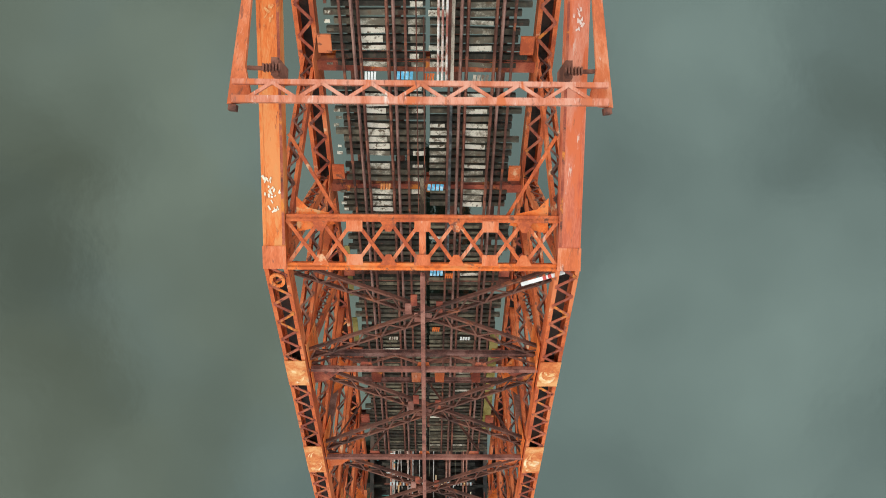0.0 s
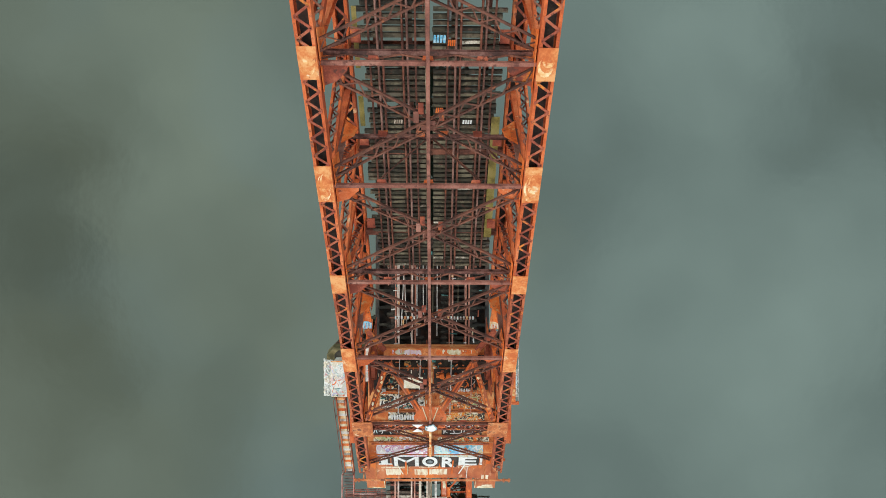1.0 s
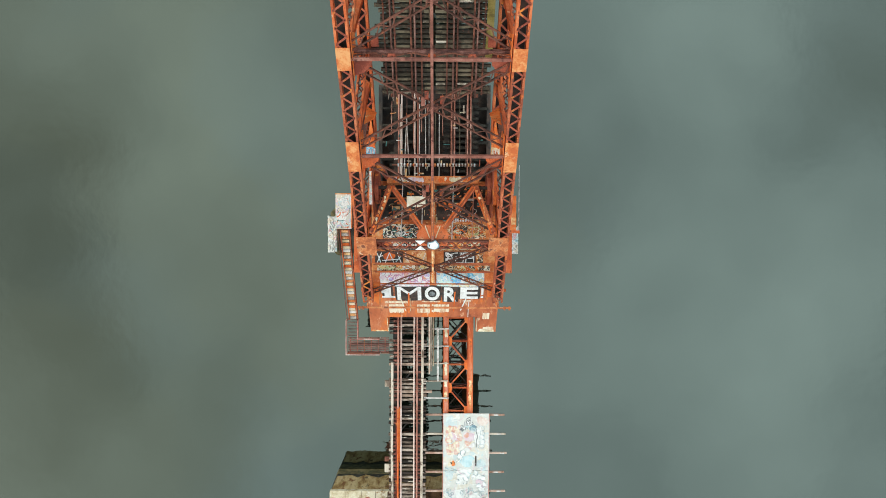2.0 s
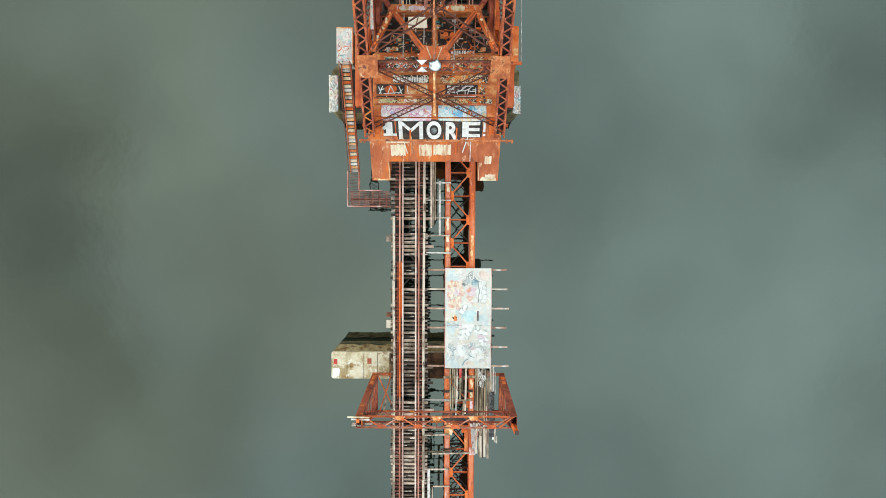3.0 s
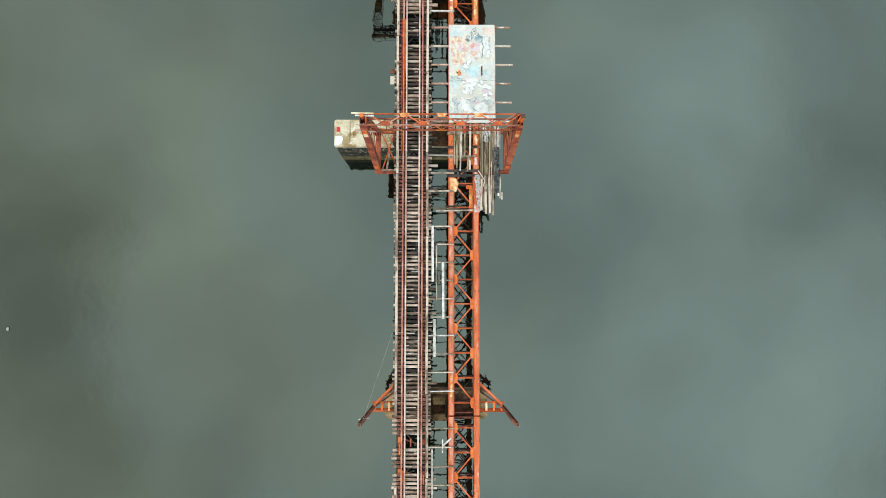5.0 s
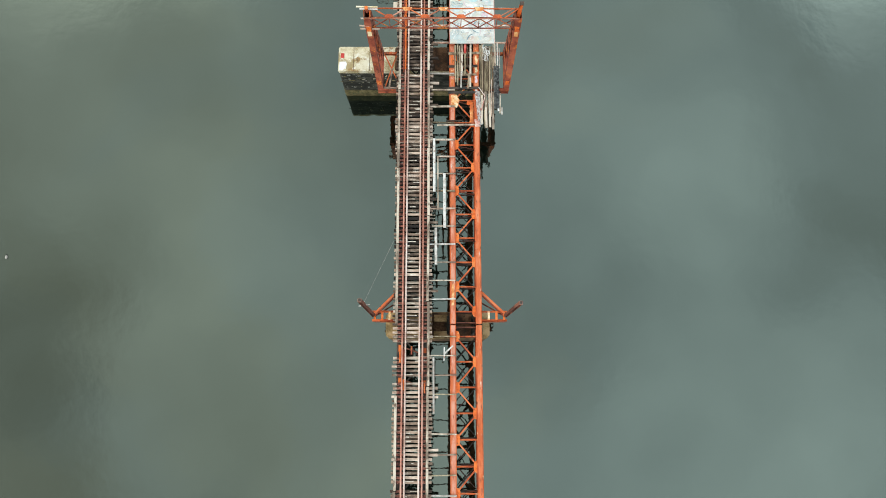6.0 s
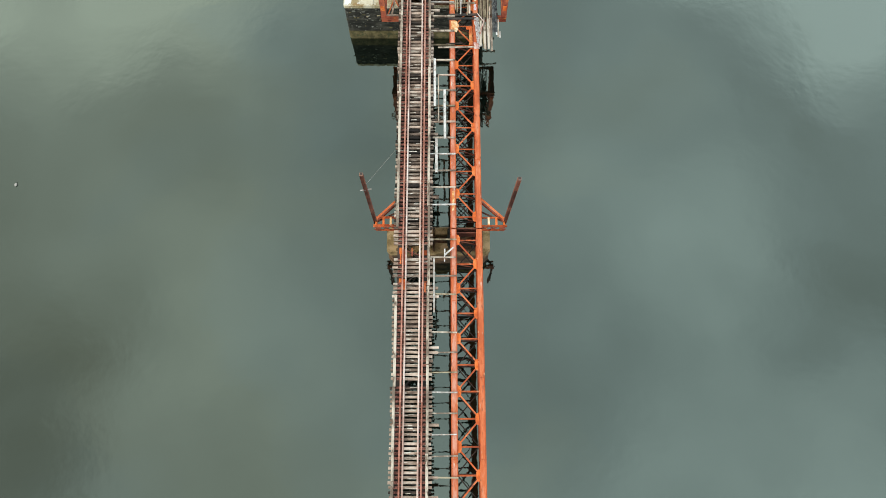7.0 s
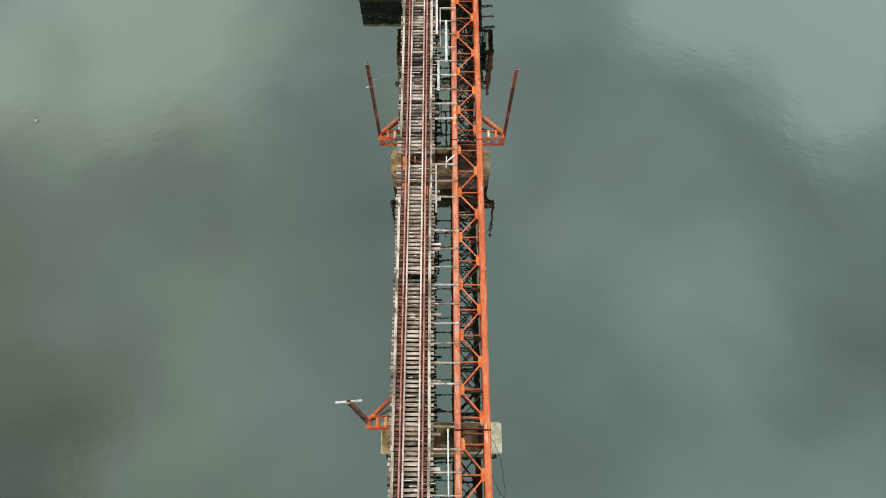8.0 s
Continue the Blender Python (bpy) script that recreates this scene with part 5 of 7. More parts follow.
for sx in (-1, 1):
    beam(leaf, "heel_strut", (XC + sx * 3.1, -18.75, 12.75), (XC + sx * 4.2, -17.3, 13.6), 0.34, 0.26, REDRUST)
    for p, q in (((XC + sx * 3.85, -22.5, 16.0), (XC + sx * 2.85, -19.4, 13.85)), ((XC + sx * 2.75, -19.4, 13.85), (XC + sx * 0.72, -22.2, 14.9))):
        beam(leaf, "heel_strut", p, q, 0.36, 0.26, BROWNORANGE)
        # brighter strips along both edges: highlights laid on as colour
        for d in (-0.12, 0.12):
            beam(leaf, "strut_edge", Vector(p) + Vector((d, 0, 0.16)), Vector(q) + Vector((d, 0, 0.16)), 0.08, 0.03, BRIGHT if d * sx < 0 else FLANGE)
    for k in range(11):
        p = Vector((XC + sx * 3.75, -22.2, 16.0)).lerp(Vector((XC + sx * 2.9, -19.6, 14.2)), (k + 0.5) / 11)
        blob(leaf, "sprayed_patch", p.x + rnd.uniform(-0.05, 0.05), p.y, 0.08, 0.11, p.z + 0.1, (BRIGHT, BLEACHED, YELLOWPAINT)[k % 3] if sx < 0 else (BRIGHT, WARMPLATE, BLEACHED)[k % 3], rnd, 0.25, 8)
    ring = [(XC + sx * 0.08, -22.0, 14.9), (XC + sx * 0.66, -21.9, 14.92), (XC + sx * 1.05, -22.6, 15.0), (XC + sx * 0.95, -23.3, 15.02), (XC + sx * 0.08, -23.35, 15.02)]
    plate(leaf, "heel_gusset", ring, (0, 0, 0.04), ORANGE)
    beam(leaf, "sprayed_stroke", (XC + sx * 0.5, -22.0, 14.98), (XC + sx * 0.12, -23.0, 15.075), 0.06, 0.01, YELLOWPAINT)
    ring = [leaf_at(XC + sx * 3.9, -25.6, -2.4), leaf_at(XC + sx * 3.9, -28.5, -1.5), leaf_at(XC + sx * 3.9, -31.0, -4.5), leaf_at(XC + sx * 3.9, -28.0, -8.0)]
    plate(leaf, "heel_web", ring, (sx * 0.05, 0, 0), REDRUST, "brown-red heel plate beside the trunnion")
c = leaf_at(XC + 0.05, -29.45, 0.25)
for grow, lift, m in ((0.94, 0.0, GREYBLUE), (0.76, 0.022, WHITE)):
    ring = [c + Vector((0.42 * grow * math.cos(a), 0, 0)) + V_ALONG * (0.36 * grow * math.sin(a) + (0.12 if 4 <= i <= 5 or 10 <= i <= 11 else 0.0)) + V_UP * lift for i, a in enumerate([i * math.pi / 12 for i in range(24)])]
    plate(leaf, "painted_blob", ring, V_UP * 0.02, m, "white sprayed round figure with a grey rim")
beam(leaf, "sprayed_stroke", c + Vector((-0.26, 0, 0)) + V_ALONG * 0.1 + V_UP * 0.045, c + Vector((-0.26, 0, 0)) - V_ALONG * 0.06 + V_UP * 0.045, 0.06, 0.01, BLACK, up=V_UP)
for s in (-1, 1):
    c = leaf_at(XC - 0.8, -29.45 + s * 0.26, 0.24)
    ring = [c + Vector((-0.34, 0, 0)) + V_ALONG * (s * 0.14), c + Vector((0.34, 0, 0)) + V_ALONG * (s * 0.14), c - V_ALONG * (s * 0.22)]
    plate(leaf, "painted_wedge", ring, V_UP * 0.02, WHITE)

# ---- bascule pier and what stands on it ----
pier = thing("bascule_pier", (-1.2, -22.7, 0), "concrete pier under the lifted leaf with white sprayed sides", "bridge pier")


def pier_ring(x0, x1, y0, y1, z, cut):
    return [(x0 + cut, y0, z), (x1 - cut, y0, z), (x1, y0 + cut, z), (x1, y1 - cut, z), (x1 - cut, y1, z), (x0 + cut, y1, z), (x0, y1 - cut, z), (x0, y0 + cut, z)]


def pier_solid(parent, name, x0, x1, y0, y1, z0, z1, mat, cut=0.5, batter=0.15, label=""):
    bm = bmesh.new()
    low = [bm.verts.new(p) for p in pier_ring(x0 - batter, x1 + batter, y0 - batter, y1 + batter, z0, cut)]
    top = [bm.verts.new(p) for p in pier_ring(x0, x1, y0, y1, z1, cut)]
    bm.faces.new(top)
    bm.faces.new(low[::-1])
    for i in range(8):
        bm.faces.new((low[i], low[(i + 1) % 8], top[(i + 1) % 8], top[i]))
    return part(parent, name, bm, mat, label)


pier_solid(pier, "pier_cap", -9.0, 6.5, -24.4, -20.4, 1.7, 3.5, ALGAE, 0.5)
# thin near-black top: shade under the leaf, given as colour
pier_solid(pier, "shaded_top", -8.35, 5.9, -24.3, -20.5, 3.5, 3.53, SHADEDARK, 0.3, 0.02, "pier top coloured near-black for the shade under the leaf")
pier_solid(pier, "pier_body", -9.15, 6.65, -24.5, -20.25, 0.2, 1.7, BROWNCON, 0.6, 0.02)
# foot in the same near-black, for a dark mirror image
pier_solid(pier, "pier_foot", -9.18, 6.68, -24.53, -20.22, -1.3, 0.2, SHADEDARK, 0.6, 0.02)
lump = random.Random(12)
for x0, x1, y0, y1 in ((-9.26, -8.4, -24.25, -21.2), (5.92, 6.64, -24.3, -22.0)):
    lumpy(pier, "broken_rim", x0, x1, y0, y1, 3.35, 0.22, 0.36, 9, 30, GRAF_WHITE, lump, "rough whitewashed rim with faint colours")
tower = thing("bascule_tower", (-0.4, -21, 3.5), "rusted steel tower legs carrying the bascule machinery", "bridge tower")
for sx in (-1, 1):
    for yy in (-20.6, -24.1):
        beam(tower, "leg", (XC + sx * 5.3, yy, 3.5), (XC + sx * 5.3, yy, 11.6), 0.5, 0.5, RUST, "ibeam")
    beam(tower, "brace", (XC + sx * 5.3, -20.6, 3.8), (XC + sx * 5.3, -24.1, 11.4), 0.25, 0.25, RUST)
    beam(tower, "sill", (XC + sx * 5.3, -19.8, 11.75), (XC + sx * 5.3, -25.3, 11.75), 0.45, 0.5, ORANGE, "ibeam")
beam(tower, "cross_girder", (-5.6, -20.4, 9.0), (4.9, -20.4, 9.0), 0.6, 0.9, RUST, "ibeam")
cabin = thing("machinery_cabin", (-6.78, -21.05, 11.2), "small machinery cabin covered in pale pink and blue graffiti", "cabin")
block(cabin, "body", -7.25, -6.22, -22.2, -19.85, 9.6, 11.4, GRAF_WHITE, "", 0.03)
block(cabin, "roof", -7.3, -6.17, -22.25, -19.8, 11.4, 11.5, GRAF_WHITE, "", 0.02)
mark = random.Random(19)
for k in range(34):
    stroke(cabin, "sprayed_stroke", (-7.2, -6.3, -22.15, -19.95), 11.503 + 0.0006 * k, mark.uniform(0.25, 0.5), mark.uniform(0.03, 0.08), (PINKPAINT, PALECYAN, CHALK, TEAL, PALEPINK, LILAC, BRIGHT, CHALK)[k % 8], mark)
for xa, xb, ya, yb in ((-7.32, -6.15, -19.78, -19.78), (-6.16, -6.16, -19.8, -22.2)):
    beam(cabin, "roof_edge", (xa, ya, 11.5), (xb, yb, 11.5), 0.07, 0.06, WARMPLATE)
block(cabin, "bracket", -7.2, -5.4, -21.9, -20.2, 9.3, 9.6, RUST)
cabinet = thing("control_cabinet", (5.2, -21.2, 12.0), "narrow orange steel cabinet with a pale label panel", "cabinet")
block(cabinet, "body", 4.75, 5.35, -22.3, -19.9, 10.4, 12.5, BRIGHT, "", 0.03)
block(cabinet, "sill", 4.7, 5.6, -22.5, -22.3, 12.3, 12.45, ORANGE)
block(cabinet, "label_panel", 5.0, 5.3, -21.9, -21.4, 12.5, 12.52, BLEACHED)
beam(cabinet, "cable_pipe", (5.55, -22.4, 12.3), (5.55, -17.8, 12.3), 0.05, 0.05, PALE, "round")
block(cabinet, "bracket", 4.4, 5.3, -21.8, -20.4, 10.1, 10.4, RUST)

# stair from the cabin down to the track
stair = thing("steel_stair", (-6.8, -29.4, 5.9), "steep rusted steel stair with pale worn treads", "stair")
s_top, s_bot = Vector((-6.64, -22.3, 11.4)), Vector((-6.74, -29.4, 6.1))
for dx in (-0.33, 0.33):
    beam(stair, "stringer", s_top + Vector((dx, 0, 0)), s_bot + Vector((dx, 0, 0)), 0.07, 0.26, BROWNORANGE)
    beam(stair, "handrail", s_top + Vector((dx * 1.12, 0, 0.95)), s_bot + Vector((dx * 1.12, 0, 0.95)), 0.05, 0.05, RUST, "round")
    for k in range(6):
        p = s_top.lerp(s_bot, k / 5) + Vector((dx * 1.12, 0, 0))
        beam(stair, "baluster", p, p + Vector((0, 0, 0.95)), 0.045, 0.045, RUST, "round")
for k in range(30):
    p = s_top.lerp(s_bot, (k + 0.5) / 30)
    beam(stair, "tread", p - Vector((0.3, 0, 0)), p + Vector((0.3, 0, 0)), 0.19, 0.04, (BLEACHED, WHITECON, CHALK, WARMPLATE, WHITECON, PALE, BRIGHT)[k * 5 % 7])

landing = thing("stair_landing", (-6.8, -31, 5.8), "rusty steel grating walkway with chalky red handrails beside the track", "walkway")
for k in range(12):
    beam(landing, "slat", (-7.18, -29.5 - 0.115 * k, 6.01), (-6.36, -29.5 - 0.115 * k, 6.01), 0.03, 0.05, GRATE)
for k in range(9):
    beam(landing, "slat", (-7.18, -30.95 - 0.135 * k, 6.01), (-3.95, -30.95 - 0.135 * k, 6.01), 0.075, 0.05, GRATE)
for k in range(6):
    beam(landing, "bearer_bar", (-7.0 + 0.55 * k, -30.9, 5.96), (-7.0 + 0.55 * k, -32.1, 5.96), 0.07, 0.06, ORANGE if k % 2 else REDRUST)
block(landing, "kick_plate", -7.25, -3.9, -32.18, -32.11, 5.55, 6.1, RUST)
beam(landing, "joist", (-7.1, -31.5, 5.8), (-3.2, -31.5, 5.8), 0.15, 0.3, RUST, "ibeam")
for a, b in (((-7.22, -29.4), (-7.22, -32.12)), ((-7.22, -32.12), (-4.6, -32.12)), ((-6.33, -29.4), (-6.33, -30.88)), ((-6.33, -30.88), (-4.6, -30.88))):
    beam(landing, "handrail", (*a, 6.98), (*b, 6.98), 0.065, 0.065, PINKRAIL, "round")
    beam(landing, "handrail", (*a, 6.5), (*b, 6.5), 0.04, 0.04, REDRUST, "round")
    for k in range(3):
        p = Vector((*a, 6.0)).lerp(Vector((*b, 6.0)), k / 2)
        beam(landing, "post", p, p + Vector((0, 0, 1.0)), 0.05, 0.05, PINKRAIL, "round")

# ---- river piers of the approach ----
main_pier = thing("river_pier", (-2.5, -45.2, 0), "broad pale concrete pier with green algae at the waterline", "bridge pier", "approach piers")
pier_solid(main_pier, "pier_cap", -9.05, 3.7, -46.45, -44.2, 3.55, 3.9, CONCRETE, 0.12, 0.02)
jag = random.Random(9)
stain = [(-8.9 + 0.62 * k, -44.19, jag.uniform(0.5, 1.3)) for k in range(21)]
plate(main_pier, "stained_face", stain + [(3.5, -44.19, 3.6), (-8.9, -44.19, 3.6)], (0, 0.03, 0), RUSTCON, "ochre and brown stains running down the face")
# body much darker than the pale cap, with pale specks
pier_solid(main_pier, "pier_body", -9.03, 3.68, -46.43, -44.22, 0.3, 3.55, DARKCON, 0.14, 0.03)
pier_solid(main_pier, "pier_foot", -9.08, 3.73, -46.48, -44.2, -1.3, 0.3, ALGAE, 0.16, 0.02)
pier_solid(main_pier, "stained_top", -4.2, 3.5, -46.4, -44.25, 3.9, 3.93, BROWNCON, 0.1, 0.01, "dark brown stained top under the girders")
for x0 in (-7.75, -6.4, -5.2):
    beam(main_pier, "joint", (x0, -46.4, 3.905), (x0, -44.25, 3.905), 0.03, 0.03, BROWNCON)
chip = random.Random(88)
for k in range(60):
    xc, zc = chip.uniform(-9.0, -4.2), 3.4 - abs(chip.gauss(0, 1.3))
    if zc > 0.5:
        w, h = chip.uniform(0.05, 0.2), chip.uniform(0.03, 0.13)
        ring = [(xc + w * chip.uniform(0.35, 1.2) * math.cos(a), -46.44 - 0.012 * (3.55 - zc), zc + h * chip.uniform(0.6, 1.0) * math.sin(a)) for a in (0.2, 1.1, 2.2, 3.1, 4.2, 5.3)]
        plate(main_pier, "chipped_stone", ring, (0, -0.03, 0), chip.choice((GREYCON, GREYCON, GREYCON, CONCRETE, ALGAE)))
plate(main_pier, "white_patch", [(-8.98, -46.4, 3.902), (-8.8, -46.3, 3.902), (-8.72, -46.42, 3.902), (-8.5, -46.2, 3.902), (-8.4, -46.25, 3.902), (-8.32, -45.75, 3.902), (-8.45, -45.55, 3.902), (-8.95, -45.6, 3.902)], (0, 0, 0.01), WHITE)
block(main_pier, "red_patch", -8.86, -8.56, -45.25, -44.8, 3.9, 3.915, REDPAINT)
block(main_pier, "red_patch", -6.05, -5.7, -45.2, -44.75, 3.9, 3.915, REDRUST)
for yc, z1, x0, x1, wing in ((-67.9, 2.4, -4.75, 3.65, False), (-90.6, 2.2, -4.8, 3.75, True)):
    p2 = thing("river_pier", (-0.6, yc, 0), "weathered concrete pier with ochre algae stains", "bridge pier", "approach piers")
    pier_solid(p2, "pier_cap", x0, x1, yc - 1.0, yc + 1.1, 1.5, z1, CONCRETE if wing else OCHRE, 0.1 if wing else 0.3, 0.05)
    if wing:
        pier_solid(p2, "end_block", 2.35, 3.82, yc - 1.0, yc + 1.02, z1 - 0.5, z1 + 0.12, WHITECON, 0.04, 0.03, "bleached cream end block")
        pier_solid(p2, "stained_top", -4.72, 2.3, yc - 0.95, yc + 1.04, z1, z1 + 0.05, OCHRE, 0.05, 0.02)
    pier_solid(p2, "pier_body", x0, x1, yc - 1.03, yc + 1.13, -1.3, 1.5, ALGAE if wing else BROWNCON, 0.4, 0.05)
    if not wing:
        pier_solid(p2, "rusty_top", -1.0, x1 - 0.6, yc - 0.95, yc + 1.05, z1, z1 + 0.05, BROWNCON, 0.05, 0.02)
    for dy in (0.55, -0.75):
        block(p2, "pedestal", -0.85, 0.25, yc + dy - 0.28, yc + dy + 0.28, z1, z1 + 0.7, OCHRE, "", 0.05)
    for xb in (-3.4, -1.45, 0.62, 2.58):
        block(p2, "bearing_block", xb - 0.45, xb + 0.45, yc - 0.75, yc + 0.75, z1, z1 + 0.75, OCHRE if xb < 0 else DARKCON, "", 0.04)
        block(p2, "bearing_shoe", xb - 0.3, xb + 0.3, yc - 0.5, yc + 0.5, z1 + 0.75, 4.25, DARKSTEEL)
for xb in (-3.4, -1.45, 0.62, 2.58):
    block(main_pier, "bearing_shoe", xb - 0.35, xb + 0.35, -45.9, -44.4, 3.9, 4.25, DARKSTEEL)

# ---- approach spans: pairs of plate girders ----
# ends of each span; first gusset, spacing and number of gussets
SPANS = ((-27.2, -45.1, -27.5, 1.88, 10), (-45.16, -68.0, -46.05, 1.91, 12), (-68.1, -90.4, -68.95, 1.88, 12), (-90.5, -112.5, -91.36, 1.9, 11))
GT = 5.8


def girder_span(x0, x1, ya, yb, first, bay, bays, mat, label, open_top):
    span = thing("girder_span", ((x0 + x1) / 2, (ya + yb) / 2, 4.25), label, "bridge girder", "approach girder spans")
    for xg in (x0, x1):
        bm = bmesh.new()
        put_profile(bm, OUTLINES["ibeam"], (xg, ya, 5.03), (xg, yb, 5.03), 0.45, 1.54, (0, 0, 1))
        girder = part(span, "girder", bm, mat)
        if open_top:
            for cuts in range(4):
                y0, y1 = ya + (yb - ya) * cuts / 4, ya + (yb - ya) * (cuts + 1) / 4
                beam(girder, "cover_plate", (xg, y0 - 0.02, GT + 0.012), (xg, y1 + 0.02, GT + 0.012), 0.30, 0.024, FLANGE if xg > 1 else PALEFLANGE)
        count = int(abs(yb - ya) / 1.87)
        for k in range(count + 1):
            yy = ya - 0.12 - k * (abs(yb - ya) - 0.24) / count
            for s in (-1, 1):
                beam(girder, "stiffener", (xg + s * 0.12, yy, 4.32), (xg + s * 0.12, yy, 5.74), 0.18, 0.03, mat)
    for yy in (ya - 0.12, yb + 0.12):
        # end frame is darker under the track, as shade in the colour
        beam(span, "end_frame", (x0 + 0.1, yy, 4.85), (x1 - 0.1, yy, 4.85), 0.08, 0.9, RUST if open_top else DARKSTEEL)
    for k in range(bays):
        yy = first - k * bay
        beam(span, "strut", (x0 + 0.1, yy, GT - 0.14), (x1 - 0.1, yy, GT - 0.14), 0.11, 0.1, mat, "angle")
        # lower strut darker than the upper: shade low in the span, by colour
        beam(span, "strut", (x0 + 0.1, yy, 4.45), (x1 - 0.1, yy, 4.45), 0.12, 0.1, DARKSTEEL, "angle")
        beam(span, "cross_brace", (x0 + 0.1, yy, 5.6), (x1 - 0.1, yy, 4.5), 0.09, 0.07, RUST, up=(0, 1, 0))
        left = k % 2 == 0
        xg = x0 + 0.32 if left else x1 - 0.32
        sg = -1 if left else 1
        ring = [(xg + sg * 0.2, yy - 0.46, GT - 0.085), (xg - sg * 0.08, yy - 0.38, GT - 0.085), (xg - sg * 0.17, yy - 0.18, GT - 0.085), (xg - sg * 0.17, yy + 0.18, GT - 0.085), (xg - sg * 0.08, yy + 0.38, GT - 0.085), (xg + sg * 0.2, yy + 0.46, GT - 0.085)]
        plate(span, "gusset", ring, (0, 0, 0.02), BRIGHT if open_top else RUST)
        if k < bays - 1:
            a, b = (x0 + 0.25, x1 - 0.25) if left else (x1 - 0.25, x0 + 0.25)
            beam(span, "lateral", (a, yy - 0.1, GT - 0.12), (b, yy - bay + 0.1, GT - 0.12), 0.11, 0.08, mat)
            # lower laterals darkened the same way
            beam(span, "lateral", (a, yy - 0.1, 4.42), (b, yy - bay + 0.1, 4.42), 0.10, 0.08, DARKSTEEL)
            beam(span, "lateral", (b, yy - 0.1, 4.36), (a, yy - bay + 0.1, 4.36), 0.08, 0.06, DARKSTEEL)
    return span


for ya, yb, first, bay, bays in SPANS:
    girder_span(0.62, 2.58, ya, yb, first, bay, bays, ORANGE, "orange plate girder span stripped of its track, with zigzag bracing", True)
    # whole span dark, so the gaps between the ties look shaded
    girder_span(-3.4, -1.45, ya, yb, first, bay, bays, DARKSTEEL, "rusted plate girder span under the railway track, coloured dark as the shade below it", False)

# ---- the railway track ----
TX, TZ = -2.44, 6.0
track = thing("railway_track", (TX, -70, 5.8), "disused railway track with weathered timber ties and rusty rails", "railway track")
for dx in (-0.755, -0.52, 0.52, 0.755):
    for k, (ya, yb) in enumerate(((-11.0, -24.0), (-24.0, -36.6), (-36.6, -47.4), (-47.4, -58.0), (-58.0, -69.5), (-69.5, -81.0), (-81.0, -93.0), (-93.0, -112.0))):
        beam(track, "rail", (TX + dx, ya - 0.005, TZ + 0.105), (TX + dx, yb, TZ + 0.105), 0.13, 0.17, BRIGHT if k == 2 and dx < -0.7 else RAIL if abs(dx) > 0.6 else GUARDRAIL, "rail")
rnd = random.Random(11)
seats = bmesh.new(), bmesh.new()
splinters = bmesh.new()
y = -27.4
while y > -111.5:
    bare = -70.4 < y < -69.5 or -72.4 < y < -72.0 or -38.6 < y < -38.0
    if not bare and rnd.random() > 0.035:
        half, j, skew = 1.46 + rnd.uniform(-0.03, 0.05), rnd.uniform(-0.03, 0.03), rnd.uniform(-0.02, 0.02)
        if rnd.random() < 0.09:
            half, j = half + 0.22, j + 0.24
        beam(track, "tie", (TX - half + j, y - skew, TZ - 0.1), (TX + half + j, y + skew, TZ - 0.1), rnd.uniform(0.165, 0.215), 0.22, PALETIE if rnd.random() < (0.85 if y < -73 else 0.36 if y < -48 else 0.10) else TIE, "worn")
        for n in range(2 if y < -48 else 1):
            xa, ya = TX + rnd.uniform(-1.4, 0.9), y + rnd.uniform(-0.09, 0.09)
            put_bar(splinters, (xa, ya, TZ + 0.012), (xa + rnd.uniform(0.25, 0.9), ya + rnd.uniform(-0.02, 0.02), TZ + 0.012), rnd.uniform(0.02, 0.07), 0.016)
        for n, dx in enumerate((-0.79, 0.79)):
            put_bar(seats[n], (TX + dx - 0.33, y, TZ + 0.016), (TX + dx + 0.35, y, TZ + 0.016), rnd.uniform(0.14, 0.19), 0.03)
    y -= 0.315
tagged(part(track, "tie_splinter", splinters, SPLINTER, "pale raised splinters on the ties"), "", "", "", "stuff")
for bm in seats:
    tagged(part(track, "tie_plate", bm, SPIKES, "red-brown rail seats and spikes"), "", "", "", "stuff")
rnd = random.Random(3)
for x0 in (-3.66, -1.28):
    y = -32.9 if x0 < -3 else -28.0
    while y > -111:
        n = rnd.uniform(4.5, 7.0)
        if rnd.random() > (0.06 if x0 < -3 else 0.0):
            beam(track, "guard_timber", (x0 + rnd.uniform(-0.03, 0.03), y, TZ + 0.1), (x0 + rnd.uniform(-0.03, 0.03), y - n + 0.06, TZ + 0.1), 0.19, 0.18, TIMBER, "worn")
        y -= n
beam(track, "steel_plate", (-3.34, -36.5, TZ + 0.03), (-3.34, -47.6, TZ + 0.03), 0.09, 0.03, REDRUST)
beam(track, "steel_plate", (-3.08, -36.5, TZ + 0.03), (-3.08, -41.0, TZ + 0.03), 0.09, 0.03, BRIGHT)
for xa, ya, yb, m in ((-3.36, -70.1, -70.9, BRIGHT), (-3.06, -69.9, -71.0, REDRUST), (-1.52, -72.4, -73.1, ORANGE), (-3.06, -72.1, -72.9, BRIGHT), (-2.5, -69.7, -70.3, REDRUST)):
    beam(track, "steel_plate", (xa, ya, TZ + 0.034), (xa, yb, TZ + 0.034), 0.11, 0.03, m)
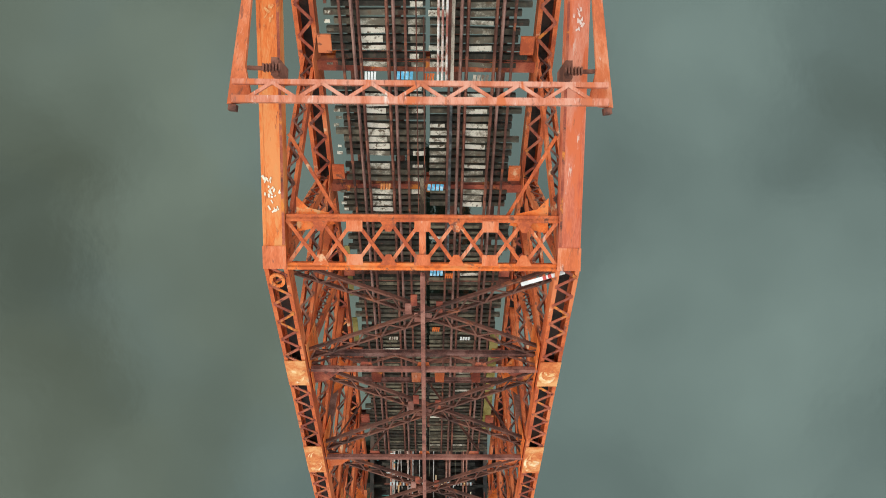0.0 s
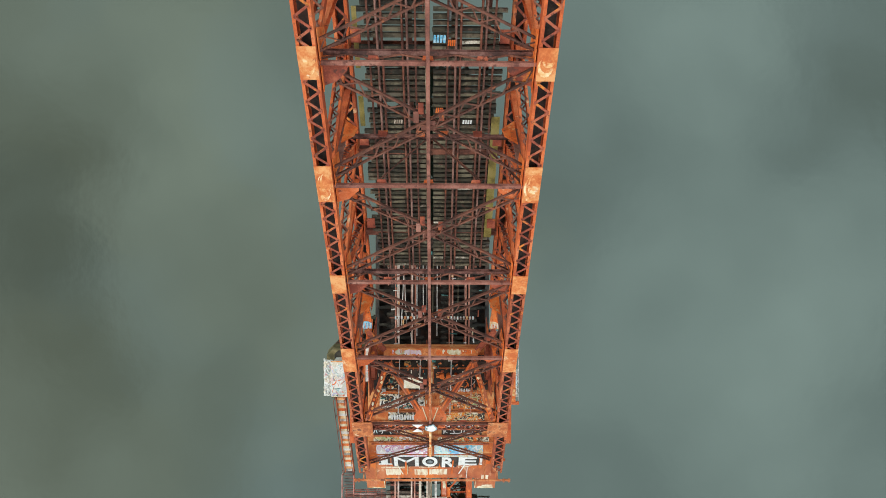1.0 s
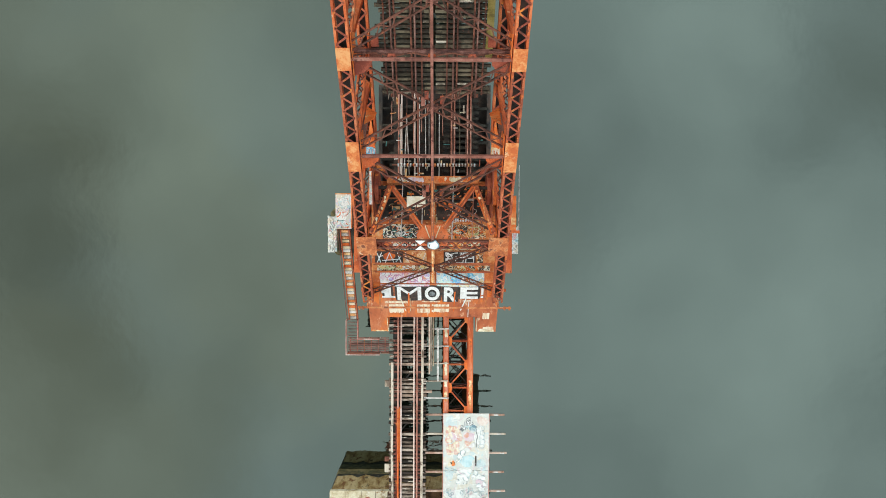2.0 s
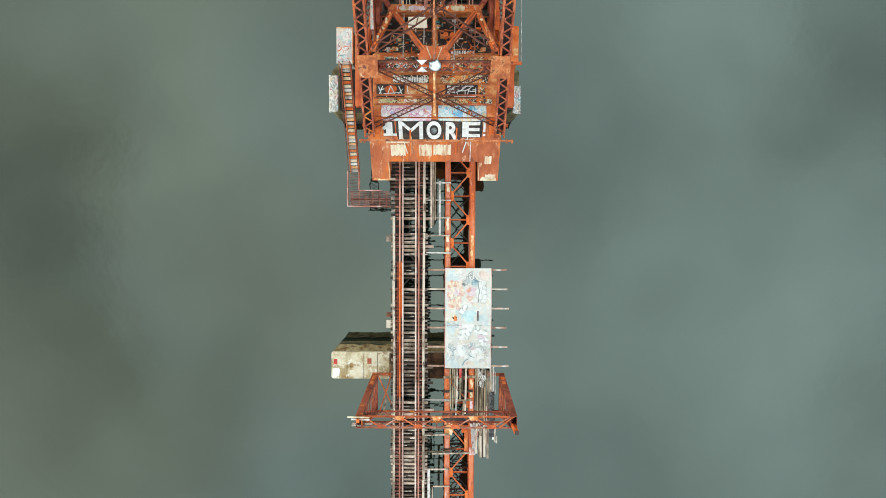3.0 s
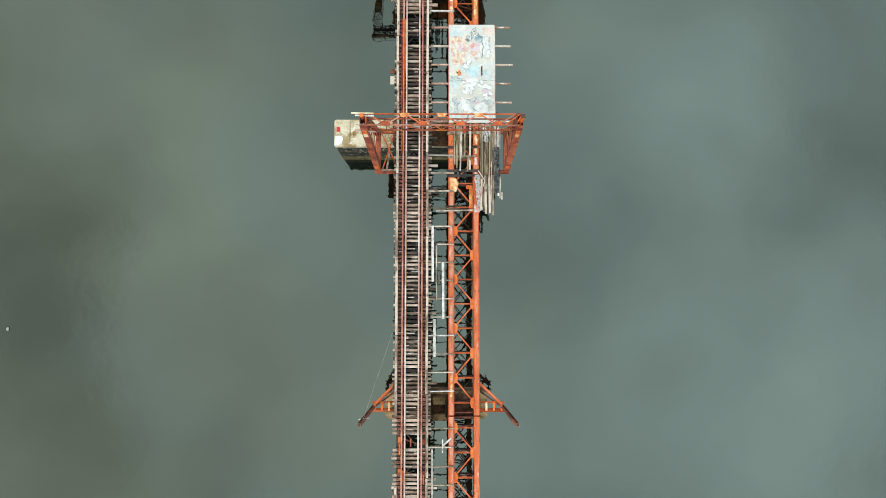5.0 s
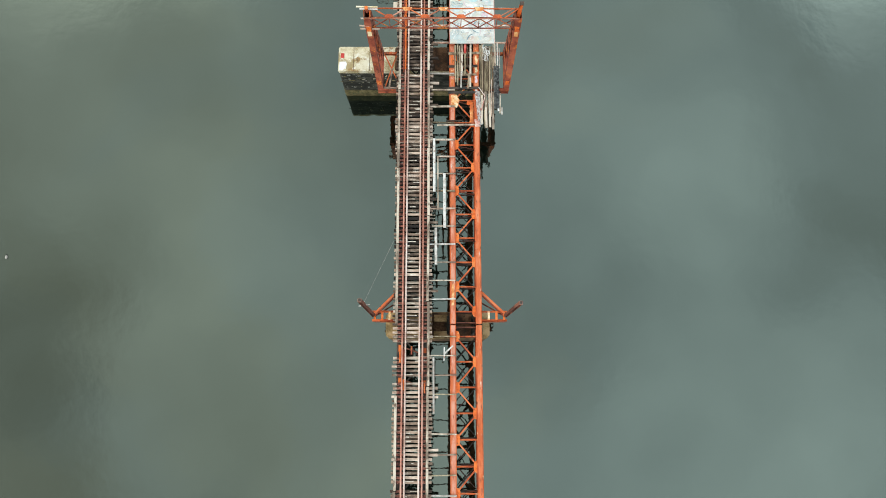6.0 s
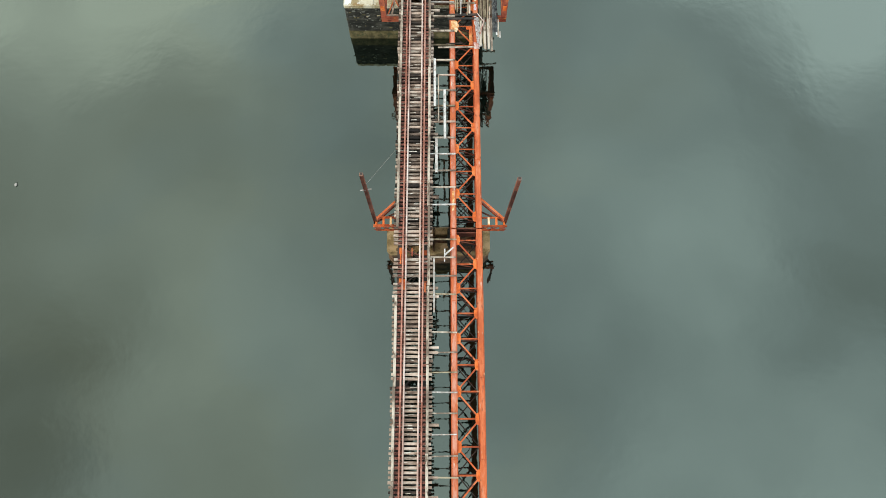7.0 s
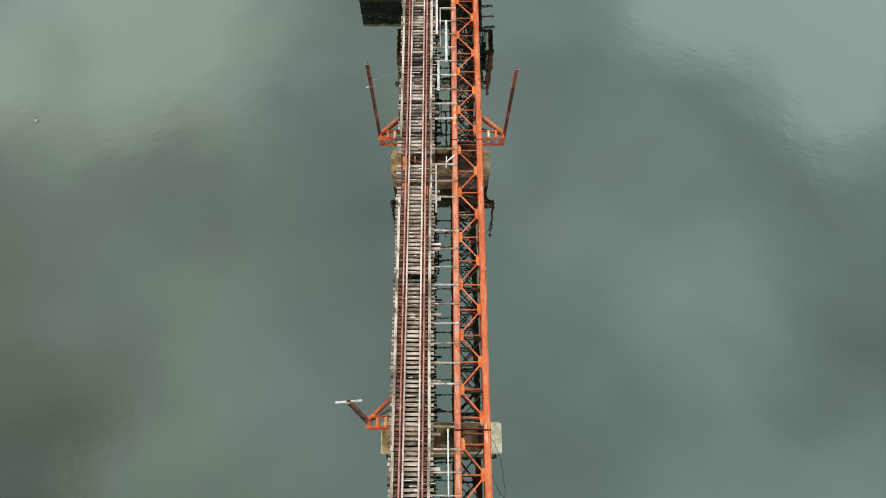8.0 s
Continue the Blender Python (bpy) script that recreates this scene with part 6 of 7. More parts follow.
for y0 in (-69.6, -72.0):
    beam(track, "steel_plate", (-3.35, y0, 5.83), (-3.35, y0 - 0.5, 5.83), 0.26, 0.04, BRIGHT)
    beam(track, "steel_plate", (-1.5, y0 - 0.2, 5.83), (-1.5, y0 - 0.6, 5.83), 0.22, 0.04, ORANGE)
    beam(track, "steel_strut", (-3.3, y0 - 0.1, 5.75), (-1.6, y0 - 0.7, 5.75), 0.1, 0.08, RUST)
for x0, y0, y1, mat in ((-4.03, -40.6, -40.95, RUST), (-4.03, -41.2, -41.85, TIMBER), (-4.03, -34.4, -34.9, TIMBER)):
    block(track, "tie_end_board", x0 - 0.25, x0 + 0.22, y1, y0, 5.72, 5.9, mat)

# second track fragments under the lifted leaf: fixed floor between pier and tower
# girders, plate, struts and ties are near-black: the leaf's shade is in their colour
floor = thing("tower_floor", (-0.4, -18, 5.0), "steel floor framing and rails under the lifted leaf, coloured dark as deep shade", "bridge floor")
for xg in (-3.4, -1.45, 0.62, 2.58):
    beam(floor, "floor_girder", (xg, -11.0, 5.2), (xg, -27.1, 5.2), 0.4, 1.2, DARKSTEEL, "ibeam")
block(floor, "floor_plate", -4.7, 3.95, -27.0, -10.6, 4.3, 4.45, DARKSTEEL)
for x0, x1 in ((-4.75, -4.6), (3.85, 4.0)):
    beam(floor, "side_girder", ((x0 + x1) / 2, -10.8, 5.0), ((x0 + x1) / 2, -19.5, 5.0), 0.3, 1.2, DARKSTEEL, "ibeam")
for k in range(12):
    beam(floor, "floor_strut", (-4.6, -11.3 - k * 1.35, 5.5), (3.9, -11.3 - k * 1.35, 5.5), 0.2, 0.3, SHADEDARK, "ibeam")
for dx in (-0.755, -0.52, 0.52, 0.755):
    beam(floor, "rail", (1.72 + dx, -11.0, TZ + 0.105), (1.72 + dx, -27.0, TZ + 0.105), 0.13, 0.17, RAIL, "rail")
for xa, ya, xb, yb in ((-3.05, -12.5, -3.05, -19.0), (-2.55, -13.5, -2.75, -18.0), (-2.55, -13.5, -2.35, -18.0), (-1.55, -11.5, -1.55, -18.8), (-1.1, -12.0, -1.05, -17.5), (0.0, -13.0, 0.0, -18.8)):
    beam(floor, "pale_pipe", (xa, ya, 6.35), (xb, yb, 6.35), 0.07, 0.07, PALE, "round")
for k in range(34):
    beam(floor, "tie", (0.3, -11.2 - k * 0.46, TZ - 0.1), (3.1, -11.2 - k * 0.46, TZ - 0.1), 0.22, 0.22, SHADEDARK, "worn")
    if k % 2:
        beam(floor, "tie", (-3.9, -11.2 - k * 0.46, TZ - 0.1), (-1.0, -11.2 - k * 0.46, TZ - 0.1), 0.22, 0.22, SHADEDARK, "worn")

rnd = random.Random(52)
bm = bmesh.new()
put_profile(bm, OUTLINES["round"], (-3.6, -17.3, 7.2), (2.9, -17.3, 7.2), 0.12, 0.12, (0, 0, 1))
shaft = part(floor, "line_shaft", bm, RUST)
for k in range(26):
    xa = -3.2 + 0.235 * k
    beam(shaft, "collar", (xa, -17.3, 7.2), (xa + 0.12, -17.3, 7.2), 0.26, 0.26, rnd.choice((CHALK, PALE, SKYWASH, BLEACHED, WHITE)), "round")
for k in range(12):
    xa, ya = -3.7 + 0.58 * k + rnd.uniform(-0.12, 0.12), rnd.uniform(-11.4, -13.2)
    beam(floor, "pale_pipe", (xa, ya, 6.5 + 0.02 * k), (xa + rnd.uniform(-0.04, 0.04), ya - rnd.uniform(2.5, 6.0), 6.5 + 0.02 * k), 0.04, 0.04, rnd.choice((PALE, DARKRAIL, GUARDRAIL, OLIVEPAD, RAIL)), "round")
for k in range(90):
    xa, ya = rnd.uniform(-4.2, 3.4), rnd.uniform(-26.0, -11.5)
    a, n = rnd.choice((0.0, 0.1, 1.5, 1.57)) + rnd.uniform(-0.1, 0.1), rnd.uniform(0.15, 0.7)
    beam(floor, "scrap_bar", (xa, ya, 6.32 + 0.004 * k), (xa + n * math.cos(a), ya + n * math.sin(a), 6.32 + 0.004 * k), rnd.uniform(0.04, 0.12), 0.05, rnd.choice((PALE, WHITECON, BLEACHED, CHALK, TIMBER, REDRUST, TEAL)))

# ---- walkway bearers between the track and the stripped girders ----
walkway = thing("walkway_bearers", (0, -70, 5.85), "pale weathered timber bearers and leftover white walkway planks", "walkway")
rnd = random.Random(8)
for y in [-30.2 - 1.4 * k for k in range(5)] + [-47.66 - 1.42 * k for k in range(45)]:
    if rnd.random() > 0.05:
        j = rnd.uniform(-0.1, 0.1)
        beam(walkway, "bearer", (-1.2 + j, y + rnd.uniform(-0.05, 0.05), 5.92), (0.82 + j * 0.4, y, 5.92), rnd.uniform(0.08, 0.12), 0.16, rnd.choice((PALE, TIMBER, PALETIE, TIMBER, OLIVEWOOD)), "worn")
for x0, y0, y1, w, mat in (
    (-0.04, -30.1, -34.4, 0.16, PALE), (-0.57, -28.4, -33.6, 0.14, TIMBER), (-0.40, -28.6, -33.2, 0.12, BROWNWOOD), (-0.72, -28.4, -33.8, 0.12, PALETIE), (-0.85, -53.3, -57.7, 0.2, PALE), (-0.55, -54.8, -59.2, 0.10, TIMBER),
    (-0.04, -56.2, -60.6, 0.2, PALE), (-0.7, -60.6, -63.5, 0.2, PALE), (-0.86, -70.5, -74.6, 0.14, PALE), (-0.03, -90.4, -94.6, 0.1, PALE)):
    beam(walkway, "walk_plank", (x0, y0, 6.06), (x0 + 0.02, y1, 6.06), w, 0.06, mat, "worn")
beam(walkway, "loose_plank", (-0.05, -70.25, 6.1), (0.6, -69.65, 6.12), 0.12, 0.06, PALE)
beam(walkway, "loose_plank", (-0.05, -69.75, 6.08), (-0.07, -70.75, 6.08), 0.09, 0.06, PALE)

# worn and sprayed patches on the girder tops
jag = random.Random(41)
for xg, y0, y1, mat in (
    (2.58, -45.5, -45.9, BRIGHT), (2.58, -49.0, -49.2, PALEPINK), (0.62, -48.1, -48.7, WARMPLATE), (0.62, -30.3, -30.9, WHITECON), (0.62, -32.9, -34.0, WHITECON), (0.62, -34.4, -34.9, WHITECON), (0.62, -35.3, -36.1, BLEACHED), (0.62, -31.4, -31.8, BRIGHT), (2.58, -34.4, -36.6, BLEACHED), (2.58, -31.0, -31.5, BRIGHT),
    (0.62, -45.9, -46.7, BRIGHT), (0.62, -47.3, -47.7, BLEACHED), (2.58, -46.0, -46.8, BLEACHED), (2.58, -47.0, -47.5, WHITECON), (2.58, -47.8, -48.4, PALEPINK), (0.62, -65.0, -66.6, BLEACHED)):
    steps = max(3, int((y0 - y1) / 0.14))
    ring = [(xg - jag.uniform(0.05, 0.145), y0 + (y1 - y0) * k / steps, GT + 0.0265) for k in range(steps + 1)] + [(xg + jag.uniform(0.05, 0.145), y1 + (y0 - y1) * k / steps, GT + 0.0265) for k in range(steps + 1)]
    plate(walkway, "flaked_patch", ring, (0, 0, 0.004), mat)

# ---- the sprayed slab on long bearers ----
slab = thing("deck_slab", (2.32, -41, 5.9), "flat pale concrete deck slab covered with faded pastel graffiti", "slab")
block(slab, "slab_panel", 0.40, 4.12, -41.6, -37.0, 5.96, 6.12, GRAF_SLAB, "", 0.02)
block(slab, "slab_panel", 0.40, 4.12, -45.05, -41.62, 5.96, 6.12, GRAF_SLAB, "", 0.02)
block(slab, "hatch", 3.0, 3.1, -41.2, -40.42, 6.12, 6.165, BLACK)
rnd = random.Random(5)
ZS = 6.123      # just over the slab's top


def put_down(kind, *args):
    """Lays one sprayed mark on the slab, each a hair above the last."""
    global ZS
    ZS += 0.00045
    if kind == "blob":
        cx, cy, rx, ry, mat = args
        return blob(slab, "sprayed_patch", cx, cy, rx, ry, ZS, mat, rnd, 0.2, 14)
    if kind == "loop":
        cx, cy, rx, ry, width, mat = args
        return loop(slab, "sprayed_outline", cx, cy, rx, ry, ZS, width, mat, rnd)
    if kind == "line":
        p, q, width, mat = args
        return beam(slab, "sprayed_stroke", (*p, ZS), (*q, ZS), width, 0.002, mat)
    bounds, size, width, mat = args
    return stroke(slab, "sprayed_stroke", bounds, ZS, size, width, mat, rnd)


# washed-out clouds of colour
for cx, cy, rx, ry, m in (
    (1.25, -38.6, 0.55, 0.55, PALEPINK), (1.2, -39.7, 0.5, 0.5, BLUSH), (2.5, -38.9, 0.4, 0.5, PALEPINK), (2.55, -39.6, 0.35, 0.35, BLUSH), (3.35, -38.9, 0.35, 0.9, CHALK), (2.35, -40.85, 0.66, 0.42, PALECYAN),
    (0.95, -42.0, 0.38, 0.4, SKYWASH), (2.2, -41.8, 0.6, 0.35, CHALK), (3.45, -42.6, 0.34, 0.36, PALEPINK), (1.4, -43.6, 0.7, 0.5, CHALK), (2.9, -44.0, 0.8, 0.5, CHALK), (2.2, -44.65, 0.3, 0.22, BLUSH),
    (3.5, -41.2, 0.45, 0.4, SKYWASH), (1.0, -44.5, 0.35, 0.3, SKYWASH), (3.6, -37.6, 0.4, 0.4, BLUSH), (0.9, -37.5, 0.3, 0.35, SKYWASH)):
    put_down("blob", cx, cy, rx, ry, m)
# the large tag: cream letters over salmon
for cx, cy, rx, ry in ((0.95, -38.3, 0.3, 0.3), (1.45, -38.4, 0.3, 0.36), (1.75, -38.9, 0.26, 0.3), (0.85, -39.2, 0.22, 0.4), (1.35, -39.5, 0.36, 0.4), (0.9, -40.0, 0.26, 0.25), (1.45, -40.1, 0.25, 0.2)):
    put_down("blob", cx, cy, rx, ry, SALMON)
for p, q in (((0.75, -38.1), (1.15, -38.9)), ((1.15, -38.05), (0.8, -38.95)), ((1.3, -38.05), (1.55, -38.7)), ((1.75, -37.95), (1.45, -38.65)), ((1.5, -38.2), (1.9, -38.9)), ((0.7, -39.15), (1.2, -39.35)), ((0.95, -39.0), (1.0, -39.8)), ((0.7, -39.75), (1.3, -40.0)), ((1.3, -39.1), (1.4, -39.9)), ((1.2, -39.45), (1.65, -39.3)), ((0.75, -40.2), (1.25, -40.25)), ((1.5, -39.75), (1.75, -40.2))):
    put_down("line", p, q, rnd.uniform(0.12, 0.18), CREAM)
for k in range(10):
    put_down("stroke", (0.65, 1.9, -40.3, -37.95), 0.45, 0.035, SALMON)
# the slanted tag at the end, white on dark grey over blue
put_down("blob", 2.72, -38.15, 0.42, 0.3, GREYBLUE)
for p, q in (((1.85, -37.95), (2.15, -38.3)), ((2.15, -38.3), (2.2, -37.65)), ((2.3, -37.5), (2.5, -37.95)), ((2.3, -37.5), (2.62, -37.3)), ((2.4, -37.72), (2.66, -37.55)), ((2.5, -37.95), (2.82, -37.75)), ((1.8, -38.2), (2.0, -38.42))):
    put_down("line", p, q, 0.17, DARKGREY)
for p, q in (((1.86, -37.97), (2.14, -38.27)), ((2.15, -38.27), (2.19, -37.68)), ((2.3, -37.52), (2.49, -37.93)), ((2.31, -37.51), (2.6, -37.32)), ((2.41, -37.72), (2.64, -37.57)), ((2.51, -37.93), (2.8, -37.76))):
    put_down("line", p, q, 0.075, WHITE)
# rounded letters in pink and white, and the long dark scrawl
for cx, cy, rx, ry, m in ((2.3, -38.75, 0.22, 0.2, SALMON), (2.65, -38.9, 0.2, 0.28, PALEPINK), (2.4, -39.4, 0.24, 0.24, SALMON), (2.75, -39.55, 0.2, 0.2, CHALK), (2.35, -39.9, 0.2, 0.16, CHALK)):
    put_down("blob", cx, cy, rx, ry, m)
    put_down("loop", cx, cy, rx * 0.9, ry * 0.9, 0.035, WHITE)
x0, y0 = 3.12, -38.0
for k in range(12):
    x1, y1 = 3.12 + rnd.uniform(-0.07, 0.07), y0 - 0.145
    put_down("line", (x0, y0), (x1, y1 - 0.02), 0.045, DARKGREY)
    x0, y0 = x1, y1
for k in range(5):
    put_down("loop", 3.48 + rnd.uniform(-0.08, 0.08), -38.2 - 0.36 * k, 0.17, 0.16, 0.05, WHITE)
    put_down("loop", 3.5 + rnd.uniform(-0.08, 0.08), -38.2 - 0.36 * k, 0.21, 0.2, 0.02, GREYBLUE)
# small outlined tag, dotted yellow patch, cyan band
for cx, cy in ((1.75, -40.45), (2.0, -40.15)):
    put_down("blob", cx, cy, 0.17, 0.22, CHALK)
    put_down("loop", cx, cy, 0.19, 0.24, 0.03, GREYBLUE)
    put_down("loop", cx, cy + 0.05, 0.08, 0.08, 0.025, DARKGREY)
put_down("blob", 1.15, -41.0, 0.30, 0.27, CREAM)
put_down("blob", 1.25, -41.02, 0.17, 0.2, BRIGHT)
put_down("blob", 1.08, -40.98, 0.07, 0.08, BLACK)
put_down("blob", 1.34, -40.95, 0.04, 0.05, BLACK)
for k in range(12):
    put_down("stroke", (0.6, 1.5, -41.75, -41.3), 0.4, 0.03, GREYBLUE if k % 2 else PALECYAN)
# clusters of white bubbles with thin grey rims
for cx, cy, r in ((1.75, -42.1, 0.2), (2.05, -42.0, 0.2), (2.25, -42.25, 0.18), (1.9, -42.45, 0.24), (1.6, -42.5, 0.16), (2.2, -42.6, 0.15), (3.05, -41.75, 0.16), (2.85, -42.05, 0.14), (3.3, -42.1, 0.2), (3.6, -42.2, 0.2), (3.75, -42.7, 0.16), (3.5, -43.1, 0.2), (3.3, -42.8, 0.16)):
    put_down("blob", cx, cy, r, r, CHALK)
    put_down("loop", cx, cy, r, r, 0.024, GREYBLUE)
for k in range(60):
    m = (WHITE, CHALK, GREYBLUE, WHITE, SKYWASH, CREAM, WHITE, PALEPINK)[k % 8]
    put_down("stroke", (0.65, 3.95, -44.85, -42.7), rnd.uniform(0.3, 0.7), rnd.uniform(0.03, 0.08), m)
for k in range(34):
    m = (WHITE, CHALK, PALECYAN, CREAM, PALEPINK)[k % 5]
    put_down("stroke", (0.65, 3.95, -42.8, -37.15), rnd.uniform(0.3, 0.6), rnd.uniform(0.03, 0.06), m)
for k in range(14):
    put_down("loop", rnd.uniform(0.8, 3.7), rnd.uniform(-44.7, -43.0), rnd.uniform(0.1, 0.2), rnd.uniform(0.1, 0.2), 0.022, GREYBLUE)
for xe in (0.415, 4.105):
    beam(slab, "edge_angle", (xe, -37.02, 6.128), (xe, -45.03, 6.128), 0.05, 0.02, PINKRAIL)
for k in range(6):
    yy = -37.15 - 1.55 * k
    beam(slab, "bearer", (-1.0, yy, 5.88), (5.35 + 0.1 * (k % 3), yy, 5.88), 0.13, 0.16, TIMBER if k == 1 else PINKWOOD, "worn")
    beam(slab, "bearer_tip", (4.5 + 0.25 * (k % 3), yy, 5.962), (4.85 + 0.25 * (k % 3), yy, 5.962), 0.11, 0.012, PALE)

# ---- heap of loose planks ----
rnd = random.Random(21)
for x0, y0, y1, w, level, m in (
    (0.86, -45.1, -48.4, 0.11, 0, OLIVEWOOD), (1.06, -45.1, -48.7, 0.13, 0, OLIVEWOOD), (1.22, -45.15, -48.0, 0.09, 0, BROWNWOOD), (1.40, -45.1, -47.85, 0.17, 0, TIMBER), (1.70, -45.9, -47.7, 0.15, 0, OLIVEWOOD), (1.88, -45.2, -47.0, 0.09, 0, BROWNWOOD), (2.14, -45.08, -48.8, 0.15, 0, TIMBER),
    (1.36, -47.5, -48.9, 0.12, 1, PALE), (1.96, -47.6, -48.95, 0.12, 0, BROWNWOOD), (2.92, -45.2, -49.9, 0.13, 0, OLIVEWOOD), (3.08, -45.1, -50.6, 0.12, 0, BROWNWOOD), (3.24, -45.3, -52.2, 0.12, 0, OLIVEWOOD), (3.40, -45.2, -49.4, 0.14, 0, TIMBER), (3.56, -45.3, -50.2, 0.12, 0, BROWNWOOD),
    (3.70, -45.2, -48.6, 0.13, 0, OLIVEWOOD), (3.86, -45.2, -49.0, 0.12, 0, BROWNWOOD), (3.16, -46.2, -50.8, 0.10, 1, BROWNWOOD), (3.32, -46.9, -50.4, 0.13, 1, OLIVEWOOD), (3.50, -46.0, -49.2, 0.11, 1, OLIVEWOOD), (3.66, -46.6, -49.6, 0.10, 1, BROWNWOOD),
    (3.02, -49.6, -52.0, 0.15, 1, TIMBER), (3.30, -49.3, -52.35, 0.17, 1, TIMBER), (3.62, -49.4, -52.3, 0.16, 1, TIMBER), (3.46, -50.0, -52.4, 0.09, 0, BROWNWOOD), (3.90, -49.2, -52.45, 0.18, 0, TIMBER), (3.80, -48.2, -51.4, 0.08, 1, PALETIE),
    (4.10, -45.0, -47.6, 0.14, 1, TIMBER), (4.34, -44.9, -47.6, 0.11, 0, PALE), (4.50, -45.4, -47.2, 0.07, 0, PALE), (4.02, -46.2, -49.4, 0.09, 0, BROWNWOOD), (4.52, -49.3, -51.1, 0.11, 0, TIMBER), (4.28, -50.0, -50.9, 0.13, 0, WHITE), (4.62, -50.6, -51.2, 0.13, 0, PALE)):
    z0 = 5.925 + 0.056 * level
    pale = m in (PALE, WHITE, TIMBER)
    pl = thing("loose_plank", (x0, (y0 + y1) / 2, z0), "grey bleached timber plank lying loose across the girders" if pale else "olive-brown weathered timber plank lying loose in the heap", "plank", "heap of loose planks")
    beam(pl, "board", (x0, y0 + rnd.uniform(-0.06, 0.06), z0), (x0 + rnd.uniform(-0.07, 0.07), y1, z0), w, 0.05, m, "worn")
red = thing("loose_plank", (1.69, -45.5, 5.93), "short plank end painted red", "plank", "heap of loose planks")
beam(red, "board", (1.69, -45.08, 5.93), (1.67, -45.84, 5.93), 0.2, 0.05, REDPAINT, "worn")
for k, (ya, xa, xb, w, m) in enumerate(((-45.85, 0.3, 2.9, 0.2, BROWNWOOD), (-47.0, 0.3, 2.7, 0.2, TIE), (-47.75, 0.35, 2.6, 0.16, BROWNWOOD), (-48.9, 0.25, 4.5, 0.22, DARKSTEEL), (-49.28, 0.25, 4.5, 0.2, DARKSTEEL), (-52.1, -0.6, 2.6, 0.12, TIMBER), (-51.75, 0.1, 1.4, 0.1, TIE))):
    sl = thing("sleeper", ((xa + xb) / 2, ya, 5.86), "dark old timber sleeper laid across the girders", "sleeper", "sleepers under the planks")
    beam(sl, "timber", (xa, ya, 5.86), (xb, ya + 0.06, 5.86), w, 0.07, m, "worn")
tarp = thing("tarpaulin", (4.15, -48.9, 6.0), "rumpled dark grey tarpaulin lying over the planks", "tarpaulin")
lumpy(tarp, "sheet", 3.98, 4.42, -50.7, -47.0, 5.95, 0.05, 0.22, 5, 24, DARKTARP, rnd)
cords = thing("rope", (3.25, -46.1, 6.02), "tangle of white rope lying on the planks", "rope")
for k in range(16):
    cx, cy = 3.1 + rnd.uniform(0, 0.5), -45.35 - rnd.uniform(0, 1.3)
    loop(cords, "coil", cx, cy, rnd.uniform(0.06, 0.14), rnd.uniform(0.12, 0.3), 6.012 + 0.0035 * k, 0.026, CHALK if k % 3 else PALE, rnd)
sheet = thing("sheet_metal", (2.8, -50.6, 5.95), "crumpled white and orange metal sheet on the girder", "metal sheet")
bm = bmesh.new()
jag = random.Random(77)
grid = [[bm.verts.new((2.44 + 0.105 * c + 0.014 * r + jag.uniform(-0.03, 0.03), -49.2 - 0.17 * r + jag.uniform(-0.05, 0.05), 5.90 + jag.uniform(0, 0.10))) for c in range(5)] for r in range(18)]
for r in range(17):
    for c in range(4):
        bm.faces.new((grid[r][c], grid[r][c + 1], grid[r + 1][c + 1], grid[r + 1][c]))
bmesh.ops.solidify(bm, geom=list(bm.faces), thickness=0.012)
part(sheet, "panel", bm, SHEET)
lumpy(sheet, "crumpled_strip", 2.02, 2.3, -51.9, -50.1, 5.84, 0.04, 0.14, 3, 12, WARMPLATE, jag, "orange and cream crumpled strip")
lumpy(sheet, "crumpled_strip", 1.78, 2.28, -50.35, -50.02, 5.84, 0.05, 0.16, 5, 4, BRIGHT, jag, "bright orange crumpled strip")
lumpy(sheet, "crumpled_strip", 2.42, 2.9, -52.2, -51.6, 5.84, 0.05, 0.18, 5, 6, PINKRAIL, jag, "red and white crumpled end")
beam(sheet, "strip", (2.75, -48.9, 6.06), (3.25, -49.7, 6.1), 0.06, 0.03, PINKRAIL)
beam(sheet, "strip", (3.25, -49.7, 6.1), (2.95, -50.9, 6.06), 0.06, 0.03, PINKRAIL)
plate(sheet, "patch", [(0.5, -49.5, 5.83), (0.95, -49.45, 5.83), (1.2, -49.9, 5.83), (1.0, -50.6, 5.83), (0.5, -50.4, 5.83)], (0, 0, 0.02), BLEACHED)


# ---- signal gantry over both tracks ----
gantry = thing("signal_gantry", (-0.3, -48.6, 5.5), "rusted orange lattice gantry spanning both tracks", "gantry")
GZ, GA, GB = 13.7, -46.62, -47.38      # the beam's top, and its far and near edges
for yy, zz, m in ((GA, GZ, ORANGE), (GB, GZ, FADED), (GA, GZ - 1.15, REDRUST), (GB, GZ - 1.25, REDRUST)):
    beam(gantry, "beam_chord", (-5.6, yy, zz), (5.15, yy, zz), 0.10, 0.10, m, "angle")
bays = 8
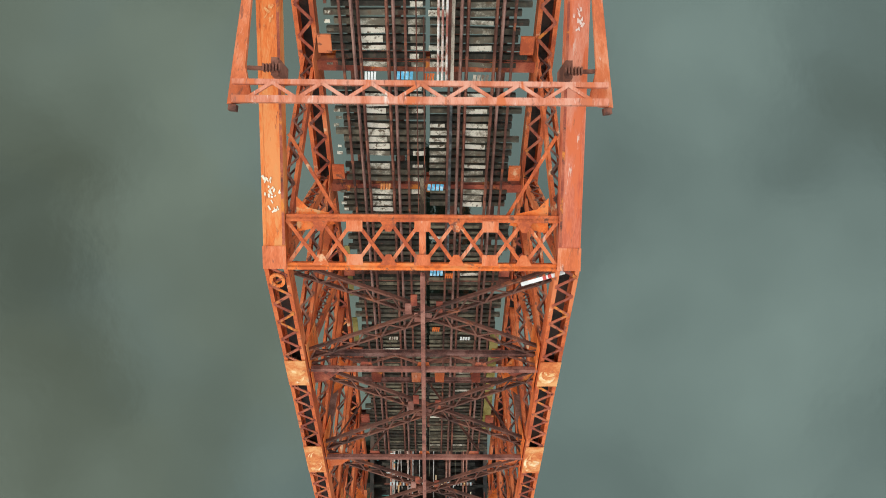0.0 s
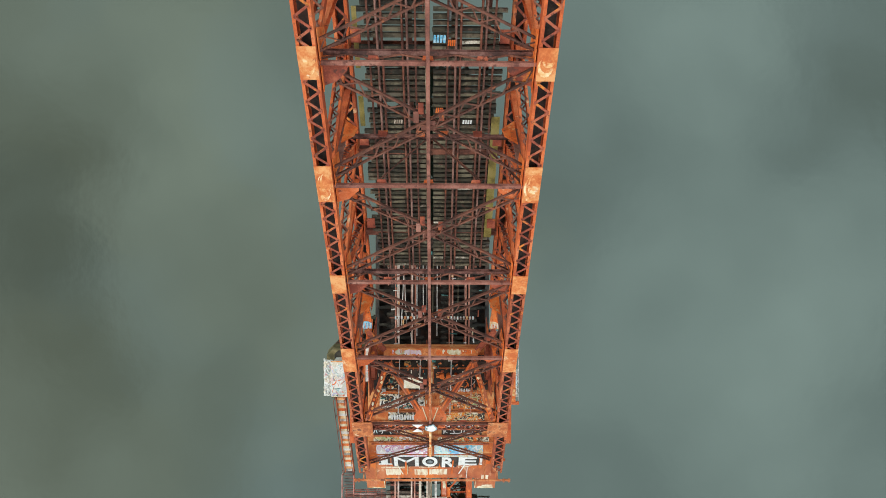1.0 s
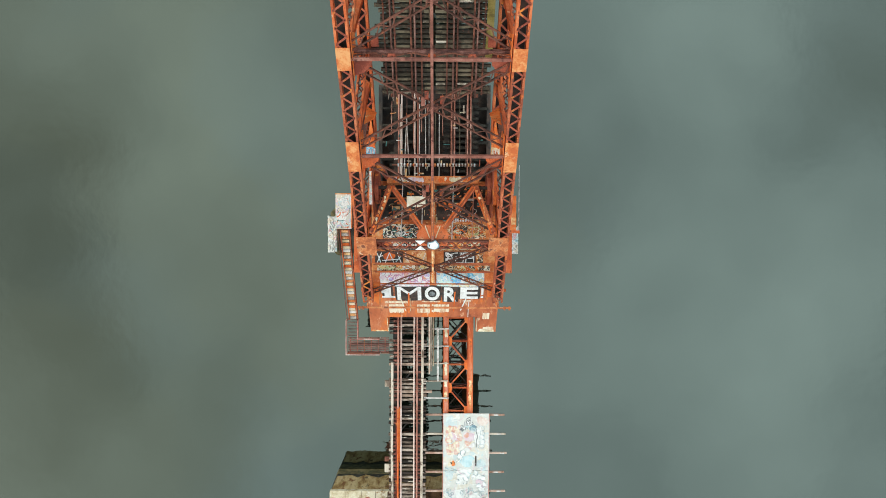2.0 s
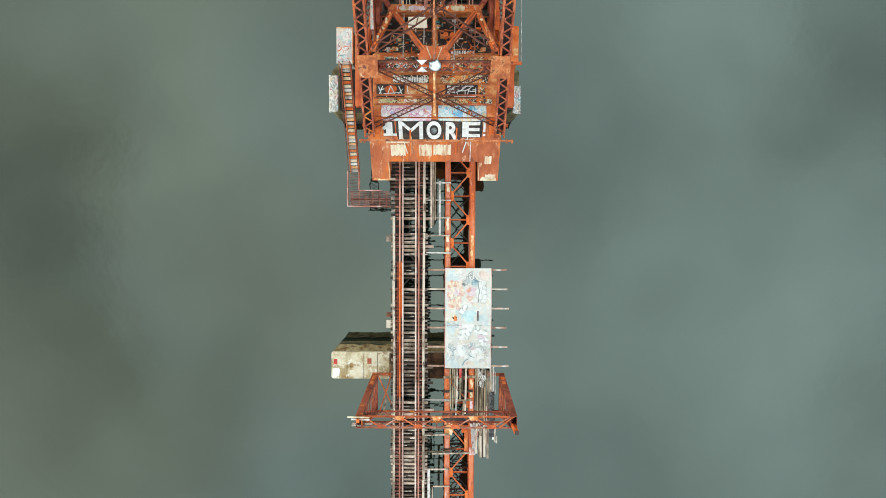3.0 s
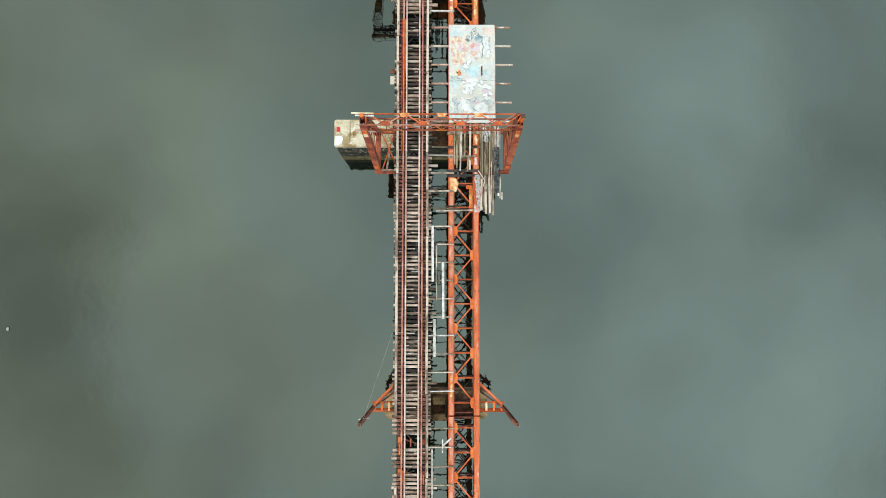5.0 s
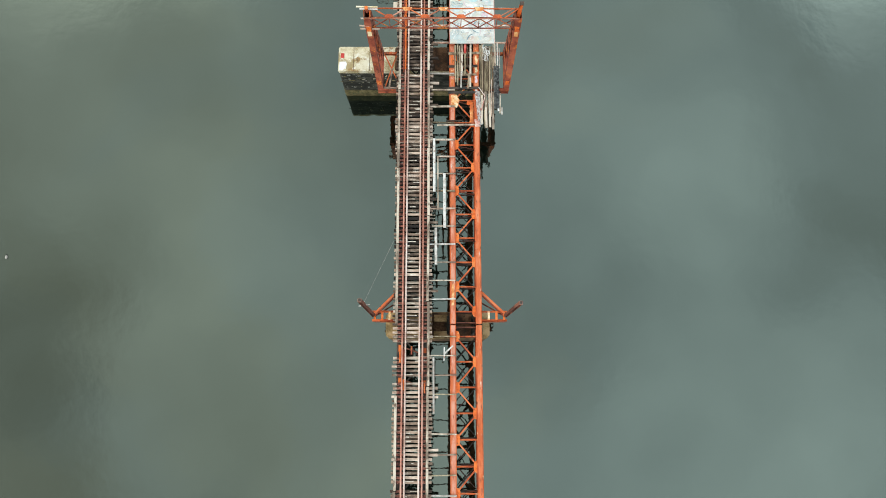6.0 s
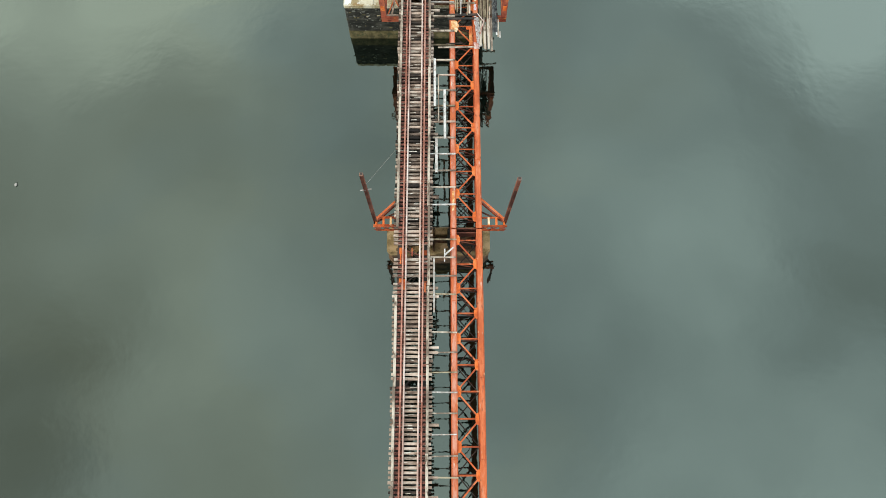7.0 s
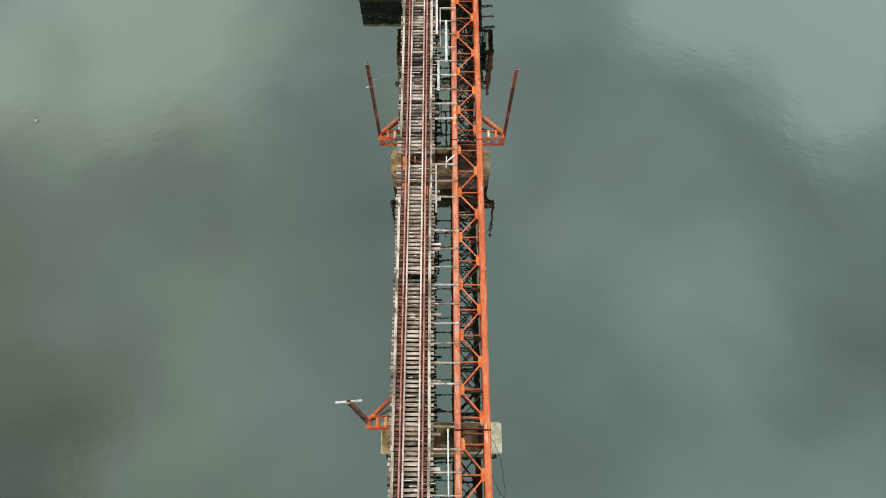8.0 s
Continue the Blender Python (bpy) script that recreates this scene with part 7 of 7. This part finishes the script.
for k in range(bays):
    xa, xb = -5.2 + k * 10.05 / bays, -5.2 + (k + 1) * 10.05 / bays
    s = k % 2
    ya, yb = (GB, GA) if s else (GA, GB)
    beam(gantry, "beam_lacing", (xa, ya, GZ + 0.04), (xb, yb, GZ + 0.04), 0.075, 0.05, FADED if s else ORANGE)
    beam(gantry, "beam_lacing", (xa, GB - 0.03, GZ - 1.2 * s), (xb, GB - 0.03, GZ - 1.2 + 1.2 * s), 0.055, 0.05, REDRUST, up=(0, 1, 0))
    beam(gantry, "beam_strut", (xb, GB - 0.02, GZ - 0.05), (xb, GB - 0.02, GZ - 1.2), 0.05, 0.05, REDRUST, up=(0, 1, 0))
    beam(gantry, "beam_lacing", (xa, yb, GZ - 1.2), (xb, ya, GZ - 1.2), 0.06, 0.05, REDRUST)
    if k < bays - 1:
        yp, wide, narrow = (GA - 0.1, 0.36, 0.2) if s else (GB + 0.1, 0.36, 0.2)
        fl = 0.14 if s else -0.14
        ring = [(xb - wide, yp + fl, GZ + 0.07), (xb + wide, yp + fl, GZ + 0.07), (xb + narrow, yp - fl, GZ + 0.07), (xb - narrow, yp - fl, GZ + 0.07)]
        plate(gantry, "beam_gusset", ring, (0, 0, 0.02), BLEACHED if k in (1, 3, 5) else FADED if k % 2 else ORANGE)
for sx, xt, xb in ((-1, -5.5, -5.22), (1, 5.1, 5.02)):
    # a leg that widens from the beam down to its base
    for ytop, ybot, m in ((GA + 0.02, -45.66, REDRUST), (GB - 0.02, -48.86, REDRUST)):
        beam(gantry, "leg_flange", (xt, ytop, GZ), (xb, ybot, 5.62), 0.46, 0.05, m, up=(0, 1, 0))
    for dx in (-0.2, 0.2):
        ring = [(xt + dx, GA, GZ), (xt + dx, GB, GZ), (xb + dx, -48.8, 5.66), (xb + dx, -48.45, 5.66), (xt + dx, GB + 0.16, GZ - 1.6), (xt + dx, GA - 0.16, GZ - 1.6), (xb + dx, -46.05, 5.66), (xb + dx, -45.7, 5.66)]
        plate(gantry, "leg_side", ring, (0.03, 0, 0), RUST)
        for k in range(8):
            f0, f1 = 0.22 + 0.095 * k, 0.22 + 0.095 * (k + 1)
            p = [Vector((xt + (xb - xt) * f + dx, (GA + (-45.7 - GA) * f) if (k + i) % 2 else (GB + (-48.8 - GB) * f), GZ + (5.66 - GZ) * f)) for i, f in ((0, f0), (1, f1))]
            beam(gantry, "leg_lacing", *p, 0.08, 0.04, REDRUST, up=(1, 0, 0))
    for k in range(3):
        f = (0.1, 0.16, 0.86)[k]
        p = Vector((xt + (xb - xt) * f, GB + (-48.86 - GB) * f - 0.05, GZ + (5.62 - GZ) * f))
        q = Vector((xt + (xb - xt) * (f + 0.06), GB + (-48.86 - GB) * (f + 0.06) - 0.05, GZ + (5.62 - GZ) * (f + 0.06)))
        beam(gantry, "worn_patch", p, q, 0.3, 0.02, BRIGHT if k != 1 else BLEACHED, up=(0, 1, 0))
    for k in range(2):
        f = (0.72, 0.84)[k]
        p = Vector((xt + (xb - xt) * f, GA + (-45.66 - GA) * f + 0.05, GZ + (5.62 - GZ) * f))
        q = Vector((xt + (xb - xt) * (f + 0.08), GA + (-45.66 - GA) * (f + 0.08) + 0.05, GZ + (5.62 - GZ) * (f + 0.08)))
        beam(gantry, "worn_patch", p, q, 0.26, 0.02, BRIGHT, up=(0, 1, 0))
    x_in = -3.5 if sx < 0 else 2.75
    beam(gantry, "foot_beam", (x_in, -45.68, 5.5), (xb + sx * 0.24, -45.68, 5.5), 0.2, 0.24, ORANGE if sx < 0 else REDRUST, "ibeam")
    beam(gantry, "foot_beam", (x_in, -48.86, 5.32), (xb + sx * 0.24, -48.86, 5.32), 0.22, 0.6, REDRUST, "ibeam")
    beam(gantry, "foot_beam", (xb, -45.7, 5.5), (xb, -48.84, 5.5), 0.4, 0.24, REDRUST, "ibeam")
    if sx < 0:
        beam(gantry, "foot_board", (-5.15, -48.78, 5.68), (-3.85, -48.82, 5.68), 0.16, 0.06, PALETIE, "worn")
        beam(gantry, "stay", (-5.0, -45.75, 5.66), (-3.6, -48.7, 5.66), 0.10, 0.06, ORANGE)
        beam(gantry, "stay", (-3.9, -45.75, 5.70), (-4.85, -48.7, 5.70), 0.10, 0.06, ORANGE)
        beam(gantry, "stay", (-4.55, -48.9, 5.66), (-4.25, -47.4, 6.3), 0.14, 0.06, PALETIE)
        beam(gantry, "leg_tip", (xt, -46.9, GZ), (xt - 0.02, -46.85, GZ + 0.35), 0.22, 0.22, REDRUST, "ibeam")
    else:
        beam(gantry, "leg_tip", (xt - 0.05, GB + 0.2, GZ - 0.3), (xt + 0.02, -47.2, GZ + 1.5), 0.24, 0.26, BRIGHT, "ibeam")
        block(gantry, "tip_cap", xt - 0.11, xt + 0.15, -47.33, -47.07, GZ + 1.5, GZ + 1.58, DARKSTEEL)
        beam(gantry, "leg_brace", (xt, GA, GZ - 0.05), (xt - 1.0, GB, GZ + 0.02), 0.08, 0.05, ORANGE)
for x0, x1, yy, zz, m in ((-6.25, -4.75, -46.62, 13.86, WHITECON), (-6.0, -4.75, -46.78, 13.84, PALE), (-5.95, -5.2, -47.30, 13.5, PALE), (-6.1, -5.4, -47.50, 12.9, PALETIE), (-6.1, -4.7, -47.50, 12.5, PALETIE)):
    beam(gantry, "step_board", (x0, yy, zz), (x1, yy - 0.03, zz), 0.10, 0.05, m)
beam(gantry, "step_bracket", (-5.75, -46.6, 13.8), (-5.75, -47.5, 12.6), 0.06, 0.06, REDRUST)
beam(gantry, "step_bracket", (-5.3, -46.6, 13.8), (-5.3, -47.4, 13.5), 0.10, 0.06, BRIGHT)
block(gantry, "insulator", -5.62, -5.42, -46.95, -46.72, 13.88, 14.1, BRIGHT)
for x0 in (3.95, 4.35):
    beam(gantry, "drain_pipe", (x0, -46.4, 6.3), (x0, -45.2, 6.3), 0.05, 0.05, PALETIE, "round")


# ---- wire posts on outrigger brackets ----
def wire_post(yc, sx, xin, lean_x, lean_y, high, arm):
    xo = -5.35 if sx < 0 else 4.55
    ob = thing("wire_post", (xo, yc, 5.5), "rusted wire post leaning outward on an orange outrigger bracket", "wire post", "wire posts along the approach")
    for yy, h in ((yc - 0.3, 0.22), (yc + 0.35, 0.16)):
        beam(ob, "bracket_beam", (xin, yy, 5.5), (xo + sx * 0.2, yy, 5.5), 0.14, h, ORANGE, "angle")
    for k in range(3):
        xk = xin + (xo - xin) * (0.35 + 0.32 * k)
        beam(ob, "bracket_tie", (xk, yc - 0.3, 5.52), (xk, yc + 0.35, 5.52), 0.16, 0.08, BRIGHT if k else BLEACHED)
    beam(ob, "bracket_stay", (xin, yc + 1.95, 5.55), (xo, yc + 0.2, 5.55), 0.17, 0.05, ORANGE)
    beam(ob, "bracket_stay", (xin, yc + 1.75, 5.3), (xo, yc + 0.05, 5.3), 0.08, 0.3, REDRUST)
    beam(ob, "bracket_stay", (xin, yc + 1.2, 4.6), (xo, yc, 5.4), 0.1, 0.1, RUST)
    span = abs(xo + sx * 0.2 - xin)
    for k in range(3):
        xa, xb = xin + sx * span * k / 3, xin + sx * span * (k + 1) / 3
        beam(ob, "face_lacing", (xa, yc - 0.34, 5.4), (xb, yc - 0.34, 4.6), 0.08, 0.04, REDRUST, up=(0, 1, 0))
        beam(ob, "face_lacing", (xa, yc - 0.36, 4.6), (xb, yc - 0.36, 5.4), 0.08, 0.04, ORANGE, up=(0, 1, 0))
    beam(ob, "face_plate", (xo - sx * 0.18, yc - 0.38, 5.42), (xo - sx * 0.10, yc - 0.38, 4.5), 0.4, 0.03, REDRUST, up=(0, 1, 0))
    beam(ob, "bracket_beam", (xin, yc - 0.33, 4.5), (xo + sx * 0.05, yc - 0.33, 4.5), 0.12, 0.14, ORANGE)
    foot = Vector((xo + sx * 0.05, yc + 0.02, 5.0))
    tip = Vector((xo + sx * lean_x, yc + lean_y, high))
    beam(ob, "post", foot, tip, 0.2, 0.24, RUST, "ibeam", (1, 0, 0))
    cap = block(ob, "post_cap", tip.x - 0.125, tip.x + 0.125, tip.y - 0.125, tip.y + 0.125, tip.z, tip.z + 0.10, PINKWOOD if sx < 0 else DARKRAIL, "worn post cap", 0.03)
    # flat black block in place of the shaded hollow of the post
    block(cap, "cap_hole_shade", tip.x - 0.085, tip.x + 0.085, tip.y - 0.07, tip.y + 0.10, tip.z + 0.08, tip.z + 0.106, BLACK)
    if 0 < arm < 0.9:
        p = foot.lerp(tip, 0.8)
        beam(ob, "wire", p, (-3.95, yc + 5.7, 6.2), 0.016, 0.016, PALE, "round")
    if arm:
        p = foot.lerp(tip, arm)
        reach = 0.75 if arm > 0.9 else 0.38
        beam(ob, "cross_arm", p + Vector((-reach, -0.04, 0.05)), p + Vector((reach, 0.08, 0.05)), 0.11 if arm > 0.9 else 0.06, 0.08, PALE)
    return ob


wire_post(-67.4, -1, -3.6, 0.12, 0.25, 14.0, 0.72)
wire_post(-67.4, 1, 2.7, 0.24, 0.16, 13.5, 0.0)
wire_post(-89.9, -1, -3.6, 0.38, 0.30, 12.5, 0.98)

# ---- a float adrift beside the bridge ----
drift = thing("float", (-38.3, -61.7, -0.85), "small white float drifting on the river", "float")
bm = bmesh.new()
bmesh.ops.create_icosphere(bm, subdivisions=2, radius=0.12)
bmesh.ops.scale(bm, vec=(1.0, 1.5, 0.6), verts=bm.verts)
bmesh.ops.translate(bm, vec=(-38.3, -61.7, -0.8), verts=bm.verts)
part(drift, "body", bm, PALE)
beam(drift, "eye_bolt", (-38.3, -61.55, -0.78), (-38.3, -61.45, -0.75), 0.05, 0.05, DARKSTEEL, "round")

# ---- loose cable over the girder's edge ----
cable = thing("loose_cable", (3.2, -91.6, 5.8), "thin black cable hanging loose from the girder", "cable")
bm = bmesh.new()
pts = [Vector((2.7, -90.9, 5.86)), Vector((3.0, -91.2, 5.75)), Vector((3.4, -92.0, 5.0)), Vector((3.65, -92.8, 4.0)), Vector((3.85, -93.6, 2.6)), Vector((4.05, -94.3, 1.0)), Vector((4.15, -94.6, -0.8))]
for p, q in zip(pts, pts[1:]):
    put_profile(bm, OUTLINES["round"], p, q, 0.035, 0.035, (1, 0, 0))
part(cable, "cord", bm, BLACK)
